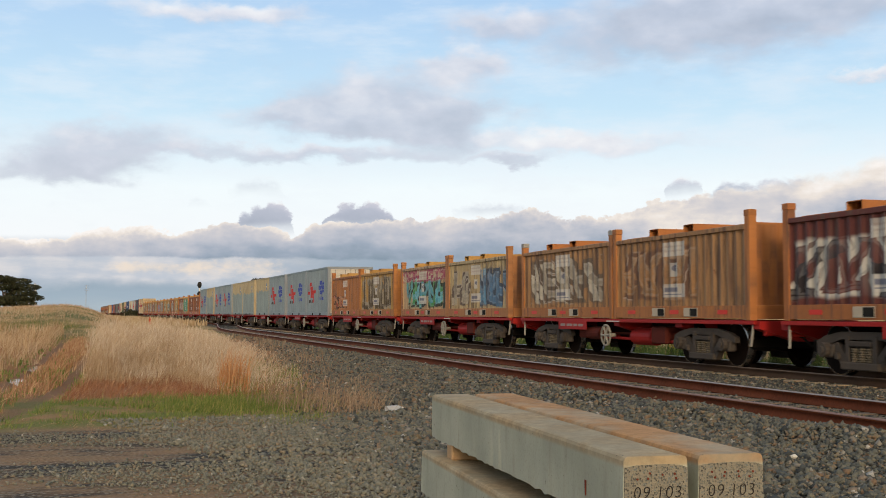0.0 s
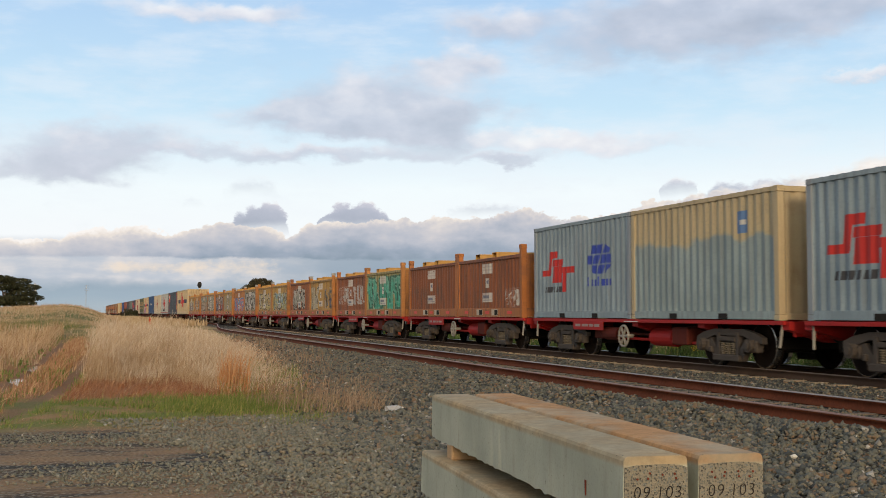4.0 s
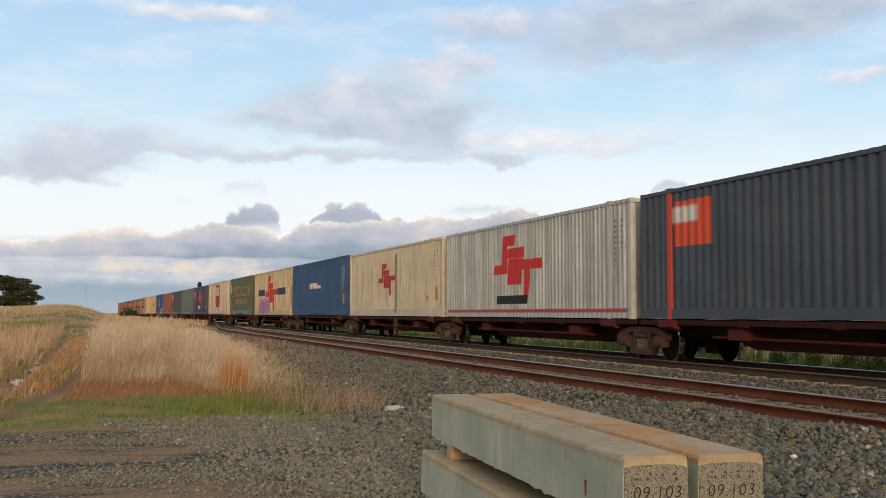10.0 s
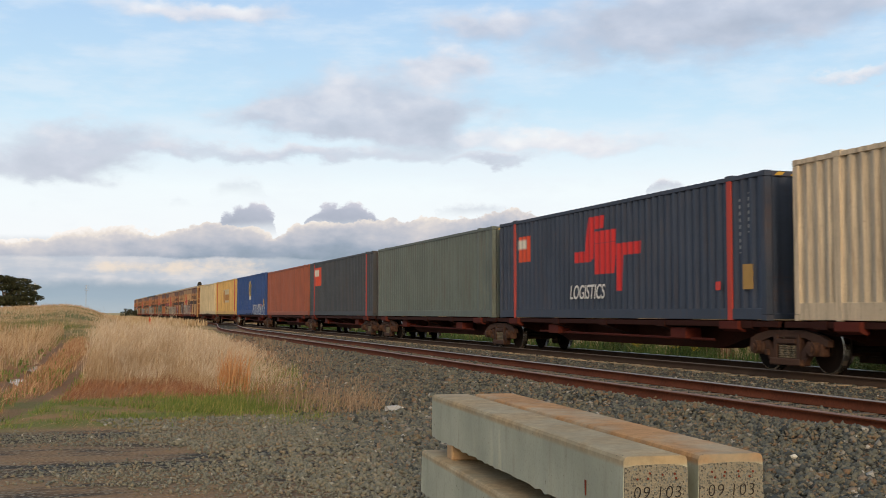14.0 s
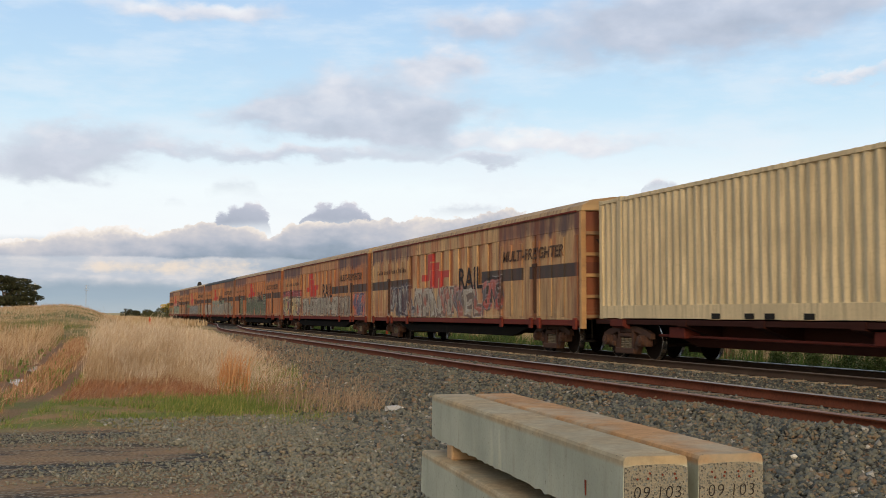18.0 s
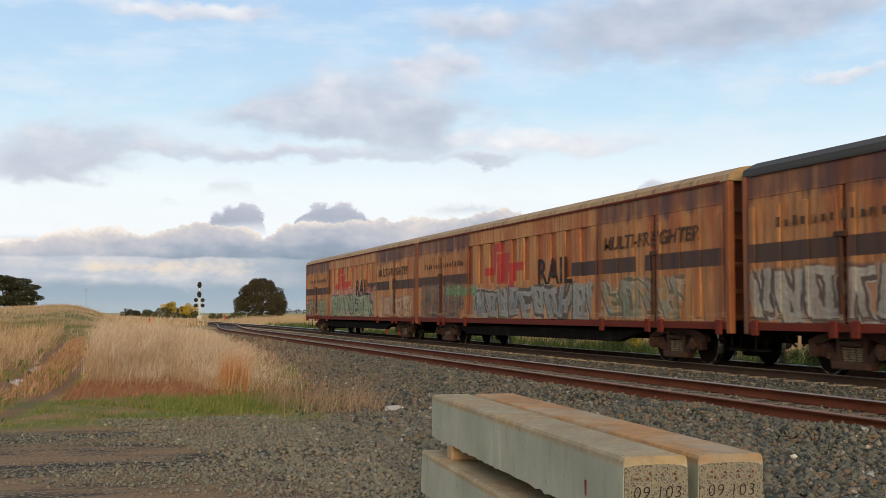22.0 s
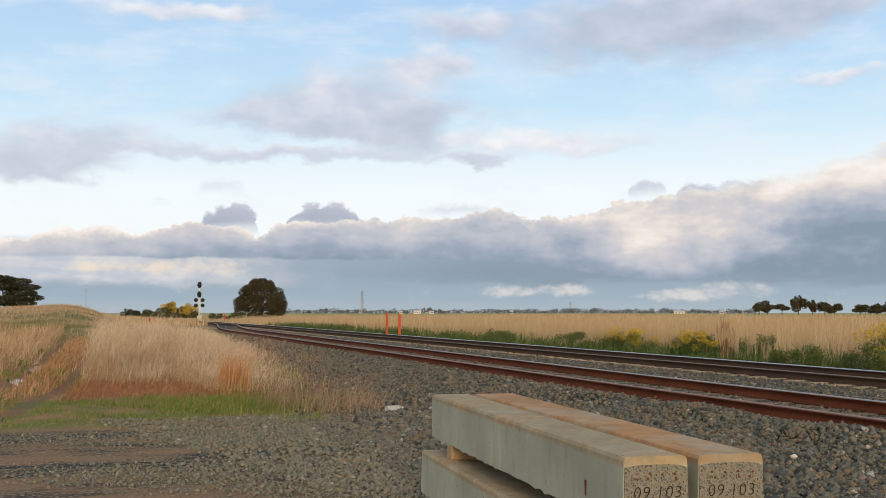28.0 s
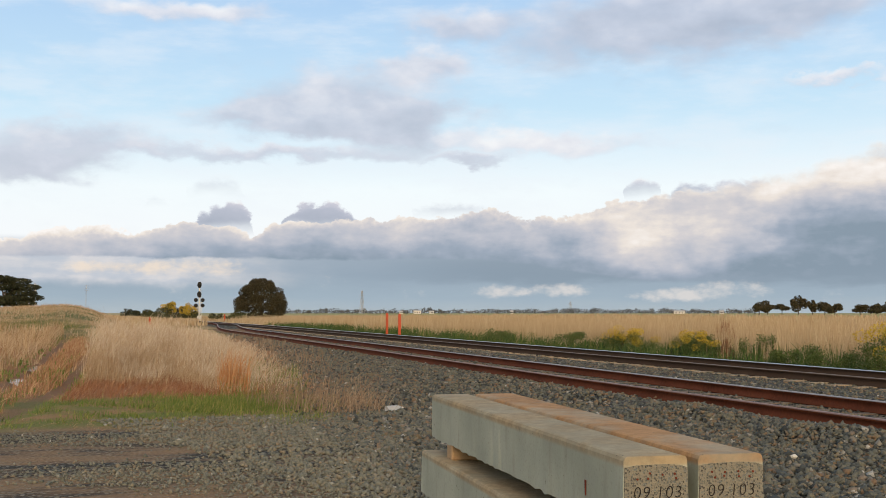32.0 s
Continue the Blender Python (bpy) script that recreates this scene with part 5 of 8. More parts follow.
# base colour, label words, spray paint: u0, u1, v0, v1, fills, outline, seed, size of a stroke
BINS = [
    (OXIDE, "dark oxide red bulk bin with black and cream spray lettering", [(-2.8, 2.8, 0.42, 1.45, (INK, (0.02, 0.02, 0.03), OXIDE), PALE, 1, 1.1)]),
    (OXIDE, "dark oxide red bulk bin with black and cream spray lettering", [(-2.8, 2.8, 0.42, 1.45, (INK, (0.02, 0.02, 0.03), OXIDE), PALE, 2, 1.1)]),
    (TAN, "tan bulk bin with faint brown spray lettering", [(-2.5, 0.9, 0.45, 1.6, (TAN, (0.36, 0.19, 0.08), (0.30, 0.17, 0.08)), (0.12, 0.06, 0.04), 3, 1.0)]),
    (TAN, "tan bulk bin with grey and white spray lettering", [(-2.4, 2.3, 0.4, 1.65, ((0.42, 0.38, 0.30), (0.30, 0.27, 0.22), (0.5, 0.46, 0.38)), (0.10, 0.07, 0.05), 4, 0.9)]),
    ((0.46, 0.36, 0.20), "cream bulk bin half covered in blue spray paint", [(0.3, 2.8, 0.35, 1.6, ((0.06, 0.17, 0.32), (0.10, 0.26, 0.42), (0.04, 0.10, 0.2)), (0.03, 0.05, 0.09), 5, 0.7), (-2.6, -0.6, 0.4, 1.6, ((0.4, 0.36, 0.28), (0.3, 0.28, 0.24)), (0.08, 0.06, 0.06), 15, 0.8)]),
    ((0.48, 0.34, 0.20), "bulk bin with big teal and green spray lettering", [(-2.3, 2.7, 0.34, 1.62, ((0.05, 0.30, 0.40), (0.03, 0.28, 0.09), (0.10, 0.42, 0.55)), (0.006, 0.008, 0.01), 6, 0.92), (-2.8, 2.8, 1.35, 1.8, ((0.38, 0.07, 0.14), (0.5, 0.40, 0.28)), (0.30, 0.05, 0.12), 16, 0.6)]),
    (GOLD, "ochre bulk bin blacked out with dark spray paint and white lines", [(-2.6, 2.4, 0.32, 1.7, ((0.07, 0.055, 0.032), (0.10, 0.08, 0.045), (0.055, 0.045, 0.03)), (0.34, 0.30, 0.22), 7, 0.8)]),
    (ORANGE, "orange bulk bin with red and black scribbles", [(-2.8, 0.2, 0.4, 1.0, ((0.35, 0.05, 0.03), ORANGE, ORANGE), INK, 8, 0.6)]),
    (BROWN, "rust-brown bulk bin with small white tags", [(1.6, 2.8, 0.35, 0.9, (PALE, BROWN), BROWN, 9, 0.4)]),
    (BROWN, "rust-brown bulk bin with faded paint", []),
    ((0.35, 0.30, 0.12), "bulk bin sprayed bright teal green", [(-2.8, 2.8, 0.3, 1.75, ((0.02, 0.30, 0.22), (0.03, 0.38, 0.28), (0.02, 0.24, 0.17)), (0.02, 0.10, 0.08), 10, 1.0)]),
    (BROWN, "rust-brown bulk bin with thin grey spray letters", [(-2.6, 2.6, 0.55, 1.45, (SILVER, BROWN, (0.42, 0.40, 0.38)), BROWN, 11, 0.75)]),
    (GOLD, "ochre bulk bin with black and blue spray blobs", [(-2.6, -0.7, 0.35, 1.6, ((0.42, 0.38, 0.26), (0.3, 0.30, 0.26)), (0.10, 0.09, 0.07), 12, 0.7), (0.9, 2.7, 0.35, 1.5, (INK, (0.05, 0.08, 0.16), (0.10, 0.09, 0.06)), GOLD, 32, 0.8)]),
    ((0.30, 0.10, 0.035), "rust-orange bulk bin with silver bubble lettering", [(-2.2, 1.6, 0.34, 1.55, ((0.32, 0.33, 0.29), (0.26, 0.28, 0.25), (0.40, 0.40, 0.36)), INK, 13, 1.1)]),
    (GOLD, "yellow bulk bin with blue-grey spray lettering", [(-2.5, 2.6, 0.35, 1.45, ((0.12, 0.26, 0.34), (0.30, 0.38, 0.40), (0.30, 0.30, 0.12)), (0.08, 0.07, 0.05), 14, 0.85)]),
    (GOLD, "yellow bulk bin with cream and black spray lettering", [(-2.6, 2.4, 0.35, 1.5, ((0.46, 0.42, 0.24), (0.40, 0.33, 0.12), (0.32, 0.31, 0.28)), (0.05, 0.04, 0.03), 17, 0.8)]),
    ((0.36, 0.24, 0.10), "bulk bin covered in silver and black spray lettering", [(-2.8, 2.8, 0.32, 1.75, (SILVER, (0.28, 0.29, 0.29), (0.42, 0.43, 0.42)), (0.03, 0.03, 0.03), 18, 0.95)]),
    (ORANGE, "orange bulk bin with blue, white and red spray lettering", [(-2.8, 2.7, 0.32, 1.35, ((0.36, 0.38, 0.40), (0.06, 0.22, 0.45), (0.44, 0.06, 0.04), (0.40, 0.42, 0.42)), (0.05, 0.16, 0.36), 19, 0.9)]),
    ((0.40, 0.24, 0.07), "ochre bulk bin with dull grey-green spray paint", [(-2.8, 2.2, 0.32, 1.7, ((0.20, 0.19, 0.14), (0.26, 0.24, 0.18), (0.17, 0.16, 0.12)), (0.36, 0.24, 0.08), 20, 1.0)]),
    ((0.40, 0.19, 0.06), "orange bulk bin with blue, red and black spray paint", [(-2.7, 2.6, 0.35, 1.6, ((0.06, 0.10, 0.24), (0.22, 0.22, 0.24), (0.30, 0.05, 0.04), (0.42, 0.22, 0.06)), INK, 21, 0.8)]),
    ((0.34, 0.22, 0.11), "bulk bin with silver lettering under blue spray paint", [(-2.6, 2.7, 0.34, 1.35, ((0.38, 0.36, 0.32), (0.30, 0.29, 0.27), (0.44, 0.42, 0.38)), (0.05, 0.06, 0.07), 22, 1.0), (-2.4, 2.8, 1.3, 1.72, ((0.05, 0.11, 0.26), (0.30, 0.28, 0.14)), (0.34, 0.30, 0.2), 42, 0.7)]),
    ((0.36, 0.20, 0.09), "bulk bin with brown-grey lettering under teal spray paint", [(-2.8, 2.6, 0.34, 1.2, ((0.30, 0.23, 0.17), (0.24, 0.19, 0.15), (0.36, 0.30, 0.24)), (0.07, 0.06, 0.05), 23, 0.8), (-2.8, 2.8, 1.2, 1.75, ((0.05, 0.20, 0.24), (0.30, 0.30, 0.26)), (0.3, 0.2, 0.1), 43, 0.6)]),
    ((0.48, 0.23, 0.05), "yellow-orange bulk bin with grey spray letters", [(-2.6, -0.4, 0.4, 1.5, ((0.26, 0.25, 0.22), (0.45, 0.22, 0.06)), (0.06, 0.05, 0.05), 24, 0.6), (0.5, 2.3, 0.5, 1.5, ((0.28, 0.27, 0.25), (0.36, 0.32, 0.26)), (0.06, 0.05, 0.05), 44, 0.6)]),
    (GOLD, "yellow bulk bin with pale blue and plum spray lettering", [(-2.7, 2.6, 0.35, 1.5, ((0.34, 0.40, 0.34), (0.30, 0.38, 0.38), GOLD), (0.40, 0.30, 0.10), 25, 0.7), (-1.6, 1.2, 0.35, 1.3, ((0.15, 0.075, 0.07), (0.19, 0.10, 0.09), (0.13, 0.07, 0.065)), (0.30, 0.25, 0.22), 45, 0.9)]),
]


def bins_and_wagons():
    wagon = short_wagon()
    spots = [5.9 + 13.3 * i + 6.65 for i in range(4)] + [124.4 + 13.24 * i + 6.62 for i in range(8)]
    greys = [59.1 + 13.06 * i + 6.53 for i in range(5)]
    for i, q in enumerate(sorted(spots + greys)):
        put(wagon if i == 0 else copy_thing(wagon, pose(0, 0, 0)), q, 0.0)
    master = None
    for i, q in enumerate(spots):
        for j, side in enumerate((-1, 1)):
            base, label, scr = BINS[2 * i + j]
            mat = bin_paint("sprayed_bin_side", base, scr)
            trim = side_paint("bin_trim_paint", tuple(0.18 * a + 0.82 * b for a, b in zip(base, (0.42, 0.155, 0.040))), 0.85)
            if master is None:
                c = master = bin_box(mat, trim, M_CAP, M_YELLOW_TOP)
            else:
                c = copy_thing(master, pose(0, 0, 0))
                recolour(c, ("side_panel", "top_rail"), mat)
                recolour(c, ("base_rail", "corner_post", "end_panel", "end_beam"), trim)
                recolour(c, ("post_cap",), random.choice((M_CAP, trim, trim)))
                recolour(c, ("lid", "cross_tube"), M_YELLOW_TOP if i > 1 else M_ORANGE)
            tagged(c, label, "container", "bulk bins on the red wagons")
            put(c, q + side * 3.06, DECK)
    return greys


def blue_cluster(k, u, v, u0, v0):
    m = 0.0
    for dv, us in ((-0.26, (-0.30, 0.08, 0.46)), (0.0, (-0.56, -0.19, 0.18, 0.55)), (0.26, (-0.36, 0.02, 0.40))):
        for du in us:
            m = k.top(m, k.rect(u, v, u0 + du - 0.165, u0 + du + 0.165, v0 + dv - 0.115, v0 + dv + 0.115, 0.03, 0.35))
    return k.mul(m, k.disc(u, v, u0 + 0.02, v0 + 0.02, 0.70, 0.42, 0.06))


def grey_boxes(greys):
    def with_signs(k, u, v, col):
        col = k.mix(emblem(k, u, v, -1.35, 0.58, 0.48), col, (0.50, 0.028, 0.022))
        col = k.mix(blue_cluster(k, u, v, 1.25, 1.52), col, (0.03, 0.06, 0.36))
        for i in range(6):
            col = k.mix(k.rect(u, v, -2.3 + 0.2 * i, -2.16 + 0.2 * i, 0.72, 0.88, 0.01, 0.25), col, (0.05, 0.05, 0.055))
        for i, (wide, tall) in enumerate(((0.10, 0.24), (0.16, 0.17), (0.16, 0.17), (0.06, 0.24), (0.16, 0.17), (0.18, 0.17), (0.16, 0.17))):
            col = k.mix(k.rect(u, v, 0.56 + 0.21 * i, 0.56 + 0.21 * i + wide, 0.84, 0.84 + tall, 0.015), col, (0.03, 0.06, 0.38))
        return col

    def with_tag(k, u, v, col):
        col = k.mix(k.rect(u, v, 1.55, 1.95, 1.75, 2.2, 0.01), col, (0.12, 0.22, 0.42))
        return k.mix(k.rect(u, v, 1.62, 1.88, 1.92, 2.02, 0.01), col, PALE)
    signed = side_paint("blue_grey_steel_with_signs", (0.25, 0.32, 0.365), 0.08, None, 2.6, with_signs)
    beige = side_paint("grey_steel_under_beige_overpaint", (0.265, 0.335, 0.35), 0.10, ((0.47, 0.385, 0.235), 1.66), 2.6, with_tag)
    trim_g = plain("blue_grey_trim", (0.25, 0.285, 0.32), 0.6, 0.0, 0.2, 2.0, (0.16, 0.08, 0.04), 0.3)
    trim_b = plain("beige_trim", (0.44, 0.36, 0.225), 0.6, 0.0, 0.25, 2.0, (0.18, 0.08, 0.035), 0.65)
    white_door = plain("rust_stained_white_door", (0.52, 0.50, 0.45), 0.6, 0.0, 0.25, 2.0, (0.20, 0.07, 0.03), 0.55)
    a = container(6.06, 2.59, signed, trim_g, "short_container", end_mat=trim_b, pockets=(-1.03, 1.03), sill=0.19)
    b = container(6.06, 2.59, signed, trim_g, "short_container", door=True, end_mat=white_door, pockets=(-1.03, 1.03), sill=0.19)
    c = container(6.06, 2.59, beige, trim_b, "short_container", pockets=(-1.03, 1.03), sill=0.19)
    la, lc = "blue-grey short container with red and blue emblems", "grey short container under beige overpaint"
    lb = "blue-grey short container with rust-stained white doors"
    tagged(a, la, "container", "short grey containers")
    tagged(b, lb, "container", "short grey containers")
    tagged(c, lc, "container", "short grey containers")
    used = set()
    for q, (front, rear) in zip(greys, ((b, a), (a, c), (c, c), (b, a), (c, a))):
        for kind, off in ((front, -3.06), (rear, 3.06)):
            ob = kind if kind not in used else copy_thing(kind, pose(0, 0, 0))
            used.add(kind)
            put(ob, q + off, DECK)


def long_boxes():
    def cross_bars(k, u, v, col):
        col = k.mix(k.rect(u, v, -5.7, -2.75, 1.33, 1.78), col, NAVY)
        col = k.mix(k.rect(u, v, 2.35, 5.6, 1.33, 1.78), col, NAVY)
        return k.mix(emblem(k, u, v), col, RED)

    def cross_bars_sprayed(k, u, v, col):
        col = cross_bars(k, u, v, col)
        m, c = scrawl(k, u, v, -5.6, -0.6, 0.1, 1.15, ((0.26, 0.12, 0.36), (0.34, 0.18, 0.44), (0.30, 0.14, 0.30)), (0.22, 0.08, 0.24), 61, 0.55, 0.8)
        return k.mix(m, col, c)

    def corner_sign(k, u, v, col):
        col = k.mix(k.rect(u, v, -5.85, -4.25, 1.62, 2.62, 0.02), col, SIGN)
        return k.mix(k.rect(u, v, -5.95, -4.75, 2.15, 2.5, 0.05), col, PALE)

    def rib_shading(k, u, v, col):
        # grey bars every 0.28 m: shade of the rib grooves put into the colour
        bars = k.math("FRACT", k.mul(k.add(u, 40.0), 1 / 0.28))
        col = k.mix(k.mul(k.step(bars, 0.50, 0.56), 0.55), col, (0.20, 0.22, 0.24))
        col = k.mix(emblem(k, u, v, -0.4, 0.3, 0.84), col, RED)
        col = k.mix(k.rect(u, v, -2.1, 0.5, 0.42, 0.68, 0.01, 0.3), col, INK)
        return k.mix(k.rect(u, v, -7.0, 7.0, 0.16, 0.26), col, (0.36, 0.06, 0.05))

    def small_emblem(k, u, v, col):
        stain = k.mul(k.rect(u, v, -2.0, 1.2, 0.8, 2.5, 0.1), 0.25)
        col = k.mix(stain, col, (0.45, 0.30, 0.18))
        col = k.mix(emblem(k, u, v, -0.5, 0.72, 0.58), col, (0.36, 0.03, 0.03))
        return k.mix(k.mul(k.rect(u, v, 0.75, 1.15, 0.15, 2.6, 0.1), 0.7), col, (0.10, 0.085, 0.075))

    def small_words(k, u, v, col):
        for a, b, c in ((-2.1, -1.4, 0.3), (-1.3, -0.7, 0.3), (-0.6, -0.1, 0.3), (0.0, 0.9, 0.16)):
            col = k.mix(k.rect(u, v, a, b, 1.5, 1.5 + c, 0.03, 0.2), col, (0.62, 0.56, 0.44))
        return col

    def hexagon(k, u, v, col):
        body = k.mul(k.rect(u, v, -1.45, 1.75, 0.66, 2.75, 0.02), k.step(k.add(k.math("ABSOLUTE", k.sub(u, 0.15)), k.mul(k.top(k.sub(v, 2.2), k.sub(1.2, v)), 0.9)), 1.62, 1.58))
        col = k.mix(body, col, (0.34, 0.035, 0.03))
        for a, b in ((-1.15, -0.45), (-0.3, 0.35), (0.5, 1.1)):
            col = k.mix(k.rect(u, v, a, b, 1.75, 2.5, 0.05, 0.05), col, (0.55, 0.46, 0.33))
        return col

    def navy_emblem(k, u, v, col):
        col = k.mix(k.rect(u, v, -5.75, -4.75, 1.66, 2.42, 0.02), col, SIGN)
        col = k.mix(k.rect(u, v, -5.85, -5.05, 2.05, 2.32, 0.05), col, PALE)
        return k.mix(emblem(k, u, v, 0.2, 0.45, 0.82), col, (0.58, 0.03, 0.03))

    def badge(k, u, v, col):
        col = k.mix(k.disc(u, v, -0.1, 1.85, 0.56, 0.72), col, (0.46, 0.32, 0.10))
        col = k.mix(k.disc(u, v, -0.1, 1.92, 0.22, 0.48), col, (0.05, 0.06, 0.07))
        col = k.mix(k.rect(u, v, -0.55, 0.35, 1.15, 1.4, 0.03), col, PALE)
        m, c = scrawl(k, u, v, 1.2, 7.2, 0.0, 0.75, ((0.02, 0.055, 0.2), (0.03, 0.07, 0.22)), (0.55, 0.58, 0.60), 71, 0.5)
        return k.mix(m, col, c)

    def brown_patch(k, u, v, col):
        col = k.mix(k.rect(u, v, -1.5, 2.25, 1.05, 2.2, 0.04), col, (0.46, 0.40, 0.28))
        col = k.mix(k.disc(u, v, -1.05, 1.55, 0.52, 0.62, 0.15), col, (0.40, 0.19, 0.05))
        return k.mix(k.rect(u, v, -0.3, 2.2, 1.25, 1.75, 0.06), col, (0.36, 0.17, 0.045))

    def coded(fn, dark):
        """Adds two upright columns of small unreadable writing near the front end."""
        def paint(k, u, v, col):
            col = fn(k, u, v, col) if fn else col
            ink = (0.50, 0.50, 0.50) if dark else (0.10, 0.09, 0.08)
            bits = k.step(k.math("FRACT", k.mul(v, 7.3)), 0.42, 0.5)
            for a, lo, hi in ((6.28, 1.35, 2.45), (6.60, 1.75, 2.55)):
                col = k.mix(k.mul(k.mul(k.rect(u, v, a, a + 0.09, lo, hi, 0.01), bits), 0.65), col, ink)
            return col
        return paint

    cream, pale = (0.62, 0.475, 0.28), (0.62, 0.53, 0.39)
    red_post = plain("red_post_paint", (0.46, 0.055, 0.035), 0.6, 0.0, 0.2)
    # front, rear, base, paint, rust, posts, label
    rows = [
        (231.1, 245.6, cream, cross_bars, 0.20, None, "cream long container with red emblem and navy bars"),
        (245.9, 260.6, (0.056, 0.074, 0.100), corner_sign, 0.08, red_post, "dark slate container with an orange corner sign"),
        (261.1, 275.5, (0.55, 0.55, 0.52), rib_shading, 0.12, None, "white ribbed container with a red emblem"),
        (276.0, 290.7, pale, small_emblem, 0.18, None, "weathered cream container with a small red emblem"),
        (291.3, 306.1, (0.030, 0.080, 0.20), small_words, 0.10, None, "mid-blue container with small faded lettering"),
        (306.8, 321.6, cream, cross_bars_sprayed, 0.22, None, "cream long container with purple spray paint"),
        (323.2, 335.6, (0.105, 0.125, 0.070), None, 0.30, None, "dark green container with cream lettering and a bird"),
        (337.7, 352.3, (0.62, 0.51, 0.37), hexagon, 0.28, None, "pale cream container with a dark red hexagon sign"),
        (353.2, 367.8, (0.044, 0.060, 0.098), navy_emblem, 0.06, red_post, "navy container with a bright red emblem"),
        (368.5, 383.0, (0.135, 0.165, 0.150), None, 0.12, None, "plain grey-green steel long container"),
        (383.9, 398.4, (0.058, 0.066, 0.078), corner_sign, 0.10, red_post, "charcoal container with an orange corner sign"),
        (398.8, 413.4, (0.33, 0.095, 0.050), None, 0.12, None, "plain brick-red steel long container"),
        (414.5, 429.0, (0.020, 0.066, 0.245), badge, 0.06, None, "bright blue container with an ochre badge and white scribbles"),
        (429.5, 443.8, (0.68, 0.425, 0.135), brown_patch, 0.14, red_post, "ochre yellow container with a brown overpainted patch"),
        (444.3, 458.6, (0.66, 0.53, 0.32), None, 0.14, None, "plain faded cream container"),
    ]
    made = []
    for i, (a, b, base, fn, rust, post, label) in enumerate(rows):
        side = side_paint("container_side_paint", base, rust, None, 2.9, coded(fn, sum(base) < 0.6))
        trim = side_paint("container_trim_paint", tuple(0.92 * v for v in base), min(0.6, rust + 0.2))
        posts = (-6.0, 6.0) if b - a > 13 else (-5.2, 5.2)
        box_tall = 2.99 if i in (4, 5, 6, 7, 12, 13, 14) else 2.93
        c = container(b - a, box_tall, side, trim, "long_container", posts, post, 0.23 if i == 2 else 0.31, deep=0.05, door=(i in (3, 10)), sill=0.33 if i in (0, 3, 5, 6, 7, 12, 13, 14) else 0.24, pockets=(-1.6, -0.35, 0.35, 1.6) if i in (6, 12, 4, 14) else (), rail_mat=plain("pale_grey_green_rail", (0.155, 0.185, 0.155), 0.65, 0.0, 0.35, 1.2, (0.30, 0.20, 0.10), 0.7) if i == 6 else None)
        if b - a > 13:
            for j in range(6):
                bm = bmesh.new()
                x = -1.0 + 0.36 * j
                prism(bm, [(x, box_tall - 0.10), (x + 0.16, box_tall - 0.10), (x + 0.24, box_tall - 0.03), (x + 0.08, box_tall - 0.03)], "y", -(b - a) / 2 - 0.006, -(b - a) / 2 + 0.004)
                part("hazard_block", bm, M_HAZARD, c)
        if i in (1, 3, 4, 8, 12):
            bm = bmesh.new()
            box(bm, -1.2295, -1.2215, -6.85, -6.50, 0.62, 1.12)
            part("notice", bm, M_NOTICE, c, "ochre notice near the corner")
        if i in (3, 5, 8, 12):
            bm = bmesh.new()
            box(bm, -1.2295, -1.2215, -5.65, -5.47, 0.62, 0.80)
            part("reflector", bm, M_REFLECTOR, c)
        tagged(c, label, "container", "long containers on platform wagons")
        put(c, (a + b) / 2, LONG_DECK)
        made.append(c)
    # lettering and the bird on the green box
    g = made[6]
    letters("INTERMODAL SOLUTIONS", 1.10, M_TEXT_CREAM, g, -1.2225, 4.36, 1.50, "faded cream lettering", 0.002, 0.755)
    letters("CONTAINERS FOR ROAD, RAIL & SEA", 0.54, M_TEXT_CREAM, g, -1.2225, 3.30, 0.88, "faded cream lettering", 0.001, 0.78)
    bm = bmesh.new()
    prism(bm, [(5.55, 2.30), (5.72, 2.46), (5.56, 2.60), (5.36, 2.56), (5.20, 2.36), (5.02, 1.86), (5.06, 1.40), (4.96, 0.62), (5.06, 0.60), (5.22, 1.30), (5.50, 1.72)], "x", -1.2235, -1.2195)
    bird = part("bird_figure", bm, M_TEXT_WHITE, g, "white bird silhouette")
    bm = bmesh.new()
    prism(bm, [(5.16, 1.95), (5.34, 1.80), (5.62, 1.30), (5.66, 0.98), (5.48, 1.18), (5.28, 1.36), (5.10, 1.52)], "x", -1.2245, -1.2225)
    part("wing", bm, M_TEXT_DARK, bird, "dark folded wing")
    bm = bmesh.new()
    prism(bm, [(5.36, 2.40), (5.62, 2.44), (5.56, 2.60), (5.38, 2.57)], "x", -1.2250, -1.2230)
    part("crown", bm, M_TEXT_CREAM, bird)
    letters("LOGISTICS", 0.52, M_TEXT_WHITE, made[8], -1.2245, 1.95, 0.52, "white slanted lettering", 0.006, 0.86, 0.25)
    bm = bmesh.new()
    box(bm, -0.9, 0.9, -made_len(rows[7]) / 2 - 0.004, -made_len(rows[7]) / 2 + 0.02, 1.95, 2.55, 0.006)
    part("end_sign", bm, plain("orange_red_sign", SIGN, 0.6), made[7])

    # the units under them: five to a pack
    for p in range(3):
        for i in range(5):
            k = 5 * p + i
            a = rows[k][0] - 0.35 if i == 0 else (rows[k - 1][1] + rows[k][0]) / 2
            b = rows[k][1] + 0.35 if i == 4 else (rows[k][1] + rows[k + 1][0]) / 2
            u = long_unit(b - a, 1.45 if i == 0 else 0.0, 1.55 if i == 4 else None, {0: 0.4, 12: 6.1, 3: -1.0}.get(k))
            put(u, (a + b) / 2, 0.0)


def made_len(row):
    return row[1] - row[0]


DUSK = (0.05, 0.045, 0.045)
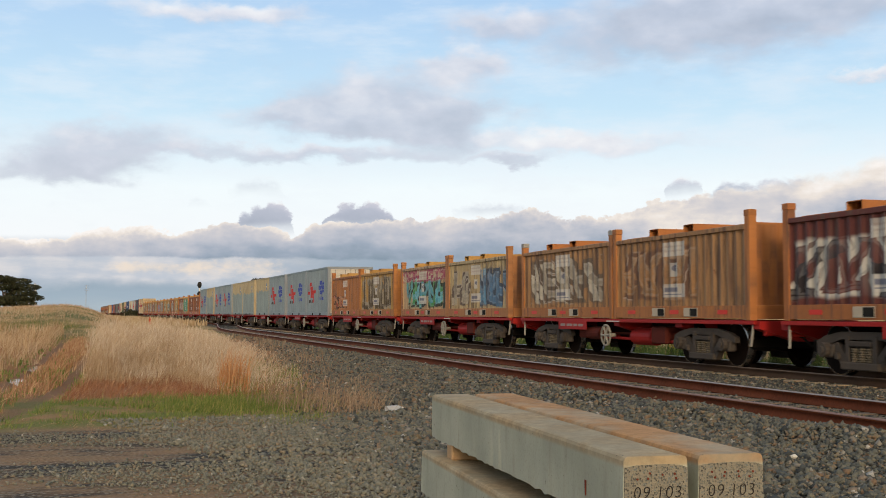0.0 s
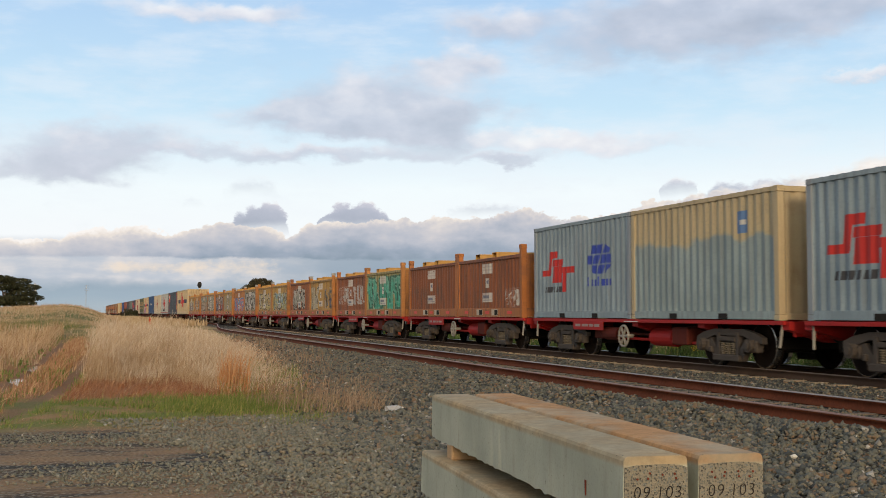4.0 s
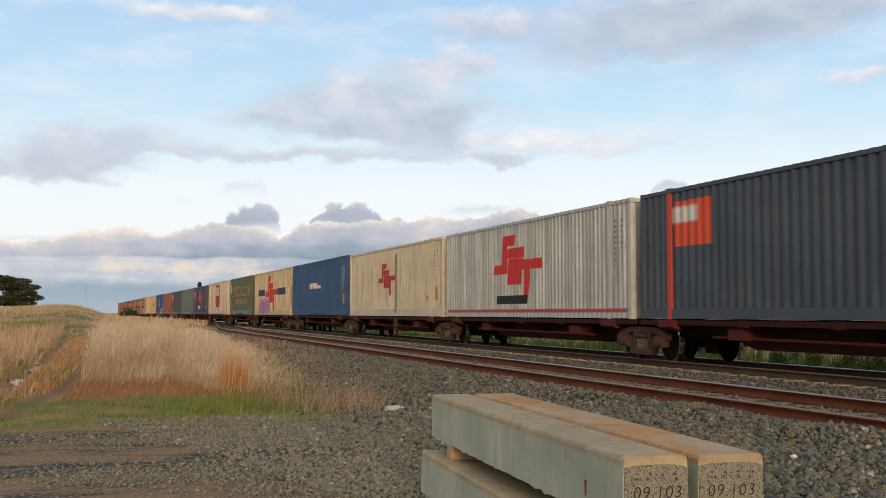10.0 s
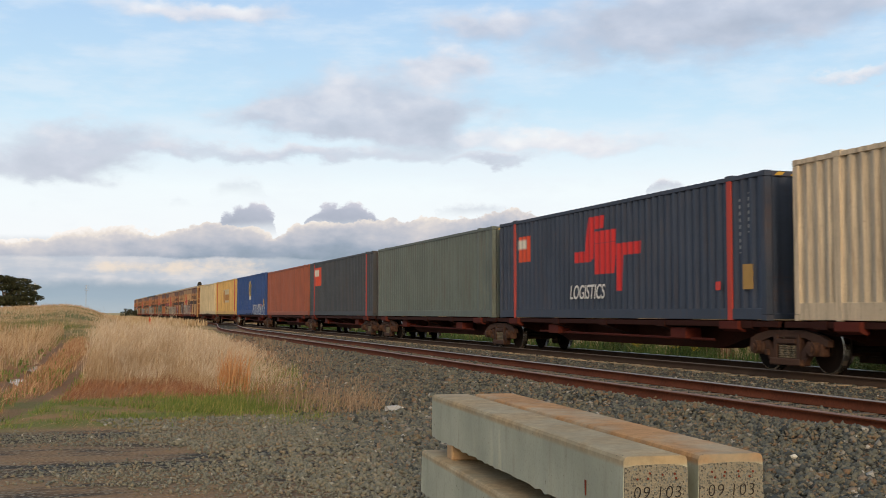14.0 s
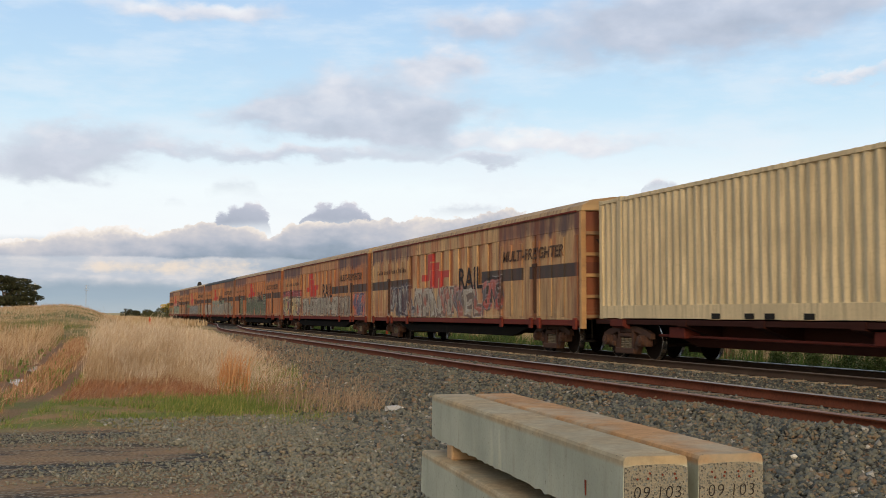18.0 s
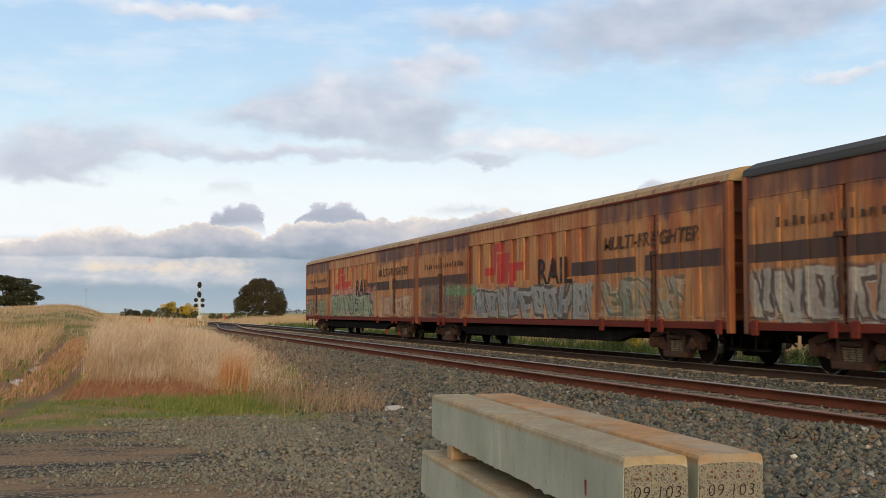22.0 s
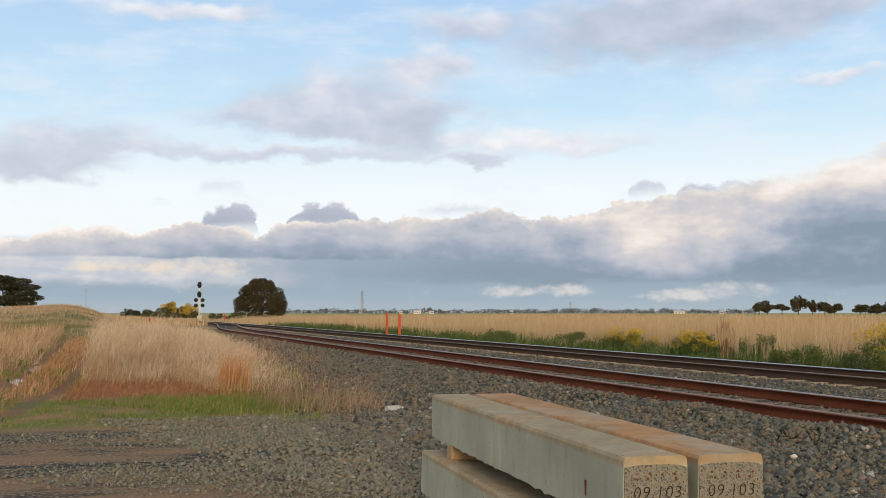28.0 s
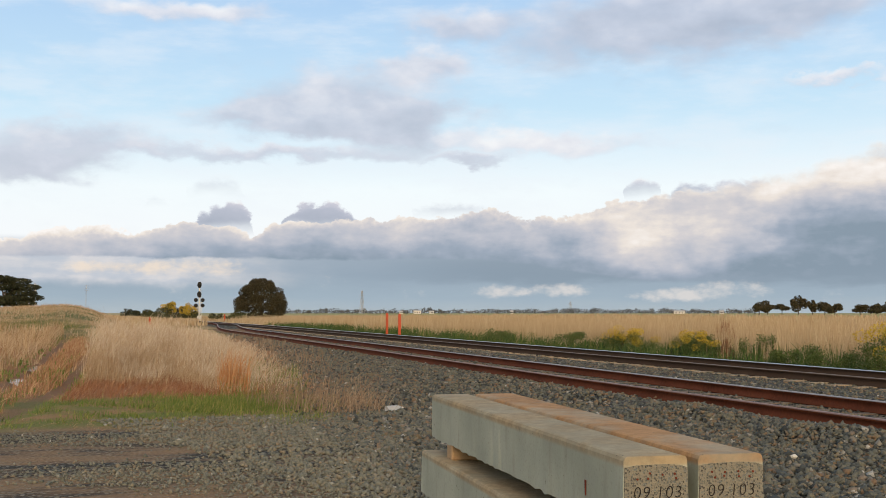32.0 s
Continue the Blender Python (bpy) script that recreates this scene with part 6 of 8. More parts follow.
# front, rear, base, spray paint (as for the bins, less the size), words, dark roof
VANS = [
    (459.1, 481.4, (0.53, 0.335, 0.155), [(-8.2, -4.4, 0.95, 2.25, ((0.20, 0.23, 0.25), (0.03, 0.03, 0.06), (0.28, 0.29, 0.28), (0.36, 0.27, 0.16)), (0.025, 0.025, 0.05), 81),
        (-4.4, 3.6, 0.95, 2.05, ((0.38, 0.36, 0.32), (0.30, 0.27, 0.22), (0.30, 0.07, 0.05), (0.09, 0.09, 0.12)), (0.10, 0.075, 0.07), 91), (3.4, 5.2, 1.2, 2.3, ((0.36, 0.05, 0.04), (0.06, 0.06, 0.08)), INK, 101)], "grey, navy and red", False),
    (482.0, 503.9, (0.50, 0.245, 0.095), [(8.2, 10.5, 0.95, 2.05, ((0.52, 0.12, 0.07), (0.46, 0.09, 0.06), (0.05, 0.06, 0.14)), (0.04, 0.05, 0.12), 82),
        (-4.6, 7.6, 0.95, 1.95, ((0.25, 0.24, 0.19), (0.19, 0.18, 0.15), (0.33, 0.30, 0.24)), (0.09, 0.075, 0.06), 92), (-10.8, -4.9, 1.75, 2.45, ((0.33, 0.035, 0.05), (0.26, 0.03, 0.05)), (0.2, 0.03, 0.05), 93),
        (-10.8, -4.9, 0.95, 2.1, ((0.46, 0.35, 0.16), (0.40, 0.32, 0.14), (0.34, 0.35, 0.24), (0.15, 0.06, 0.09)), (0.05, 0.055, 0.05), 103)], "grey, cream and maroon", False),
    (504.6, 526.7, (0.48, 0.20, 0.072), [(-4.6, 5.0, 0.95, 2.35, ((0.055, 0.105, 0.045), (0.07, 0.125, 0.055), (0.045, 0.085, 0.04)), (0.03, 0.035, 0.03), 84), (-8.4, -6.4, 0.95, 2.3, ((0.05, 0.095, 0.045), (0.06, 0.11, 0.05)), (0.03, 0.05, 0.03), 95)], "dark green", False),
    (527.4, 549.8, (0.48, 0.225, 0.080), [(-5.0, 10.6, 0.95, 2.05, ((0.26, 0.245, 0.19), (0.21, 0.20, 0.16), (0.30, 0.295, 0.25)), (0.085, 0.12, 0.115), 85), (-5.0, 5.2, 1.9, 2.25, ((0.15, 0.21, 0.17), (0.24, 0.25, 0.18)), (0.16, 0.2, 0.15), 105),
        (-10.8, -5.4, 0.95, 1.95, ((0.31, 0.31, 0.28), (0.36, 0.35, 0.31)), DUSK, 96)], "dull grey and silver", True),
    (550.3, 572.1, (0.48, 0.225, 0.080), [(-4.6, 4.6, 0.95, 1.9, ((0.13, 0.18, 0.21), (0.22, 0.26, 0.26), (0.18, 0.20, 0.20)), DUSK, 86), (5.2, 9.2, 1.0, 1.95, ((0.16, 0.22, 0.15), (0.25, 0.27, 0.20), (0.36, 0.22, 0.10)), (0.10, 0.11, 0.07), 97),
        (-10.4, -5.3, 0.92, 2.15, ((0.055, 0.05, 0.045), (0.09, 0.075, 0.06)), (0.20, 0.11, 0.06), 98), (-7.4, -4.2, 1.7, 2.05, ((0.12, 0.25, 0.08), (0.10, 0.26, 0.16)), (0.10, 0.2, 0.08), 108)], "blue-grey, green and black", False),
    (572.5, 594.2, (0.51, 0.265, 0.105), [(-4.4, 4.6, 0.95, 2.3, ((0.42, 0.17, 0.12), (0.36, 0.14, 0.10)), (0.30, 0.12, 0.10), 119), (-4.4, 4.4, 0.95, 2.0, ((0.19, 0.29, 0.15), (0.15, 0.24, 0.13), (0.27, 0.33, 0.19)), (0.03, 0.028, 0.06), 87),
        (-10.8, -5.6, 0.95, 1.85, ((0.19, 0.28, 0.14), (0.15, 0.23, 0.12), (0.30, 0.16, 0.10)), (0.04, 0.04, 0.05), 99), (5.4, 10.4, 0.95, 1.8, ((0.46, 0.35, 0.23), (0.36, 0.22, 0.12)), (0.26, 0.13, 0.07), 109)], "mint green and cream", False),
]


def vans():
    master = None
    dark_roof = plain("sooty_roof_steel", (0.045, 0.045, 0.045), 0.7, 0.0, 0.3, 2.0)
    for i, (a, b, base, scr, words, dark) in enumerate(VANS):
        mat = van_paint("sprayed_van_side", base, scr, i * 1.3)
        # side paint again, redder and darkened for the shade of the recesses
        deep = van_paint("shaded_rusty_van_recess", (base[0] * 0.78, base[1] * 0.58, base[2] * 0.50), scr, i * 1.3 + 0.4)
        if master is None:
            ob = master = van(mat)
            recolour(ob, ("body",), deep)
        else:
            ob = copy_thing(master, pose(0, 0, 0))
            recolour(ob, ("panel", "lower_panel", "cant_rail", "door", "rib"), mat)
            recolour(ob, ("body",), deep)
        if i > 0:
            recolour(ob, ("corner_post", "end_rib"), M_VAN_END)
        else:
            recolour(ob, ("corner_post", "end_rib"), side_paint("cream_van_end", (0.46, 0.27, 0.115), 0.7))
        if dark:
            recolour(ob, ("roof", "gutter"), dark_roof)
        ob["label"] = f"rust-streaked cream louvre van with {words} spray paint"
        put(ob, (a + b) / 2, 0.0)


grey_boxes(bins_and_wagons())
long_boxes()
vans()

# ---- stacked concrete bearers ----
def bearer_material(name, warm):
    k = Nodes(name)
    p = k.coord()
    x, y, z = k.xyz(p)
    r = k.n.new("ShaderNodeObjectInfo").outputs["Random"]
    p2 = k.moved(p, k.vec(k.mul(r, 9.0), k.mul(r, 5.0), 0.0))
    big, fine = k.noise(p2, 2.2, 5.0), k.noise(p2, 60.0, 3.0)
    drip = k.noise(k.vec(k.mul(k.add(y, k.mul(r, 7.0)), 6.0), k.mul(z, 0.8), x), 1.4, 4.0, 0.6)
    col = k.mix(k.step(big, 0.32, 0.68), (0.30, 0.325, 0.27), (0.40, 0.425, 0.355))
    col = k.mix(k.mul(k.step(fine, 0.5, 0.8), 0.35), col, (0.20, 0.19, 0.165))
    col = k.mix(k.mul(k.step(drip, 0.54, 0.72), 0.38), col, (0.19, 0.175, 0.14))
    # warm top: rusty dust, and the low sun's tint painted in with it
    dust_and_sun = k.mul(k.step(z, 0.205, 0.226), k.add(0.62 if warm < 0.5 else 0.5, k.mul(k.step(k.noise(p2, 3.0, 6.0), 0.35, 0.65), warm)))
    grit = k.noise(p2, 22.0, 5.0, 0.7)
    sand = (0.375, 0.285, 0.17) if warm < 0.5 else (0.40, 0.225, 0.10)
    sand = k.mix(k.step(k.add(k.mul(grit, 0.6), k.mul(big, 0.4)), 0.38, 0.62), tuple(c * 0.72 for c in sand), tuple(c * 1.12 for c in sand))
    col = k.mix(dust_and_sun, col, sand)
    pits = k.step(k.noise(k.moved(p2, (4.0, 2.0, 7.0)), 34.0, 4.0, 0.6), 0.66, 0.72)
    col = k.mix(k.mul(pits, 0.6), col, (0.10, 0.085, 0.065))
    k.bump(k.add(fine, k.mul(big, 2.0)), 0.35, 0.004)
    return k.done(col, 0.88, 0.0, 0.3)


def aggregate_material():
    k = Nodes("exposed_aggregate")
    p = k.coord()
    cell = k.xyz(k.voronoi(p, 150.0, out="Color"))[0]
    dist = k.voronoi(p, 150.0)
    col = k.ramp(cell, [(0.0, (0.06, 0.06, 0.055)), (0.3, (0.13, 0.135, 0.125)), (0.5, (0.22, 0.205, 0.16)), (0.8, (0.25, 0.235, 0.185)), (1.0, (0.15, 0.17, 0.17))])
    col = k.mix(k.step(dist, 0.45, 0.7), col, (0.24, 0.22, 0.17))
    k.bump(dist, 0.6, 0.004)
    return k.done(col, 0.9, 0.0, 0.3)


M_BEARER, M_BEARER_WARM = bearer_material("sun_tinted_dusty_concrete", 0.35), bearer_material("sun_tinted_rust_dusted_concrete", 0.65)
M_AGGREGATE = aggregate_material()
M_WIRE = plain("rusty_wire_end", (0.16, 0.035, 0.02), 0.8, 0.2, 0.3)
M_MARKER = plain("black_marker_pen", (0.012, 0.011, 0.012), 0.6, 0.0, 0.2)
M_PACKER = plain("raw_brown_timber", (0.40, 0.27, 0.155), 0.8, 0.0, 0.35, 6.0)


def bearer(mat, width, length, words, red_run=False):
    """One pre-cast bearer: chamfered top, ragged lower edge where the mix ran under the mould, marked end."""
    b = empty("concrete_bearer")
    w, h, n = width / 2, 0.25, 64
    prof_top = [(-w, 0.234), (-w + 0.006, 0.246), (-w + 0.018, 0.25), (w - 0.018, 0.25), (w - 0.006, 0.246), (w, 0.234)]
    v = []
    rnd = random.Random(int(width * 1e4) + len(words) + int(length * 100))
    ys = [length * i / n for i in range(n + 1)]
    for i, y in enumerate(ys):
        ends = 0 < i < n
        lo = -abs(rnd.gauss(0, 0.004)) - (0.010 if rnd.random() < 0.12 else 0.0) if ends else 0.0
        lo2 = -abs(rnd.gauss(0, 0.004)) if ends else 0.0
        v += [(-w - 0.004 + rnd.gauss(0, 0.0015), y, lo)] + [(a, y, c) for a, c in prof_top] + [(w + 0.004, y, lo2)]
    m = 8
    q = [(i * m + j, i * m + (j + 1) % m, (i + 1) * m + (j + 1) % m, (i + 1) * m + j) for i in range(n) for j in range(m)]
    bm = bmesh.new()
    vs = [bm.verts.new(c) for c in v]
    for f in q:
        bm.faces.new([vs[i] for i in f])
    bm.faces.new([vs[i] for i in range(m)])
    bm.faces.new([vs[n * m + i] for i in range(m)][::-1])
    part("body", bm, mat, b)
    bm = bmesh.new()
    prism(bm, [(-w + 0.001, 0.006), (w - 0.001, 0.006), (w - 0.001, 0.208), (w - 0.030, 0.217), (w - 0.09, 0.221), (-w + 0.050, 0.219), (-w + 0.001, 0.213)], "y", -0.005, 0.002)
    face = part("end_face", bm, M_AGGREGATE, b, "rough end with exposed aggregate")
    for x in (-0.07, -0.025, 0.03, 0.075):
        for z in (0.172, 0.188, 0.09):
            if rnd.random() < 0.8:
                bm = bmesh.new()
                xx, zz = x + rnd.uniform(-0.008, 0.008), z + rnd.uniform(-0.004, 0.004)
                rod(bm, (xx, -0.008, zz), (xx, -0.004, zz), 0.0042, 6)
                part("wire_end", bm, M_WIRE, face)
    if words:
        cu = bpy.data.curves.new("marking", "FONT")
        cu.body, cu.size, cu.extrude, cu.shear, cu.offset, cu.space_character = words, 0.061, 0.0008, 0.12, -0.0010, 1.12
        tmp = bpy.data.objects.new("marking", cu)
        scene.collection.objects.link(tmp)
        me = bpy.data.meshes.new_from_object(tmp.evaluated_get(bpy.context.evaluated_depsgraph_get()))
        bpy.data.objects.remove(tmp)
        me.transform(Matrix(((1, 0, 0, -w + 0.03), (0, 0, -1, -0.0062), (0, 1, 0, 0.104), (0, 0, 0, 1))))
        me.materials.clear()
        me.materials.append(M_MARKER)
        part("marking", me, None, face, "hand-written black number")
    if red_run:
        bm = bmesh.new()
        prism(bm, [(0.37, 0.118), (0.385, 0.118), (0.379, 0.06), (0.374, 0.06)], "x", -w - 0.0065, -w - 0.0035)
        part("paint_run", bm, M_WIRE, b, "dark red run of paint")
    return tagged(b, "grey pre-cast concrete bearer with a marked end, stacked", "concrete bearer", "stacked concrete bearers")


TURN = -4.94
LAY = pose(1.945, 3.63, 0.0, 0, 0, TURN)


def stack():
    for x, z, mat, words, run_ in ((0.0, 0.57, M_BEARER, "09.103", True), (0.285, 0.57, M_BEARER_WARM, "09.103", False),
                                   (-0.045, 0.23, M_BEARER, "", False), (0.245, 0.23, M_BEARER, "", False), (0.535, 0.23, M_BEARER, "", False)):
        b = bearer(mat, 0.238 if x == 0.0 else 0.248, 3.13 + (0.06 if z < 0.5 else 0.0), words, run_)
        b.matrix_basis = LAY @ pose(x, -0.03 if z < 0.5 else 0.0, z, 0, 0, random.uniform(-0.12, 0.12))
    for y, z, h, x0, x1 in ((2.70, 0.48, 0.09, -0.11, 0.44), (0.55, 0.48, 0.09, -0.08, 0.42), (2.60, 0.0, 0.232, -0.20, 0.72), (0.45, 0.0, 0.232, -0.18, 0.70)):
        bm = bmesh.new()
        box(bm, x0, x1, y - 0.06, y + 0.06, 0, h, 0.006)
        p = part("timber_packer", bm, M_PACKER)
        p.matrix_basis = LAY @ pose(0, 0, z)
        tagged(p, "raw brown timber packer between concrete bearers", "timber packer", "timber packers of the stack")


stack()


# ---- loose stones ----
def stone_material(name="ballast_stone", lift=1.0):
    k = Nodes(name)
    isl = k.n.new("ShaderNodeNewGeometry").outputs["Random Per Island"]
    p = k.coord()
    col = k.ramp(isl, [(0.0, (0.027, 0.030, 0.028)), (0.22, (0.078, 0.086, 0.080)), (0.50, (0.134, 0.138, 0.114)), (0.74, (0.175, 0.158, 0.110)), (0.90, (0.19, 0.120, 0.070)), (0.985, (0.24, 0.23, 0.20)), (1.0, (0.44, 0.43, 0.40))])
    if lift != 1.0:
        col = k.mix(0.35, col, (0.225 * lift, 0.220 * lift, 0.168 * lift))
    col = k.mix(k.mul(k.step(k.noise(p, 90.0, 4.0), 0.4, 0.75), 0.4), col, (0.055, 0.052, 0.045))
    return k.done(col, 0.85, 0.0, 0.35)


OCT = np.array([(1, 0, 0), (-1, 0, 0), (0, 1, 0), (0, -1, 0), (0, 0, 1), (0, 0, -1)], dtype=float)
OCT_F = np.array([(0, 2, 4), (2, 1, 4), (1, 3, 4), (3, 0, 4), (2, 0, 5), (1, 2, 5), (3, 1, 5), (0, 3, 5)])


def scatter_stones(rng, n, area, r0, r1, keep=None, sink=0.35):
    """Angular stones over a rectangle of the ground."""
    x = rng.uniform(area[0], area[1], n)
    y = rng.uniform(area[2], area[3], n)
    if keep is not None:
        ok = keep(x, y)
        x, y = x[ok], y[ok]
    n = len(x)
    r = rng.uniform(r0, r1, n) * rng.uniform(0.7, 1.15, n)
    v = OCT[None] * (1 + rng.normal(0, 0.16, (n, 6, 1))) + rng.normal(0, 0.22, (n, 6, 3))
    v = v * np.stack([np.ones(n), rng.uniform(0.6, 1.0, n), rng.uniform(0.5, 0.85, n)], 1)[:, None, :]
    a, b = rng.uniform(0, 2 * np.pi, n), rng.normal(0, 0.5, n)
    ca, sa_, cb, sb = np.cos(a), np.sin(a), np.cos(b), np.sin(b)
    vx, vy, vz = v[..., 0], v[..., 1], v[..., 2]
    vy, vz = vy * cb[:, None] - vz * sb[:, None], vy * sb[:, None] + vz * cb[:, None]
    vx, vy = vx * ca[:, None] - vy * sa_[:, None], vx * sa_[:, None] + vy * ca[:, None]
    v = np.stack([vx, vy, vz], -1) * r[:, None, None]
    v += np.stack([x, y, height(x, y) + r * sink], 1)[:, None, :]
    f = OCT_F[None] + 6 * np.arange(n)[:, None, None]
    return v.reshape(-1, 3), f.reshape(-1, 3)


def join(parts):
    vs, fs, n = [], [], 0
    for v, f in parts:
        vs.append(v)
        fs.append(f + n)
        n += len(v)
    return np.concatenate(vs), np.concatenate(fs)


def off_stack(x, y):
    u = x - 1.95 - (y - 3.63) * 0.0865
    return ~((u > -0.22) & (u < 0.85) & (y > 3.4) & (y < 6.9))


def edge_of_grass(y):
    return 1.05 * np.sqrt(np.maximum(np.asarray(y) - 10.5, 0.01)) + 1.1


def loose_stone():
    rng = np.random.default_rng(3)
    mat = stone_material()
    grass_free = lambda x, y: (off_stack(x, y)) & ((x > edge_of_grass(y) - 0.3 + rng.normal(0, 0.5, len(x))) | (y < 13.4 + rng.normal(0, 0.4, len(x))))
    bed = [scatter_stones(rng, 26000, (2.6, 8.3, 6.2, 14.0), 0.018, 0.034, grass_free),
           scatter_stones(rng, 6000, (3.2, 7.8, 6.2, 14.0), 0.036, 0.052, grass_free),
           scatter_stones(rng, 17000, (2.6, 8.3, 14.0, 34.0), 0.026, 0.048, grass_free),
           scatter_stones(rng, 5000, (5.0, 8.3, 34.0, 66.0), 0.04, 0.07, grass_free)]
    ob = part("ballast_stones", np_mesh("ballast_stones", *join(bed), mat))
    tagged(ob, "loose grey and brown angular ballast stones", "ballast", kind="stuff")
    clear = lambda x, y: (np.abs(np.abs(x - SIDING_X - 0.012 * (y - 12.0)) - 0.80) > 0.10) & (np.abs(np.abs(x - TRACK_X) - 0.7525) > 0.10)
    track = [scatter_stones(rng, 12000, (8.1, 16.6, 8.0, 26.0), 0.022, 0.042, clear, 0.15),
             scatter_stones(rng, 13000, (8.1, 16.6, 26.0, 70.0), 0.026, 0.050, clear, 0.15)]
    ob = part("track_ballast", np_mesh("track_ballast", *join(track), mat))
    tagged(ob, "grey ballast stones between and beside the rails", "ballast", kind="stuff")
    yard = [scatter_stones(rng, 30000, (-2.2, 3.2, 6.6, 14.8), 0.010, 0.024, lambda x, y: off_stack(x, y) & (np.sin(y * 2.1 + 0.5 * x) + 0.6 * np.sin(x * 1.3 + y * 0.7) + rng.normal(0, 0.5, len(x)) > 0.95 - 0.75 * x)),
            scatter_stones(rng, 9000, (0.2, 4.6, 6.6, 14.8), 0.020, 0.034, lambda x, y: off_stack(x, y) & (x > 0.4 + 0.25 * (14 - y)))]
    ob = part("yard_gravel", np_mesh("yard_gravel", *join(yard), stone_material("dusty_yard_gravel", 1.35)))
    tagged(ob, "small dusty gravel pressed into the yard", "gravel", kind="stuff")


loose_stone()

# a few pale things among the stones
def bottle():
    b = empty("plastic_bottle", pose(4.08, 14.95, 0.04, 0, 90, 20))
    bm = bmesh.new()
    rod(bm, (0, 0, -0.10), (0, 0, 0.10), 0.04, 12)
    rod(bm, (0, 0, 0.10), (0, 0, 0.15), 0.04, 12, 0.014)
    k = Nodes("crushed_clear_plastic")
    k.bsdf.inputs["Transmission Weight"].default_value = 0.5
    part("bottle_body", bm, k.done((0.75, 0.76, 0.76), 0.25), b)
    bm = bmesh.new()
    rod(bm, (0, 0, 0.15), (0, 0, 0.175), 0.016, 10)
    part("bottle_cap", bm, M_WHITE, b)
    tagged(b, "crushed clear plastic bottle lying on the gravel", "litter")


bottle()
for at, r in (((6.18, 8.94), 0.034), ((6.05, 14.1), 0.045), ((4.3, 14.4), 0.03)):
    bm = bmesh.new()
    bmesh.ops.create_icosphere(bm, subdivisions=2, radius=r)
    for q in bm.verts:
        q.co *= 1 + 0.25 * noise.noise(q.co * 40)
        q.co.z *= 0.7
    st = part("white_stone", bm, M_WHITE)
    st.location = (*at, float(height(*at)) + r * 0.62)
    tagged(st, "chalk-white stone lying among grey ballast", "stone", "white stones in the ballast")

# ---- grass ----
def blade_material(name, stops, rough=0.75):
    k = Nodes(name)
    isl = k.n.new("ShaderNodeNewGeometry").outputs["Random Per Island"]
    p = k.coord()
    col = k.ramp(isl, stops)
    col = k.mix(k.mul(k.step(k.noise(p, 0.9, 4.0), 0.38, 0.66), 0.4), col, stops[0][1])
    return k.done(col, rough, 0.0, 0.2)


STRAW = blade_material("dry_straw_blade", [(0.0, (0.24, 0.145, 0.075)), (0.35, (0.40, 0.285, 0.17)), (0.7, (0.49, 0.365, 0.235)), (1.0, (0.58, 0.47, 0.34))])
RUSTY = blade_material("rusty_dry_blade", [(0.0, (0.25, 0.12, 0.06)), (0.4, (0.36, 0.205, 0.11)), (0.8, (0.44, 0.285, 0.16)), (1.0, (0.50, 0.37, 0.22))])
GREEN = blade_material("fresh_green_blade", [(0.0, (0.075, 0.115, 0.022)), (0.5, (0.14, 0.185, 0.04)), (0.85, (0.21, 0.225, 0.06)), (1.0, (0.36, 0.28, 0.11))])
FIELD = blade_material("field_straw_blade", [(0.0, (0.33, 0.235, 0.135)), (0.4, (0.42, 0.315, 0.195)), (0.8, (0.50, 0.39, 0.255)), (1.0, (0.56, 0.46, 0.32))])


SEED = blade_material("pale_seed_head", [(0.0, (0.40, 0.30, 0.205)), (0.5, (0.52, 0.42, 0.31)), (1.0, (0.62, 0.54, 0.43))])
LITTER = blade_material("rust_red_litter_blade", [(0.0, (0.17, 0.065, 0.030)), (0.4, (0.27, 0.115, 0.055)), (0.8, (0.36, 0.19, 0.095)), (1.0, (0.46, 0.32, 0.19))])
ORANGE_STALK = blade_material("orange_stalk_blade", [(0.0, (0.34, 0.145, 0.055)), (0.5, (0.48, 0.235, 0.10)), (1.0, (0.58, 0.36, 0.19))])
OLIVE = blade_material("olive_bank_blade", [(0.0, (0.10, 0.115, 0.035)), (0.5, (0.17, 0.165, 0.055)), (1.0, (0.30, 0.24, 0.10))])
TWIGGY = blade_material("twiggy_dry_blade", [(0.0, (0.16, 0.105, 0.070)), (0.5, (0.27, 0.185, 0.12)), (1.0, (0.42, 0.32, 0.22))])
VERGE = blade_material("deep_green_blade", [(0.0, (0.028, 0.062, 0.014)), (0.5, (0.058, 0.100, 0.024)), (0.85, (0.10, 0.135, 0.036)), (1.0, (0.25, 0.21, 0.09))])


def blades(rng, x, y, h, w, lean=0.25, up=None):
    """Three-sided tapering blades: two bends each, swept by the wind."""
    n = len(x)
    z = height(x, y) - 0.02 if up is None else up
    a = rng.uniform(0, 2 * np.pi, n)
    side = np.stack([np.cos(a), np.sin(a), np.zeros(n)], 1) * (w / 2)[:, None]
    b = rng.normal(0.6, 1.1, n)
    bend = np.stack([np.cos(b), np.sin(b), np.zeros(n)], 1) * (h * np.abs(rng.normal(0, lean, n)))[:, None]
    base = np.stack([x, y, z], 1)
    rise = np.stack([np.zeros(n), np.zeros(n), h], 1)
    mid, tip = base + rise * 0.55 + bend * 0.35, base + rise + bend
    v = np.stack([base - side, base + side, mid - side * 0.8, mid + side * 0.8, tip], 1)
    f = np.array([(0, 1, 3), (0, 3, 2), (2, 3, 4)])[None] + 5 * np.arange(n)[:, None, None]
    return v.reshape(-1, 3), f.reshape(-1, 3)


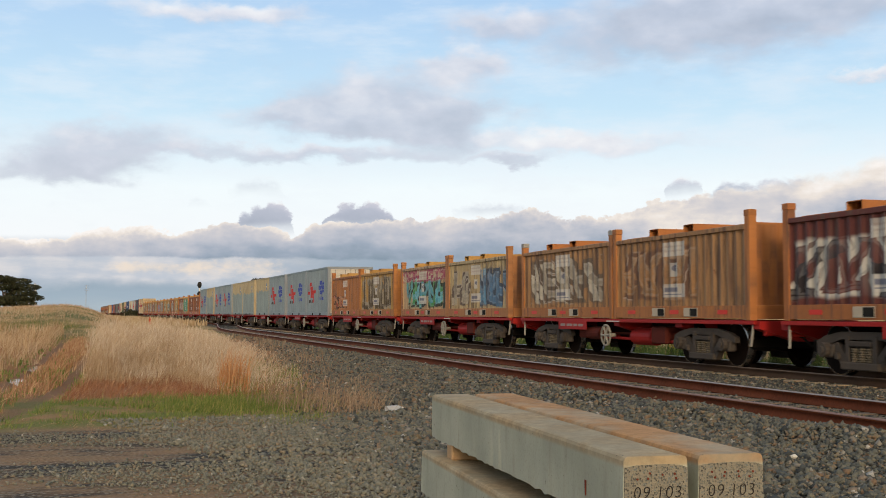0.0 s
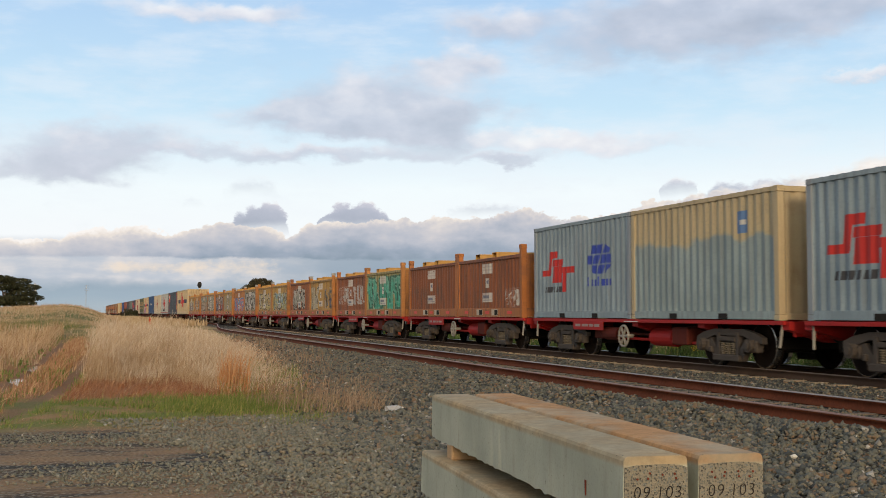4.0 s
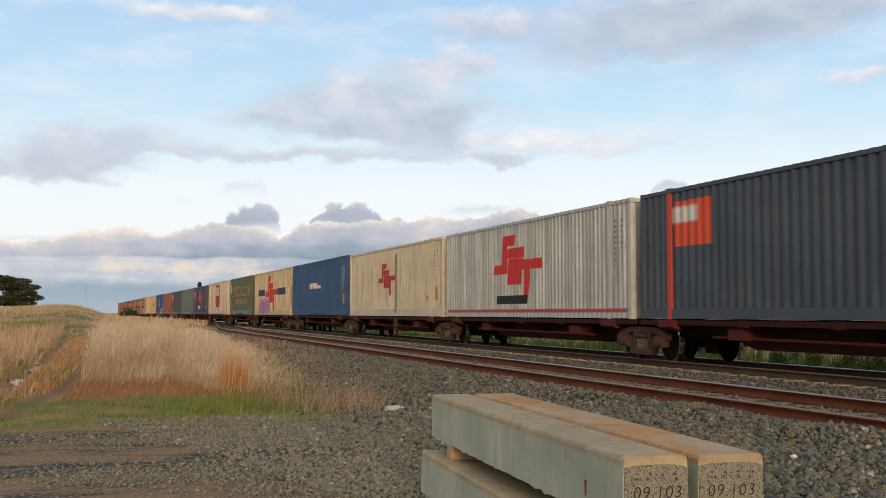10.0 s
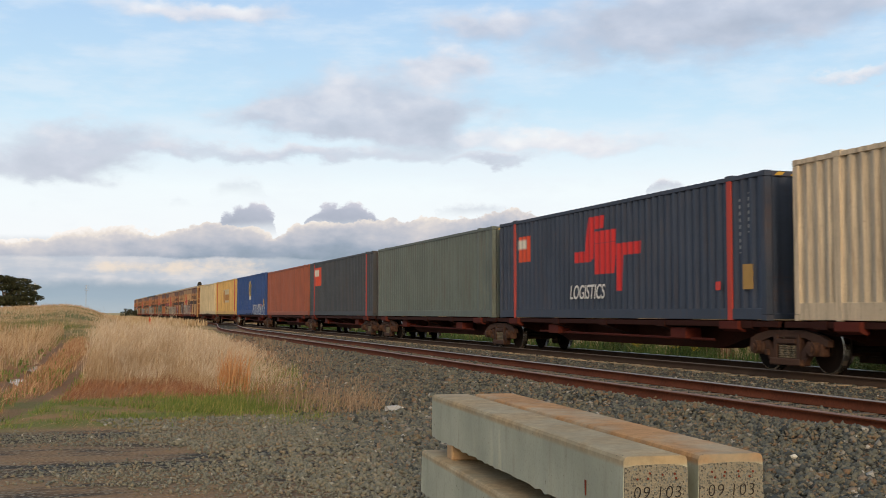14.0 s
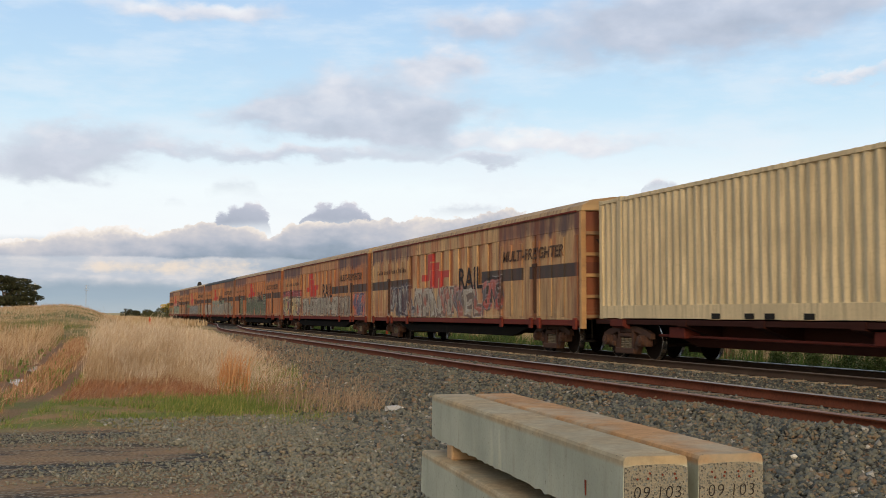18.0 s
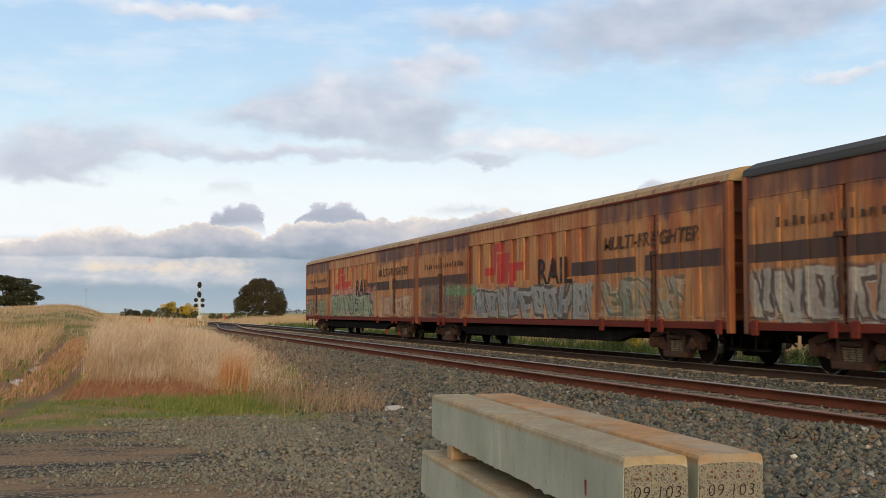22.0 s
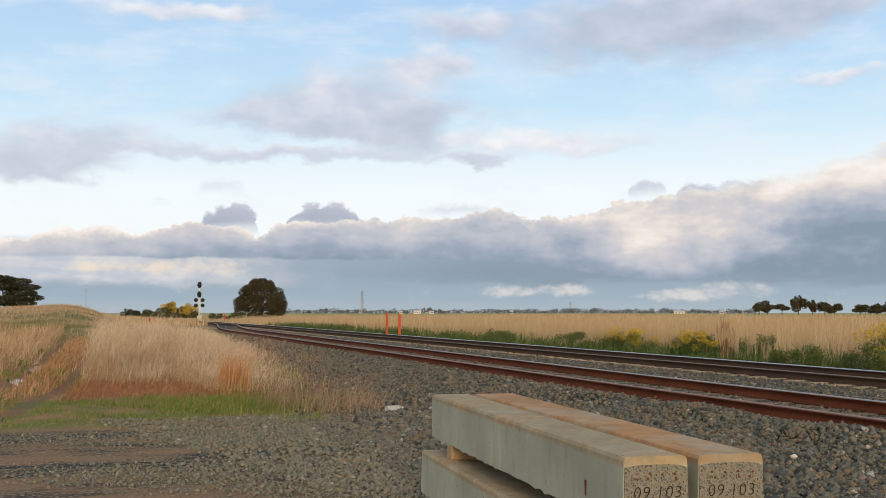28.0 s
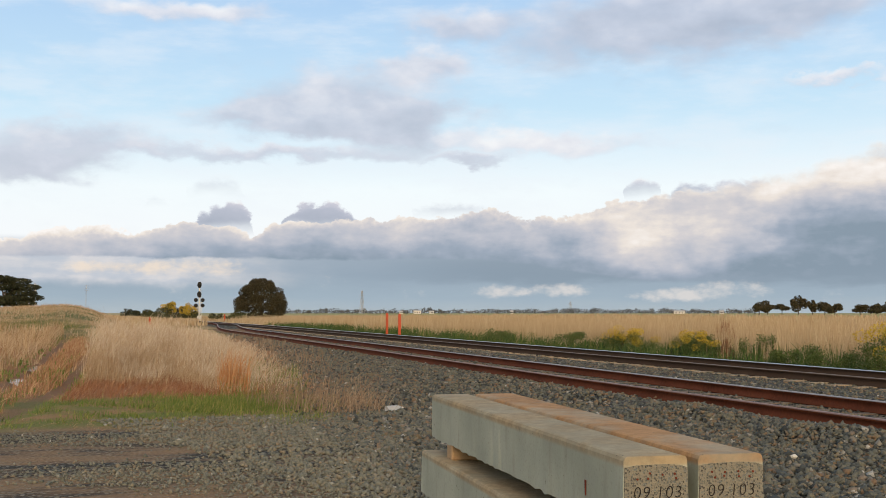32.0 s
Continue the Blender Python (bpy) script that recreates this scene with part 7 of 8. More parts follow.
def patchy(rng, n, area, keep=None, grain=0.9, bare=0.0):
    """Random places in a rectangle, gathered in tufts."""
    m = max(1, n // 14)
    cx, cy = rng.uniform(area[0], area[1], m), rng.uniform(area[2], area[3], m)
    i = rng.integers(0, m, n)
    x, y = cx[i] + rng.normal(0, 0.10 * grain, n), cy[i] + rng.normal(0, 0.14 * grain, n)
    loose = rng.random(n) < 0.35
    x[loose], y[loose] = rng.uniform(area[0], area[1], loose.sum()), rng.uniform(area[2], area[3], loose.sum())
    if keep is not None:
        ok = keep(x, y)
        x, y = x[ok], y[ok]
    return x, y


def grow(name, label, parts, mat, cat="grass"):
    tagged(part(name, np_mesh(name, *join(parts), mat)), label, cat, kind="stuff")


def near_grass():
    rng = np.random.default_rng(11)
    # the tall stand between the ruts and the ballast
    front = lambda x: 18.8 + 4.0 * (1 - bump01(x, 1.75, 2.3)) - 1.2 * np.exp(-((x - 0.75) / 0.22) ** 2)
    stand = lambda x, y: (np.sin(x * 3.7 + 2.0 * np.sin(y * 1.3)) * np.sin(y * 1.9 + x * 0.8) + rng.normal(0, 0.35, len(x)) > -0.62) & (x > rut_at(y, 0) + 0.32) & (x < edge_of_grass(y) - 1.0 - 0.02 * np.maximum(y - 30, 0) + rng.normal(0, 0.35, len(x))) & (y > front(x) + 0.8 * np.sin(x * 3.3) + rng.normal(0, 0.8, len(x)))
    parts, seeds = [], []
    for n, area, w in ((46000, (-0.6, 4.6, 18.0, 28.0), 0.0038), (34000, (-0.2, 6.6, 28.0, 44.0), 0.0065), (20000, (0.0, 8.2, 44.0, 66.0), 0.014)):
        x, y = patchy(rng, n, area, stand)
        clump = np.sin(x * 2.9 + 1.3 * np.sin(y * 0.9)) * np.sin(y * 1.1 + 1.7 * np.sin(x * 1.3))
        tall = 0.70 + 0.34 * clump + 0.10 * np.sin(x * 6.1 + y) + rng.normal(0, 0.10, len(x))
        thin = np.clip((edge_of_grass(y) - 1.0 - x) / 2.4, 0.16, 1.0) * np.clip(1.0 - (y - 30) / 80, 0.60, 1.0)
        near = np.clip((y - front(x) + 0.8) / 2.4, 0.40, 1.0)
        parts.append(blades(rng, x, y, tall * thin * near * rng.uniform(0.35, 1.15, len(x)), np.full(len(x), w) * rng.uniform(0.5, 1.4, len(x)), 0.60))
        # loose seed heads stand over the rest
        m = rng.random(len(x)) < 0.42
        hx, hy = x[m] + rng.normal(0, 0.05, m.sum()), y[m] + rng.normal(0, 0.05, m.sum())
        up = height(hx, hy) + tall[m] * thin[m] * near[m] * rng.uniform(0.7, 1.12, m.sum())
        seeds.append(blades(rng, hx, hy, rng.uniform(0.08, 0.2, m.sum()), np.full(m.sum(), w * 1.5), 0.8, up))
    grow("tall_dry_grass", "tall pale straw-coloured grass beside the gravel", parts, STRAW)
    grow("grass_seed_heads", "pale feathery seed heads over the tall grass", seeds, SEED)
    # rusty litter at the foot of the stand, an orange clump, sparse stalks along the edge
    parts = []
    foot = lambda x, y: (x > rut_at(y, 0) + 0.28) & (x < 3.4) & (y > 18.0 + 0.5 * np.sin(x * 2.2)) & (y < front(x) + 1.0)
    x, y = patchy(rng, 15000, (-0.4, 3.4, 17.6, 24.5), foot, 1.3)
    grow("rust_red_litter", "flattened rust-red grass litter at the foot of the tall grass", [blades(rng, x, y, rng.uniform(0.02, 0.10, len(x)) * rng.uniform(0.5, 2.0, len(x)), np.full(len(x), 0.008), 1.6)], LITTER)
    x, y = 2.55 + rng.normal(0, 0.12, 380), 19.5 + rng.normal(0, 0.4, 380)
    grow("orange_stalks", "clump of upright orange dry stalks", [blades(rng, x, y, rng.uniform(0.30, 0.82, 380), np.full(380, 0.009), 0.28)], ORANGE_STALK)
    x, y = patchy(rng, 11000, (-3.0, 0.9, 16.0, 56.0), lambda x, y: (x > rut_at(y, 1) + 0.10) & (x < rut_at(y, 0) - 0.08), 1.4)
    parts.append(blades(rng, x, y, rng.uniform(0.06, 0.30, len(x)), 0.006 + 0.0005 * y, 0.9))
    x, y = patchy(rng, 8000, (-5.0, 0.0, 15.0, 28.0), lambda x, y: (np.abs(x - rut_at(y, 1)) > 0.22) & (x < rut_at(y, 0) - 0.2) & (np.sin(x * 2.3 + y * 0.9) + 0.7 * np.sin(y * 1.9) + rng.normal(0, 0.4, len(x)) < 0.2), 1.5)
    parts.append(blades(rng, x, y, rng.uniform(0.03, 0.15, len(x)), np.full(len(x), 0.010), 0.9))
    x, y = patchy(rng, 7000, (-3.5, 2.2, 12.4, 16.0), lambda x, y: np.sin(x * 1.7 + y * 2.3) + 0.6 * np.sin(x * 4.1) + rng.normal(0, 0.5, len(x)) > 0.3, 1.6)
    parts.append(blades(rng, x, y, rng.uniform(0.01, 0.05, len(x)), np.full(len(x), 0.009), 2.6))
    grow("rusty_grass", "low rust-orange dry grass stalks and litter", parts, RUSTY)
    fringe = lambda x, y: (np.abs(x - edge_of_grass(y) + 0.35) < 0.95 + 0.35 * np.sin(y * 1.3)) & (y > 14.6)
    x, y = patchy(rng, 4200, (2.4, 8.0, 14.5, 60.0), fringe, 1.4)
    parts = [blades(rng, x, y, rng.uniform(0.05, 0.36, len(x)), 0.0045 + 0.0003 * y, 0.9)]
    x, y = patchy(rng, 900, (2.6, 4.1, 14.6, 17.4), None, 1.8)
    parts.append(blades(rng, x, y, rng.uniform(0.08, 0.46, len(x)), np.full(len(x), 0.006), 0.8))
    grow("sparse_dry_stalks", "sparse twiggy dry stalks at the gravel edge", parts, TWIGGY)
    # green turf before it
    turf = lambda x, y: (y > 14.55 - 0.75 * bump01(x, 0.6, 2.0) + 0.4 * np.sin(x * 1.3) + 0.35 * np.sin(x * 4.3) + rng.normal(0, 0.22, len(x))) & (x < edge_of_grass(y) - 0.1 + rng.normal(0, 0.25, len(x))) & (np.abs(x - rut_at(y, 0)) > 0.24) & (np.sin(x * 2.1 + 0.7) * np.sin(y * 2.6 + x) + 0.4 * np.sin(x * 5 + y * 4) + 0.30 * np.clip(x - 1.2, -2.5, 1) + rng.normal(0, 0.35, len(x)) > -0.20)
    x, y = patchy(rng, 24000, (-2.6, 3.6, 13.4, 19.0), turf, 1.4)
    parts = [blades(rng, x, y, rng.uniform(0.02, 0.10, len(x)) * (1 + 0.5 * np.sin(x * 4) * np.sin(y * 3)), np.full(len(x), 0.009), 0.8)]
    x, y = patchy(rng, 9000, (-9.0, -0.2, 17.0, 60.0), lambda x, y: (np.abs(x - rut_at(y, 1)) < 0.7 + 0.4 * np.sin(y * 0.8)) & (np.abs(x - rut_at(y, 1)) > 0.12), 1.5)
    parts.append(blades(rng, x, y, rng.uniform(0.04, 0.20, len(x)), 0.008 + 0.0006 * y, 0.6))
    x, y = patchy(rng, 2600, (2.0, 4.6, 17.5, 27.0), lambda x, y: (x > edge_of_grass(y) - 1.9) & (x < edge_of_grass(y) - 0.5) & (np.sin(y * 1.7) + rng.normal(0, 0.5, len(x)) > 0), 1.4)
    parts.append(blades(rng, x, y, rng.uniform(0.06, 0.40, len(x)), np.full(len(x), 0.008), 0.6))
    x, y = patchy(rng, 8000, (-2.2, 1.0, 15.0, 50.0), lambda x, y: np.minimum(np.abs(x - rut_at(y, 0) + 0.25), np.abs(x - rut_at(y, 0) - 0.23)) < 0.17, 1.2)
    parts.append(blades(rng, x, y, rng.uniform(0.03, 0.14, len(x)), 0.007 + 0.0005 * y, 0.8))
    x, y = 2.1 + rng.normal(0, 0.55, 3500), 16.6 + rng.normal(0, 0.8, 3500)
    parts.append(blades(rng, x, y, rng.uniform(0.04, 0.15, 3500), np.full(3500, 0.009), 0.7))
    x, y = patchy(rng, 9000, (-5.0, -0.2, 15.2, 28.0), lambda x, y: (np.abs(x - rut_at(y, 1)) > 0.20) & (x < rut_at(y, 0) - 0.2) & (np.sin(x * 2.3 + y * 0.9) + 0.7 * np.sin(y * 1.9) + rng.normal(0, 0.4, len(x)) > -0.1), 1.5)
    parts.append(blades(rng, x, y, rng.uniform(0.03, 0.12, len(x)), np.full(len(x), 0.011), 0.8))
    grow("green_turf", "short green turf at the edge of the yard", parts, GREEN)
    # the stand outside the ruts
    x, y = patchy(rng, 24000, (-16.0, -0.6, 25.5, 64.0), lambda x, y: (x < rut_at(y, 1) - 0.30 - 0.2 * np.sin(y * 0.5)) & (y > 27 + rng.normal(0, 1.0, len(x))))
    hi = 0.46 + 0.18 * np.sin(x * 1.1 + 0.7 * np.sin(y * 0.7)) * np.sin(y * 0.6)
    parts = [blades(rng, x, y, hi * rng.uniform(0.4, 1.3, len(x)), 0.004 + 0.0004 * y, 0.5)]
    grow("dry_grass", "knee-high straw grass beside the wheel ruts", parts, STRAW)
    # the bank
    x, y = patchy(rng, 90000, (-46.0, 5.5, 54.0, 135.0), lambda x, y: (x < 4.6 + 0.03 * (y - 54)) & (np.sin(x * 0.31 + 1.2 * np.sin(y * 0.15)) * np.sin(y * 0.27 + x * 0.1) < 0.45 + rng.normal(0, 0.2, len(x))), 2.5)
    parts = [blades(rng, x, y, rng.uniform(0.08, 0.24, len(x)) * (1 + 0.6 * (rng.random(len(x)) < 0.1)), np.full(len(x), 0.022), 0.9)]
    grow("bank_grass", "wind-combed straw grass over the low bank", parts, STRAW)
    x, y = patchy(rng, 26000, (-30.0, 2.0, 54.0, 84.0), lambda x, y: np.sin(x * 0.31 + 1.2 * np.sin(y * 0.15)) * np.sin(y * 0.27 + x * 0.1) > 0.22, 3.0)
    parts = [blades(rng, x, y, rng.uniform(0.08, 0.32, len(x)), np.full(len(x), 0.026), 0.8)]
    grow("bank_green", "patches of olive green grass on the low bank", parts, OLIVE)


def far_grass():
    rng = np.random.default_rng(12)
    rim = lambda y: 22.3 + 1.2 * np.sin(y * 0.35) + 0.5 * np.sin(y * 1.1)
    x, y = patchy(rng, 42000, (16.7, 25.0, 14.0, 120.0), lambda x, y: x < rim(y) + rng.normal(0, 0.7, len(x)), 1.6)
    parts = [blades(rng, x, y, rng.uniform(0.25, 0.78, len(x)) * (0.72 + 0.28 * np.sin(y * 0.9 + np.sin(x * 1.3))) * np.clip((x - 16.2) / 2.6, 0.3, 1.15), 0.009 + 0.0006 * y, 0.75)]
    grow("trackside_green", "green grass and weeds along the far side of the line", parts, VERGE)
    parts = []
    for n, area, w, h0, h1 in ((46000, (20.0, 32.0, 12.0, 70.0), 0.014, 0.75, 1.45), (30000, (20.0, 46.0, 70.0, 170.0), 0.05, 0.8, 1.45), (30000, (32.0, 75.0, 14.0, 110.0), 0.05, 0.8, 1.45), (14000, (46.0, 150.0, 60.0, 330.0), 0.16, 0.7, 1.3)):
        x, y = patchy(rng, n, area, lambda x, y: x > rim(y) + rng.normal(0, 0.8, len(x)), 2.0)
        parts.append(blades(rng, x, y, rng.uniform(h0, h1, len(x)), np.full(len(x), w) * rng.uniform(0.5, 1.2, len(x)), 0.22))
    grow("field_grass", "wide stand of tall straw grass beyond the line", parts, FIELD)
    x, y = patchy(rng, 16000, (16.5, 60.0, 110.0, 330.0), lambda x, y: x > 16.8, 4.0)
    parts = [blades(rng, x, y, rng.uniform(0.3, 0.9, len(x)), np.full(len(x), 0.16), 0.3)]
    x, y = patchy(rng, 9000, (4.5, 12.6, 105.0, 300.0), lambda x, y: x < 11.6, 4.0)
    parts.append(blades(rng, x, y, rng.uniform(0.25, 0.7, len(x)), np.full(len(x), 0.12), 0.3))
    grow("far_verge", "dry grass verge in the distance beside the line", parts, FIELD)


near_grass()
far_grass()


# ---- puddles in the ruts ----
def puddle(x, y, a, b, seed):
    bm = bmesh.new()
    z = float(height(x, y)) + 0.06
    ring = []
    for i in range(26):
        w = 2 * math.pi * i / 26
        r = 1 + 0.30 * noise.noise((math.cos(w) * 1.4, math.sin(w) * 1.4, seed))
        ring.append(bm.verts.new((x + a * r * math.cos(w), y + b * r * math.sin(w), z)))
    bm.faces.new(ring)
    k = Nodes("rain_water")
    k.bump(k.noise(k.coord(), 14.0, 2.0), 0.05, 0.01)
    tagged(part("puddle", bm, k.done((0.035, 0.030, 0.026), 0.05)), "shallow rain puddle lying in a muddy wheel rut", "water", "puddles in the ruts", "structure")


for y, which, a, b in ((30.6, 1, 0.30, 1.5), (24.6, 1, 0.28, 1.3), (50.5, 1, 0.30, 3.0), (48.3, 0, 0.18, 1.8), (34.5, 1, 0.14, 0.7)):
    puddle(float(rut_at(y, which)), y, a, b, y)


# ---- trees and shrubs ----
def leaf_material(name, a, b, c):
    k = Nodes(name)
    isl = k.n.new("ShaderNodeNewGeometry").outputs["Random Per Island"]
    return k.done(k.ramp(isl, [(0.0, a), (0.6, b), (1.0, c)]), 0.7, 0.0, 0.25)


LEAF_DARK = leaf_material("dusky_leaf", (0.030, 0.026, 0.012), (0.052, 0.044, 0.020), (0.085, 0.066, 0.030))
LEAF_CYPRESS = leaf_material("cypress_leaf", (0.018, 0.022, 0.010), (0.035, 0.040, 0.018), (0.065, 0.060, 0.026))
LEAF_GREEN = leaf_material("olive_leaf", (0.035, 0.042, 0.015), (0.065, 0.070, 0.024), (0.11, 0.10, 0.035))
LEAF_YELLOW = leaf_material("wattle_blossom", (0.34, 0.22, 0.02), (0.50, 0.35, 0.03), (0.62, 0.46, 0.06))
LEAF_WEED = leaf_material("weed_leaf", (0.034, 0.062, 0.014), (0.070, 0.105, 0.026), (0.13, 0.155, 0.048))
LEAF_HAZE = leaf_material("hazy_far_leaf", (0.060, 0.064, 0.066), (0.09, 0.09, 0.085), (0.13, 0.115, 0.10))
LEAF_DEAD = leaf_material("dead_twig", (0.14, 0.065, 0.035), (0.22, 0.11, 0.06), (0.32, 0.18, 0.10))
M_BARK = plain("grey_brown_bark", (0.10, 0.075, 0.055), 0.9, 0.0, 0.4, 4.0)


def leaves(rng, blobs, n, size, hollow=0.55):
    """Leaf quads over a set of blobs (centre, radii): an uneven shell with gaps."""
    c = np.array([b[0] for b in blobs], dtype=float)
    r = np.array([b[1] for b in blobs], dtype=float)
    wgt = (r[:, 0] * r[:, 2] + r[:, 1] * r[:, 2])
    i = rng.choice(len(blobs), n, p=wgt / wgt.sum())
    d = rng.normal(0, 1, (n, 3))
    d /= np.linalg.norm(d, axis=1)[:, None]
    rad = rng.uniform(hollow, 1.08, n) ** 0.6
    p = c[i] + d * r[i] * rad[:, None]
    a = rng.normal(0, 1, (n, 3))
    a /= np.linalg.norm(a, axis=1)[:, None]
    b = np.cross(a, d + rng.normal(0, 0.6, (n, 3)))
    b /= np.linalg.norm(b, axis=1)[:, None] + 1e-6
    s = (size * rng.uniform(0.5, 1.3, n))[:, None]
    v = np.stack([p - a * s, p + b * s * 0.55, p + a * s, p - b * s * 0.55], 1)
    f = np.array([(0, 1, 2, 3)])[None] + 4 * np.arange(n)[:, None, None]
    return v.reshape(-1, 3), f.reshape(-1, 4)


def plant(name, at, blobs, n, size, mat, label, cat, trunk=0.0, seed=0, group="", extra=None, sink=0.0, hollow=0.55):
    """A tree or shrub: tapered trunk with limbs to its blobs, and a crown of leaves."""
    rng = np.random.default_rng(seed)
    z = float(height(*at)) - sink
    t = empty(name, pose(at[0], at[1], z))
    bm = bmesh.new()
    tops = sorted(blobs, key=lambda b: -b[1][0])[:6]
    mid = sum(b[0][2] for b in blobs) / len(blobs)
    r0 = max(trunk, 0.03)
    rod(bm, (0, 0, -0.1), (0.04 * mid, 0, mid * 0.55), r0, 9, r0 * 0.7)
    for b in tops:
        rod(bm, (0.04 * mid, 0, mid * 0.5), Vector(b[0]), r0 * 0.5, 7, r0 * 0.15)
    part("trunk", bm, M_BARK, t)
    v, f = leaves(rng, blobs, n, size, hollow)
    part("crown", np_mesh("crown", v, f, mat), None, t)
    if extra:
        v, f = leaves(rng, extra[0], extra[1], extra[2], 0.85)
        part("blossom", np_mesh("blossom", v, f, extra[3]), None, t)
    return tagged(t, label, cat, group)


def dome(rng, w, h, base, n, r):
    """Blobs over a rounded crown."""
    out = []
    for i in range(n):
        a, e = rng.uniform(0, 2 * np.pi), math.asin(rng.uniform(-0.35, 1.0))
        out.append(((w * math.cos(e) * math.cos(a), w * math.cos(e) * math.sin(a), base + h * 0.5 + h * 0.5 * math.sin(e)), (r * rng.uniform(0.8, 1.3),) * 2 + (r * rng.uniform(0.7, 1.0),)))
    out.append(((0, 0, base + h * 0.5), (w * 0.8, w * 0.8, h * 0.42)))
    return out


def polar(px_deg, dist):
    a = radians(px_deg)
    return (dist * math.sin(a), dist * math.cos(a))


R = np.random.default_rng(5)
plant("round_tree", polar(8.78, 240), dome(R, 4.25, 9.3, -1.5, 64, 1.15), 46000, 0.135, LEAF_DARK, "dense round dusky tree standing in dry grass", "tree", 0.35, 7)
plant("cypress_tree", polar(-3.1, 150), [((x, 0.4 * x, z), (1.9, 1.5, 0.42)) for x, z in ((-3.4, 4.2), (-0.6, 4.9), (1.2, 4.6), (2.2, 3.9), (0.0, 3.9), (-2.6, 3.3), (1.8, 3.2), (2.6, 2.6), (0.5, 2.5), (-2.0, 4.9), (-1.0, 2.0), (1.8, 1.9), (-3.0, 2.2))], 14000, 0.14, LEAF_CYPRESS, "dark flat-topped cypress behind the grassy bank", "tree", 0.3, 8, "", None, 1.0)
for i, (deg, dist, w, h, mat, extra, label) in enumerate((
        (2.58, 250, 1.5, 2.4, LEAF_CYPRESS, None, "dark olive shrub beside the distant line"),
        (3.25, 252, 1.7, 1.9, LEAF_GREEN, None, "low olive shrub beside the distant line"),
        (3.98, 232, 2.3, 2.2, LEAF_GREEN, None, "olive shrub beside the distant line"),
        (4.36, 244, 1.3, 3.7, LEAF_GREEN, LEAF_YELLOW, "wattle bush in bright yellow blossom"),
        (4.78, 246, 1.9, 3.4, LEAF_DARK, None, "dusky shrub between two wattle bushes"),
        (5.32, 240, 1.6, 3.4, LEAF_GREEN, LEAF_YELLOW, "wattle bush in bright yellow blossom"),
        (6.64, 225, 1.2, 1.7, LEAF_GREEN, None, "small olive shrub in dry grass"),
        (7.54, 228, 1.5, 2.5, LEAF_GREEN, None, "olive shrub at the foot of the round tree"))):
    bl = dome(R, w, h, 0.25, 9, 0.7)
    ex = (dome(R, w * 1.0, h * 0.75, h * 0.50, 9, 0.5), 2600, 0.12, LEAF_YELLOW) if extra else None
    plant("shrub", polar(deg, dist), bl, 2600, 0.12, mat, label, "shrub", 0.06, 20 + i, "shrubs by the distant line", ex, 0.8)

# scattered trees beyond the field
for i, (deg, w, h) in enumerate(((33.15, 7.0, 8.2), (33.55, 4.5, 6.0), (34.2, 6.0, 6.6), (34.95, 7.0, 10.2), (35.6, 3.0, 8.0), (36.15, 6.5, 9.0), (36.6, 6.0, 6.0), (37.75, 6.5, 5.6), (38.4, 8.0, 6.2), (39.2, 9.0, 7.6))):
    bl = [((R.uniform(-w, w) * 0.5, R.uniform(-w, w) * 0.5, h * R.uniform(0.35, 0.85)), (w * R.uniform(0.25, 0.42), w * 0.35, h * R.uniform(0.14, 0.24))) for _ in range(8)]
    plant("field_tree", polar(deg, 660 + 30 * (i % 3)), bl, 1300, 0.6, LEAF_DARK, "dark spreading gum tree far across the field", "tree", 0.3, 40 + i, "gum trees across the field")


def far_woods():
    """The line of woods on the horizon."""
    rng = np.random.default_rng(9)
    blobs = []
    for deg in np.arange(9.6, 33.0, 0.085):
        d = rng.uniform(1700, 2100)
        x, y = polar(deg + rng.normal(0, 0.05), d)
        lump = 0.5 + 0.5 * math.sin(deg * 2.7) * math.sin(deg * 1.13 + 1)
        h = rng.uniform(3.4, 7.0) + 5.5 * lump * rng.random()
        blobs.append(((x, y, h * 0.5), (rng.uniform(3, 8), rng.uniform(3, 8), h * 0.55)))
    v, f = leaves(rng, blobs, 9000, 1.3, 0.2)
    tagged(part("far_woods", np_mesh("far_woods", v, f, LEAF_HAZE)), "hazy low woods along the flat horizon", "woods", kind="stuff")


far_woods()


# ---- weeds beyond the line ----
def weed(at, h, w, seed, flowers, mat=None, label="leafy green weed at the edge of the ballast"):
    rng = np.random.default_rng(seed)
    bl = [((R.uniform(-w, w), R.uniform(-w, w), h * R.uniform(0.12, 0.78)), (w * 0.42, w * 0.42, h * 0.22)) for _ in range(11)]
    ex = ([((b[0][0] * 1.1, b[0][1] * 1.1, h * R.uniform(0.45, 1.0)), (w * 0.35, w * 0.35, h * 0.12)) for b in bl[:9]], 1300, 0.026, LEAF_YELLOW) if flowers else None
    plant("weed", at, bl, 4200, 0.016 + 0.016 * w, mat or LEAF_WEED, label, "weed", 0.012, seed, "weeds beyond the line", ex, 0.0, 0.03)


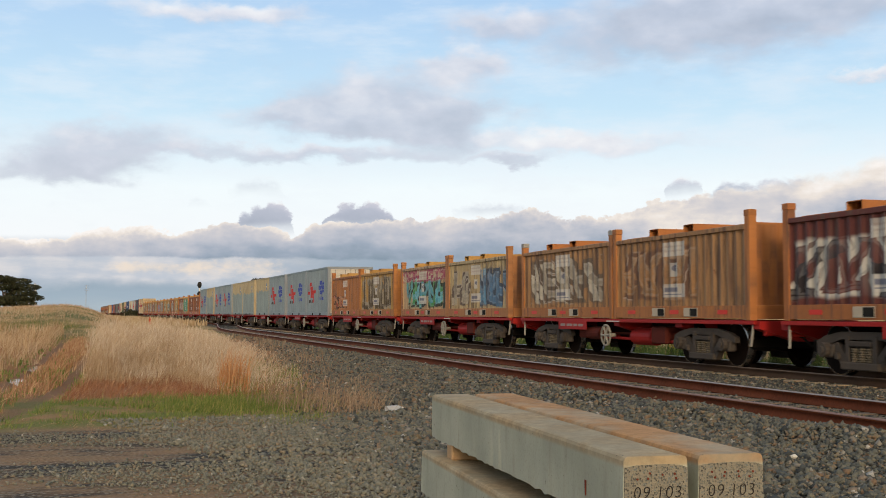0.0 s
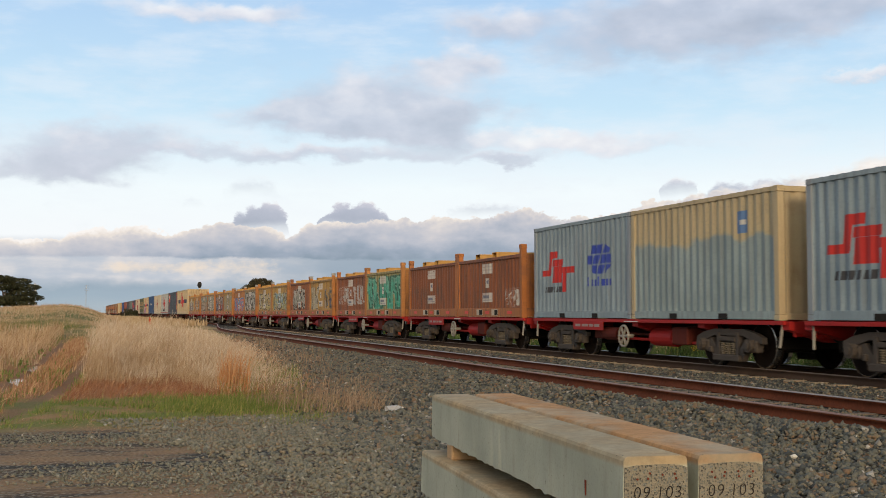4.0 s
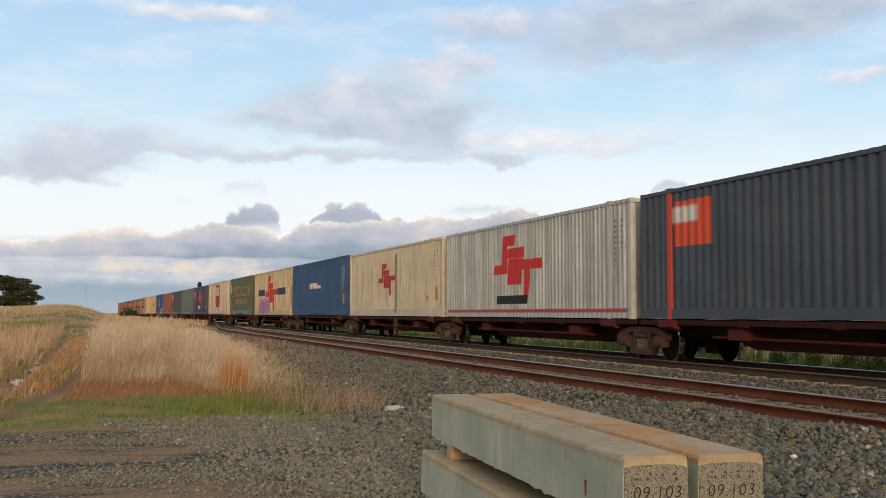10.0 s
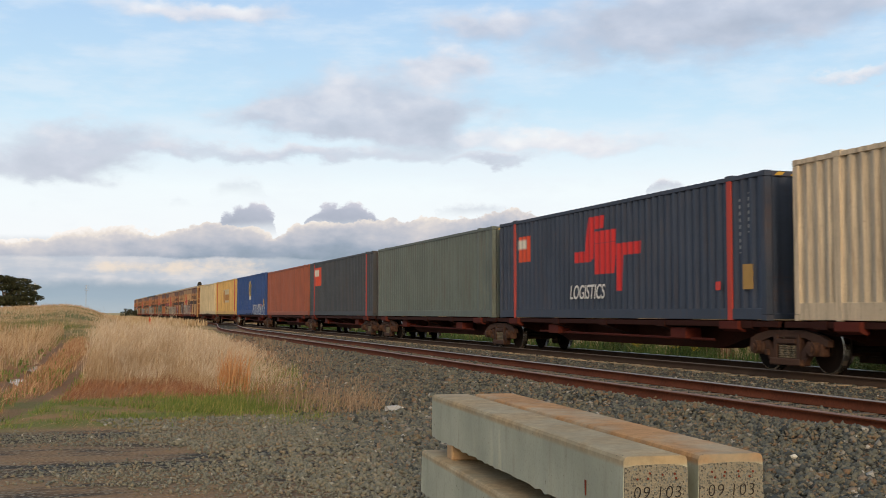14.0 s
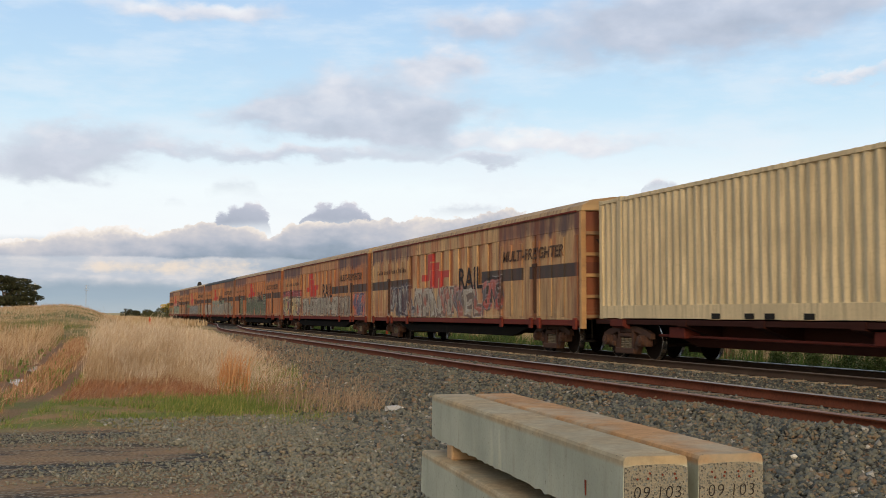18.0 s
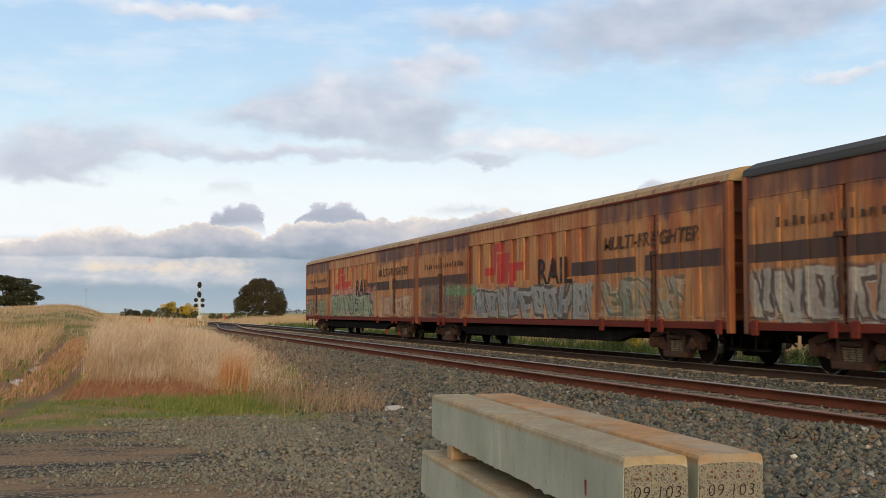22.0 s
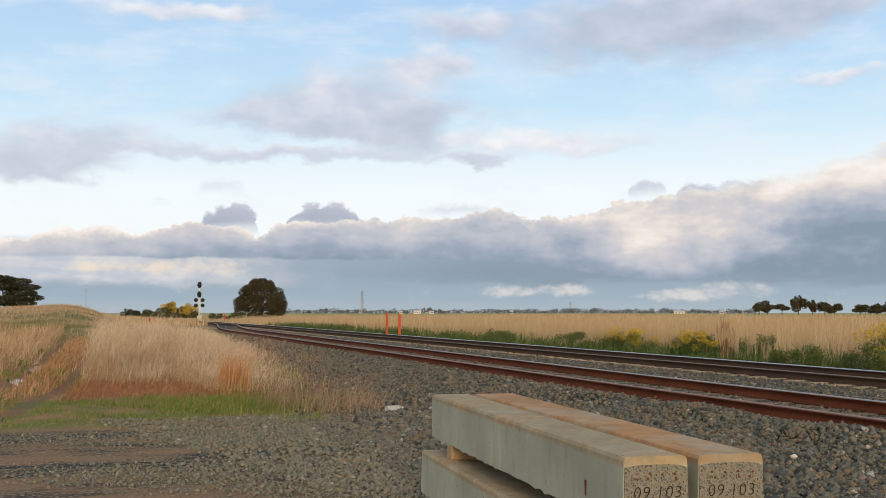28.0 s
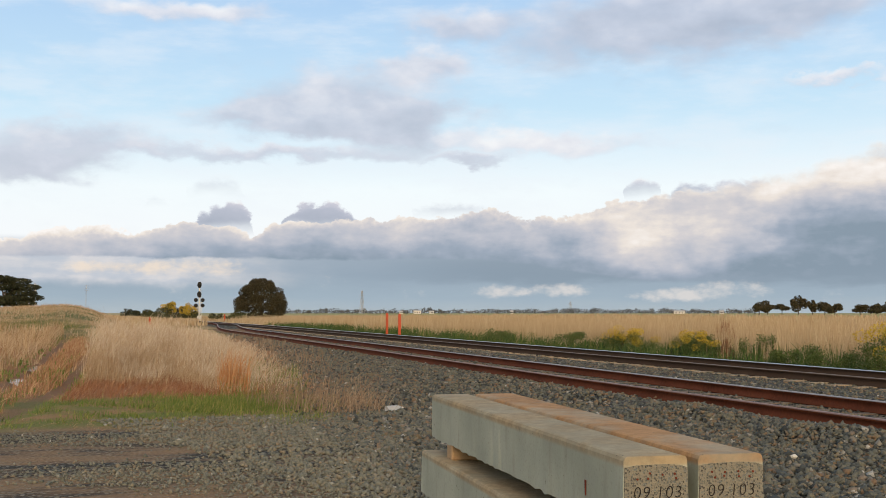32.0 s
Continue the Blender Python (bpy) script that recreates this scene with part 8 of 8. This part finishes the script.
for i, (at, h, w, fl) in enumerate((((17.9, 22.6), 1.35, 0.60, True), ((18.6, 24.6), 1.0, 0.7, False), ((19.0, 21.6), 1.5, 0.7, True), ((21.0, 32.5), 1.0, 0.5, False), ((20.4, 45.5), 0.9, 0.6, False),
                                    ((20.2, 39.0), 1.0, 0.6, True), ((20.8, 36.4), 1.1, 0.6, True), ((20.0, 52.5), 0.95, 0.7, False), ((20.6, 41.0), 1.05, 0.6, True), ((18.0, 26.5), 0.7, 0.55, False), ((20.6, 34.6), 0.95, 0.5, True))):
    weed(at, h, w, 60 + i, fl, None, "weed in yellow flower beside the ballast" if fl else "leafy green weed at the edge of the ballast")


def dead_shrub(at, h, w):
    rng = np.random.default_rng(4)
    t = empty("dead_shrub", pose(at[0], at[1], float(height(*at))))
    n = 1500
    a, r = rng.uniform(0, 2 * np.pi, n), w * np.sqrt(rng.random(n))
    x, y = r * np.cos(a), r * np.sin(a)
    hh = h * (1.05 - (r / w) * 0.75) * rng.uniform(0.75, 1.05, n)
    v, f = blades(rng, x, y, hh, np.full(n, 0.025), 0.10, np.zeros(n))
    part("twigs", np_mesh("twigs", v, f, LEAF_DEAD), None, t)
    tagged(t, "brown dead shrub in a cone shape among straw grass", "shrub")


dead_shrub((25.8, 42.1), 1.5, 0.85)
dead_shrub((20.9, 34.0), 0.9, 0.25)

# ---- signal, posts, pylons, houses ----
M_MAST = plain("white_mast_paint", (0.66, 0.64, 0.60), 0.5, 0.0, 0.15, dirt=0.2)
M_HOOD = plain("black_signal_hood", (0.012, 0.012, 0.013), 0.6, 0.0, 0.2)
M_POST = plain("faded_orange_red_post", (0.50, 0.085, 0.035), 0.7, 0.0, 0.3, 4.0)
M_LATTICE = plain("galvanised_lattice", (0.42, 0.40, 0.38), 0.6, 0.5, 0.2)
M_HOUSE = plain("white_weatherboard", (0.70, 0.66, 0.60), 0.7, 0.0, 0.15)
M_HOUSE_ROOF = plain("pale_iron_roof", (0.48, 0.46, 0.44), 0.5, 0.3, 0.2)
M_LENS = plain("dark_signal_lens", (0.03, 0.028, 0.03), 0.15)


def signal(at):
    z = float(height(*at))
    s = empty("railway_signal", pose(at[0], at[1], z, 0, 0, 0))
    bm = bmesh.new()
    rod(bm, (0, 0, -0.1), (0, 0, 6.1), 0.10, 12, 0.07)
    part("mast", bm, M_MAST, s)
    for x, zz, r in ((0, 6.0, 0.40), (-0.02, 4.5, 0.40)):
        bm = bmesh.new()
        prism(bm, [(x + r * 0.85 * math.cos(i * math.pi / 8), zz + r * 1.25 * math.sin(i * math.pi / 8)) for i in range(16)], "y", -0.22, -0.14)
        head = part("signal_head", bm, M_HOOD, s)
        for k in (-0.24, 0.0, 0.24):
            bm = bmesh.new()
            rod(bm, (x, -0.42, zz + k * 1.15), (x, -0.22, zz + k * 1.15), 0.11, 12)
            part("lamp_hood", bm, M_HOOD, head)
    for x in (-0.52, 0.52):
        bm = bmesh.new()
        rod(bm, (0, 0, 3.2), (x, 0, 3.2), 0.045, 8)
        rod(bm, (0, 0, 2.4), (x, 0, 2.4), 0.045, 8)
        part("bracket", bm, M_MAST, s)
        for zz in (3.62, 2.77):
            bm = bmesh.new()
            rod(bm, (x, -0.12, zz), (x, -0.05, zz), 0.31, 16)
            rod(bm, (x, -0.34, zz), (x, -0.12, zz), 0.13, 12)
            part("side_lamp", bm, M_HOOD, s)
    bm = bmesh.new()
    box(bm, -0.28, 0.28, 0.12, 0.5, 0.0, 1.15, 0.02)
    part("relay_box", bm, M_MAST, s)
    bm = bmesh.new()
    for x in (0.22, 0.46):
        rod(bm, (x, 0.1, 0), (x * 0.6, 0.1, 5.4), 0.02, 6)
    for i in range(16):
        rod(bm, (0.2, 0.1, 0.3 + i * 0.32), (0.4, 0.1, 0.3 + i * 0.32), 0.014, 6)
    part("ladder", bm, M_MAST, s)
    tagged(s, "white signal mast with black lamp heads and ladder", "railway signal")


signal((18.6, 183.0))


def post(at, h, w):
    z = float(height(*at))
    p = empty("marker_post", pose(at[0], at[1], z, 0, 0, -12))
    bm = bmesh.new()
    box(bm, -w / 2, w / 2, -w / 2, w / 2, -0.05, h, 0.012)
    part("post_body", bm, M_POST, p)
    bm = bmesh.new()
    prism(bm, [(-w / 2 - 0.008, h), (w / 2 + 0.008, h), (0, h + 0.05)], "y", -w / 2 - 0.008, w / 2 + 0.008)
    part("post_top", bm, M_POST, p)
    tagged(p, "faded orange-red marker post standing in grass", "marker post", "orange-red marker posts")


post((17.3, 64.6), 1.50, 0.14)
post((17.3, 61.9), 1.45, 0.15)
post((6.1, 100.0), 0.85, 0.16)
post((19.6, 159.0), 1.4, 0.20)


def pylon(at, h, w):
    p = empty("power_pylon", pose(at[0], at[1], float(height(*at)), 0, 0, 20))
    n = 7
    for name, lo, hi in (("tower_legs", 0, 1), ("bracing", 1, 0)):
        bm = bmesh.new()
        for s in ((-1, -1), (1, -1), (1, 1), (-1, 1)):
            if name == "tower_legs":
                rod(bm, (s[0] * w, s[1] * w, 0), (s[0] * w * 0.15, s[1] * w * 0.15, h), 0.22, 6)
        if name == "bracing":
            for i in range(n):
                a, b = i / n, (i + 1) / n
                ra, rb = w * (1 - 0.85 * a), w * (1 - 0.85 * b)
                for q in (-1, 1):
                    rod(bm, (-ra, q * ra, h * a), (rb, q * rb, h * b), 0.12, 5)
                    rod(bm, (ra, q * ra, h * a), (-rb, q * rb, h * b), 0.12, 5)
        part(name, bm, M_LATTICE, p)
    for zz, r in ((0.78, 1.6), (0.90, 1.1)):
        bm = bmesh.new()
        rod(bm, (-w * r, 0, h * zz), (w * r, 0, h * zz), 0.16, 6)
        part("cross_arm", bm, M_LATTICE, p)
    tagged(p, "grey lattice power pylon on the far plain", "pylon", "distant pylons")


pylon(polar(13.75, 1500), 30.0, 2.6)
pylon(polar(24.1, 2400), 24.0, 4.0)


def pole(at, h, name, label, lamps):
    p = empty(name, pose(at[0], at[1], float(height(*at))))
    bm = bmesh.new()
    rod(bm, (0, 0, 0), (0, 0, h), 0.16, 8, 0.10)
    part("pole", bm, M_LATTICE, p)
    for i in range(3):
        bm = bmesh.new()
        if lamps:
            rod(bm, (-0.3, -0.2, h * (0.6 + 0.16 * i)), (0.3, -0.2, h * (0.6 + 0.16 * i)), 0.30, 8)
        else:
            rod(bm, (-1.2, 0, h * (0.8 + 0.08 * i)), (1.2, 0, h * (0.8 + 0.08 * i)), 0.07, 6)
        part("lamp_head" if lamps else "cross_arm", bm, M_MAST if lamps else M_LATTICE, p)
    tagged(p, label, "pole")


pole(polar(0.52, 620), 14.5, "power_pole", "thin grey power pole behind the bank", False)
pole(polar(-1.78, 260), 6.2, "signal_pole", "slim signal pole behind the grassy bank", True)


def house(deg, dist, w, h):
    at = polar(deg, dist)
    o = empty("farm_house", pose(at[0], at[1], float(height(*at)), 0, 0, -deg))
    bm = bmesh.new()
    box(bm, -w / 2, w / 2, -3, 3, 0, h)
    wall = part("wall", bm, M_HOUSE, o)
    for x in (-0.3, 0.0, 0.3):
        bm = bmesh.new()
        box(bm, x * w - 0.6, x * w + 0.6, -3.05, -3.0, h * 0.3, h * 0.8)
        part("window", bm, M_LENS, wall)
    bm = bmesh.new()
    prism(bm, [(-3.4, h), (3.4, h), (0, h + 1.8)], "x", -w / 2 - 0.3, w / 2 + 0.3)
    part("roof", bm, M_HOUSE_ROOF, o)
    tagged(o, "low white farm house far across the plain", "house", "distant farm buildings")


for d, dist, w, h in ((16.5, 1550, 10, 3.4), (17.2, 1650, 7, 2.6), (15.7, 1600, 5, 2.4), (21.2, 1600, 4, 3.0), (29.4, 1500, 14, 2.6), (31.4, 1500, 5, 2.6)):
    house(d, dist, w, h)

sleepers()


# ---- what moves ----
def run_of_train(t):
    """Metres that the train has gone after t seconds; it gathers a little speed."""
    return 23.0 * t + 0.0625 * min(t, 12.0) ** 2 + 1.5 * max(0.0, t - 12.0)


def motions():
    times = [float(t) for t in range(0, 33, 2)]
    for thing, q, z in TRAIN:
        walk(thing, [(t, pose(TRACK_X, q - run_of_train(t), RAIL_Z + z)) for t in times])
    # the cloud drifts by
    walk(BACKDROP, [(t, Matrix.Translation(EYE) @ pose(0, 0, 0, 0, 0, 2.0 * (t / 32.0 - 1.0))) for t in (0.0, 8.0, 16.0, 24.0, 32.0)])


motions()
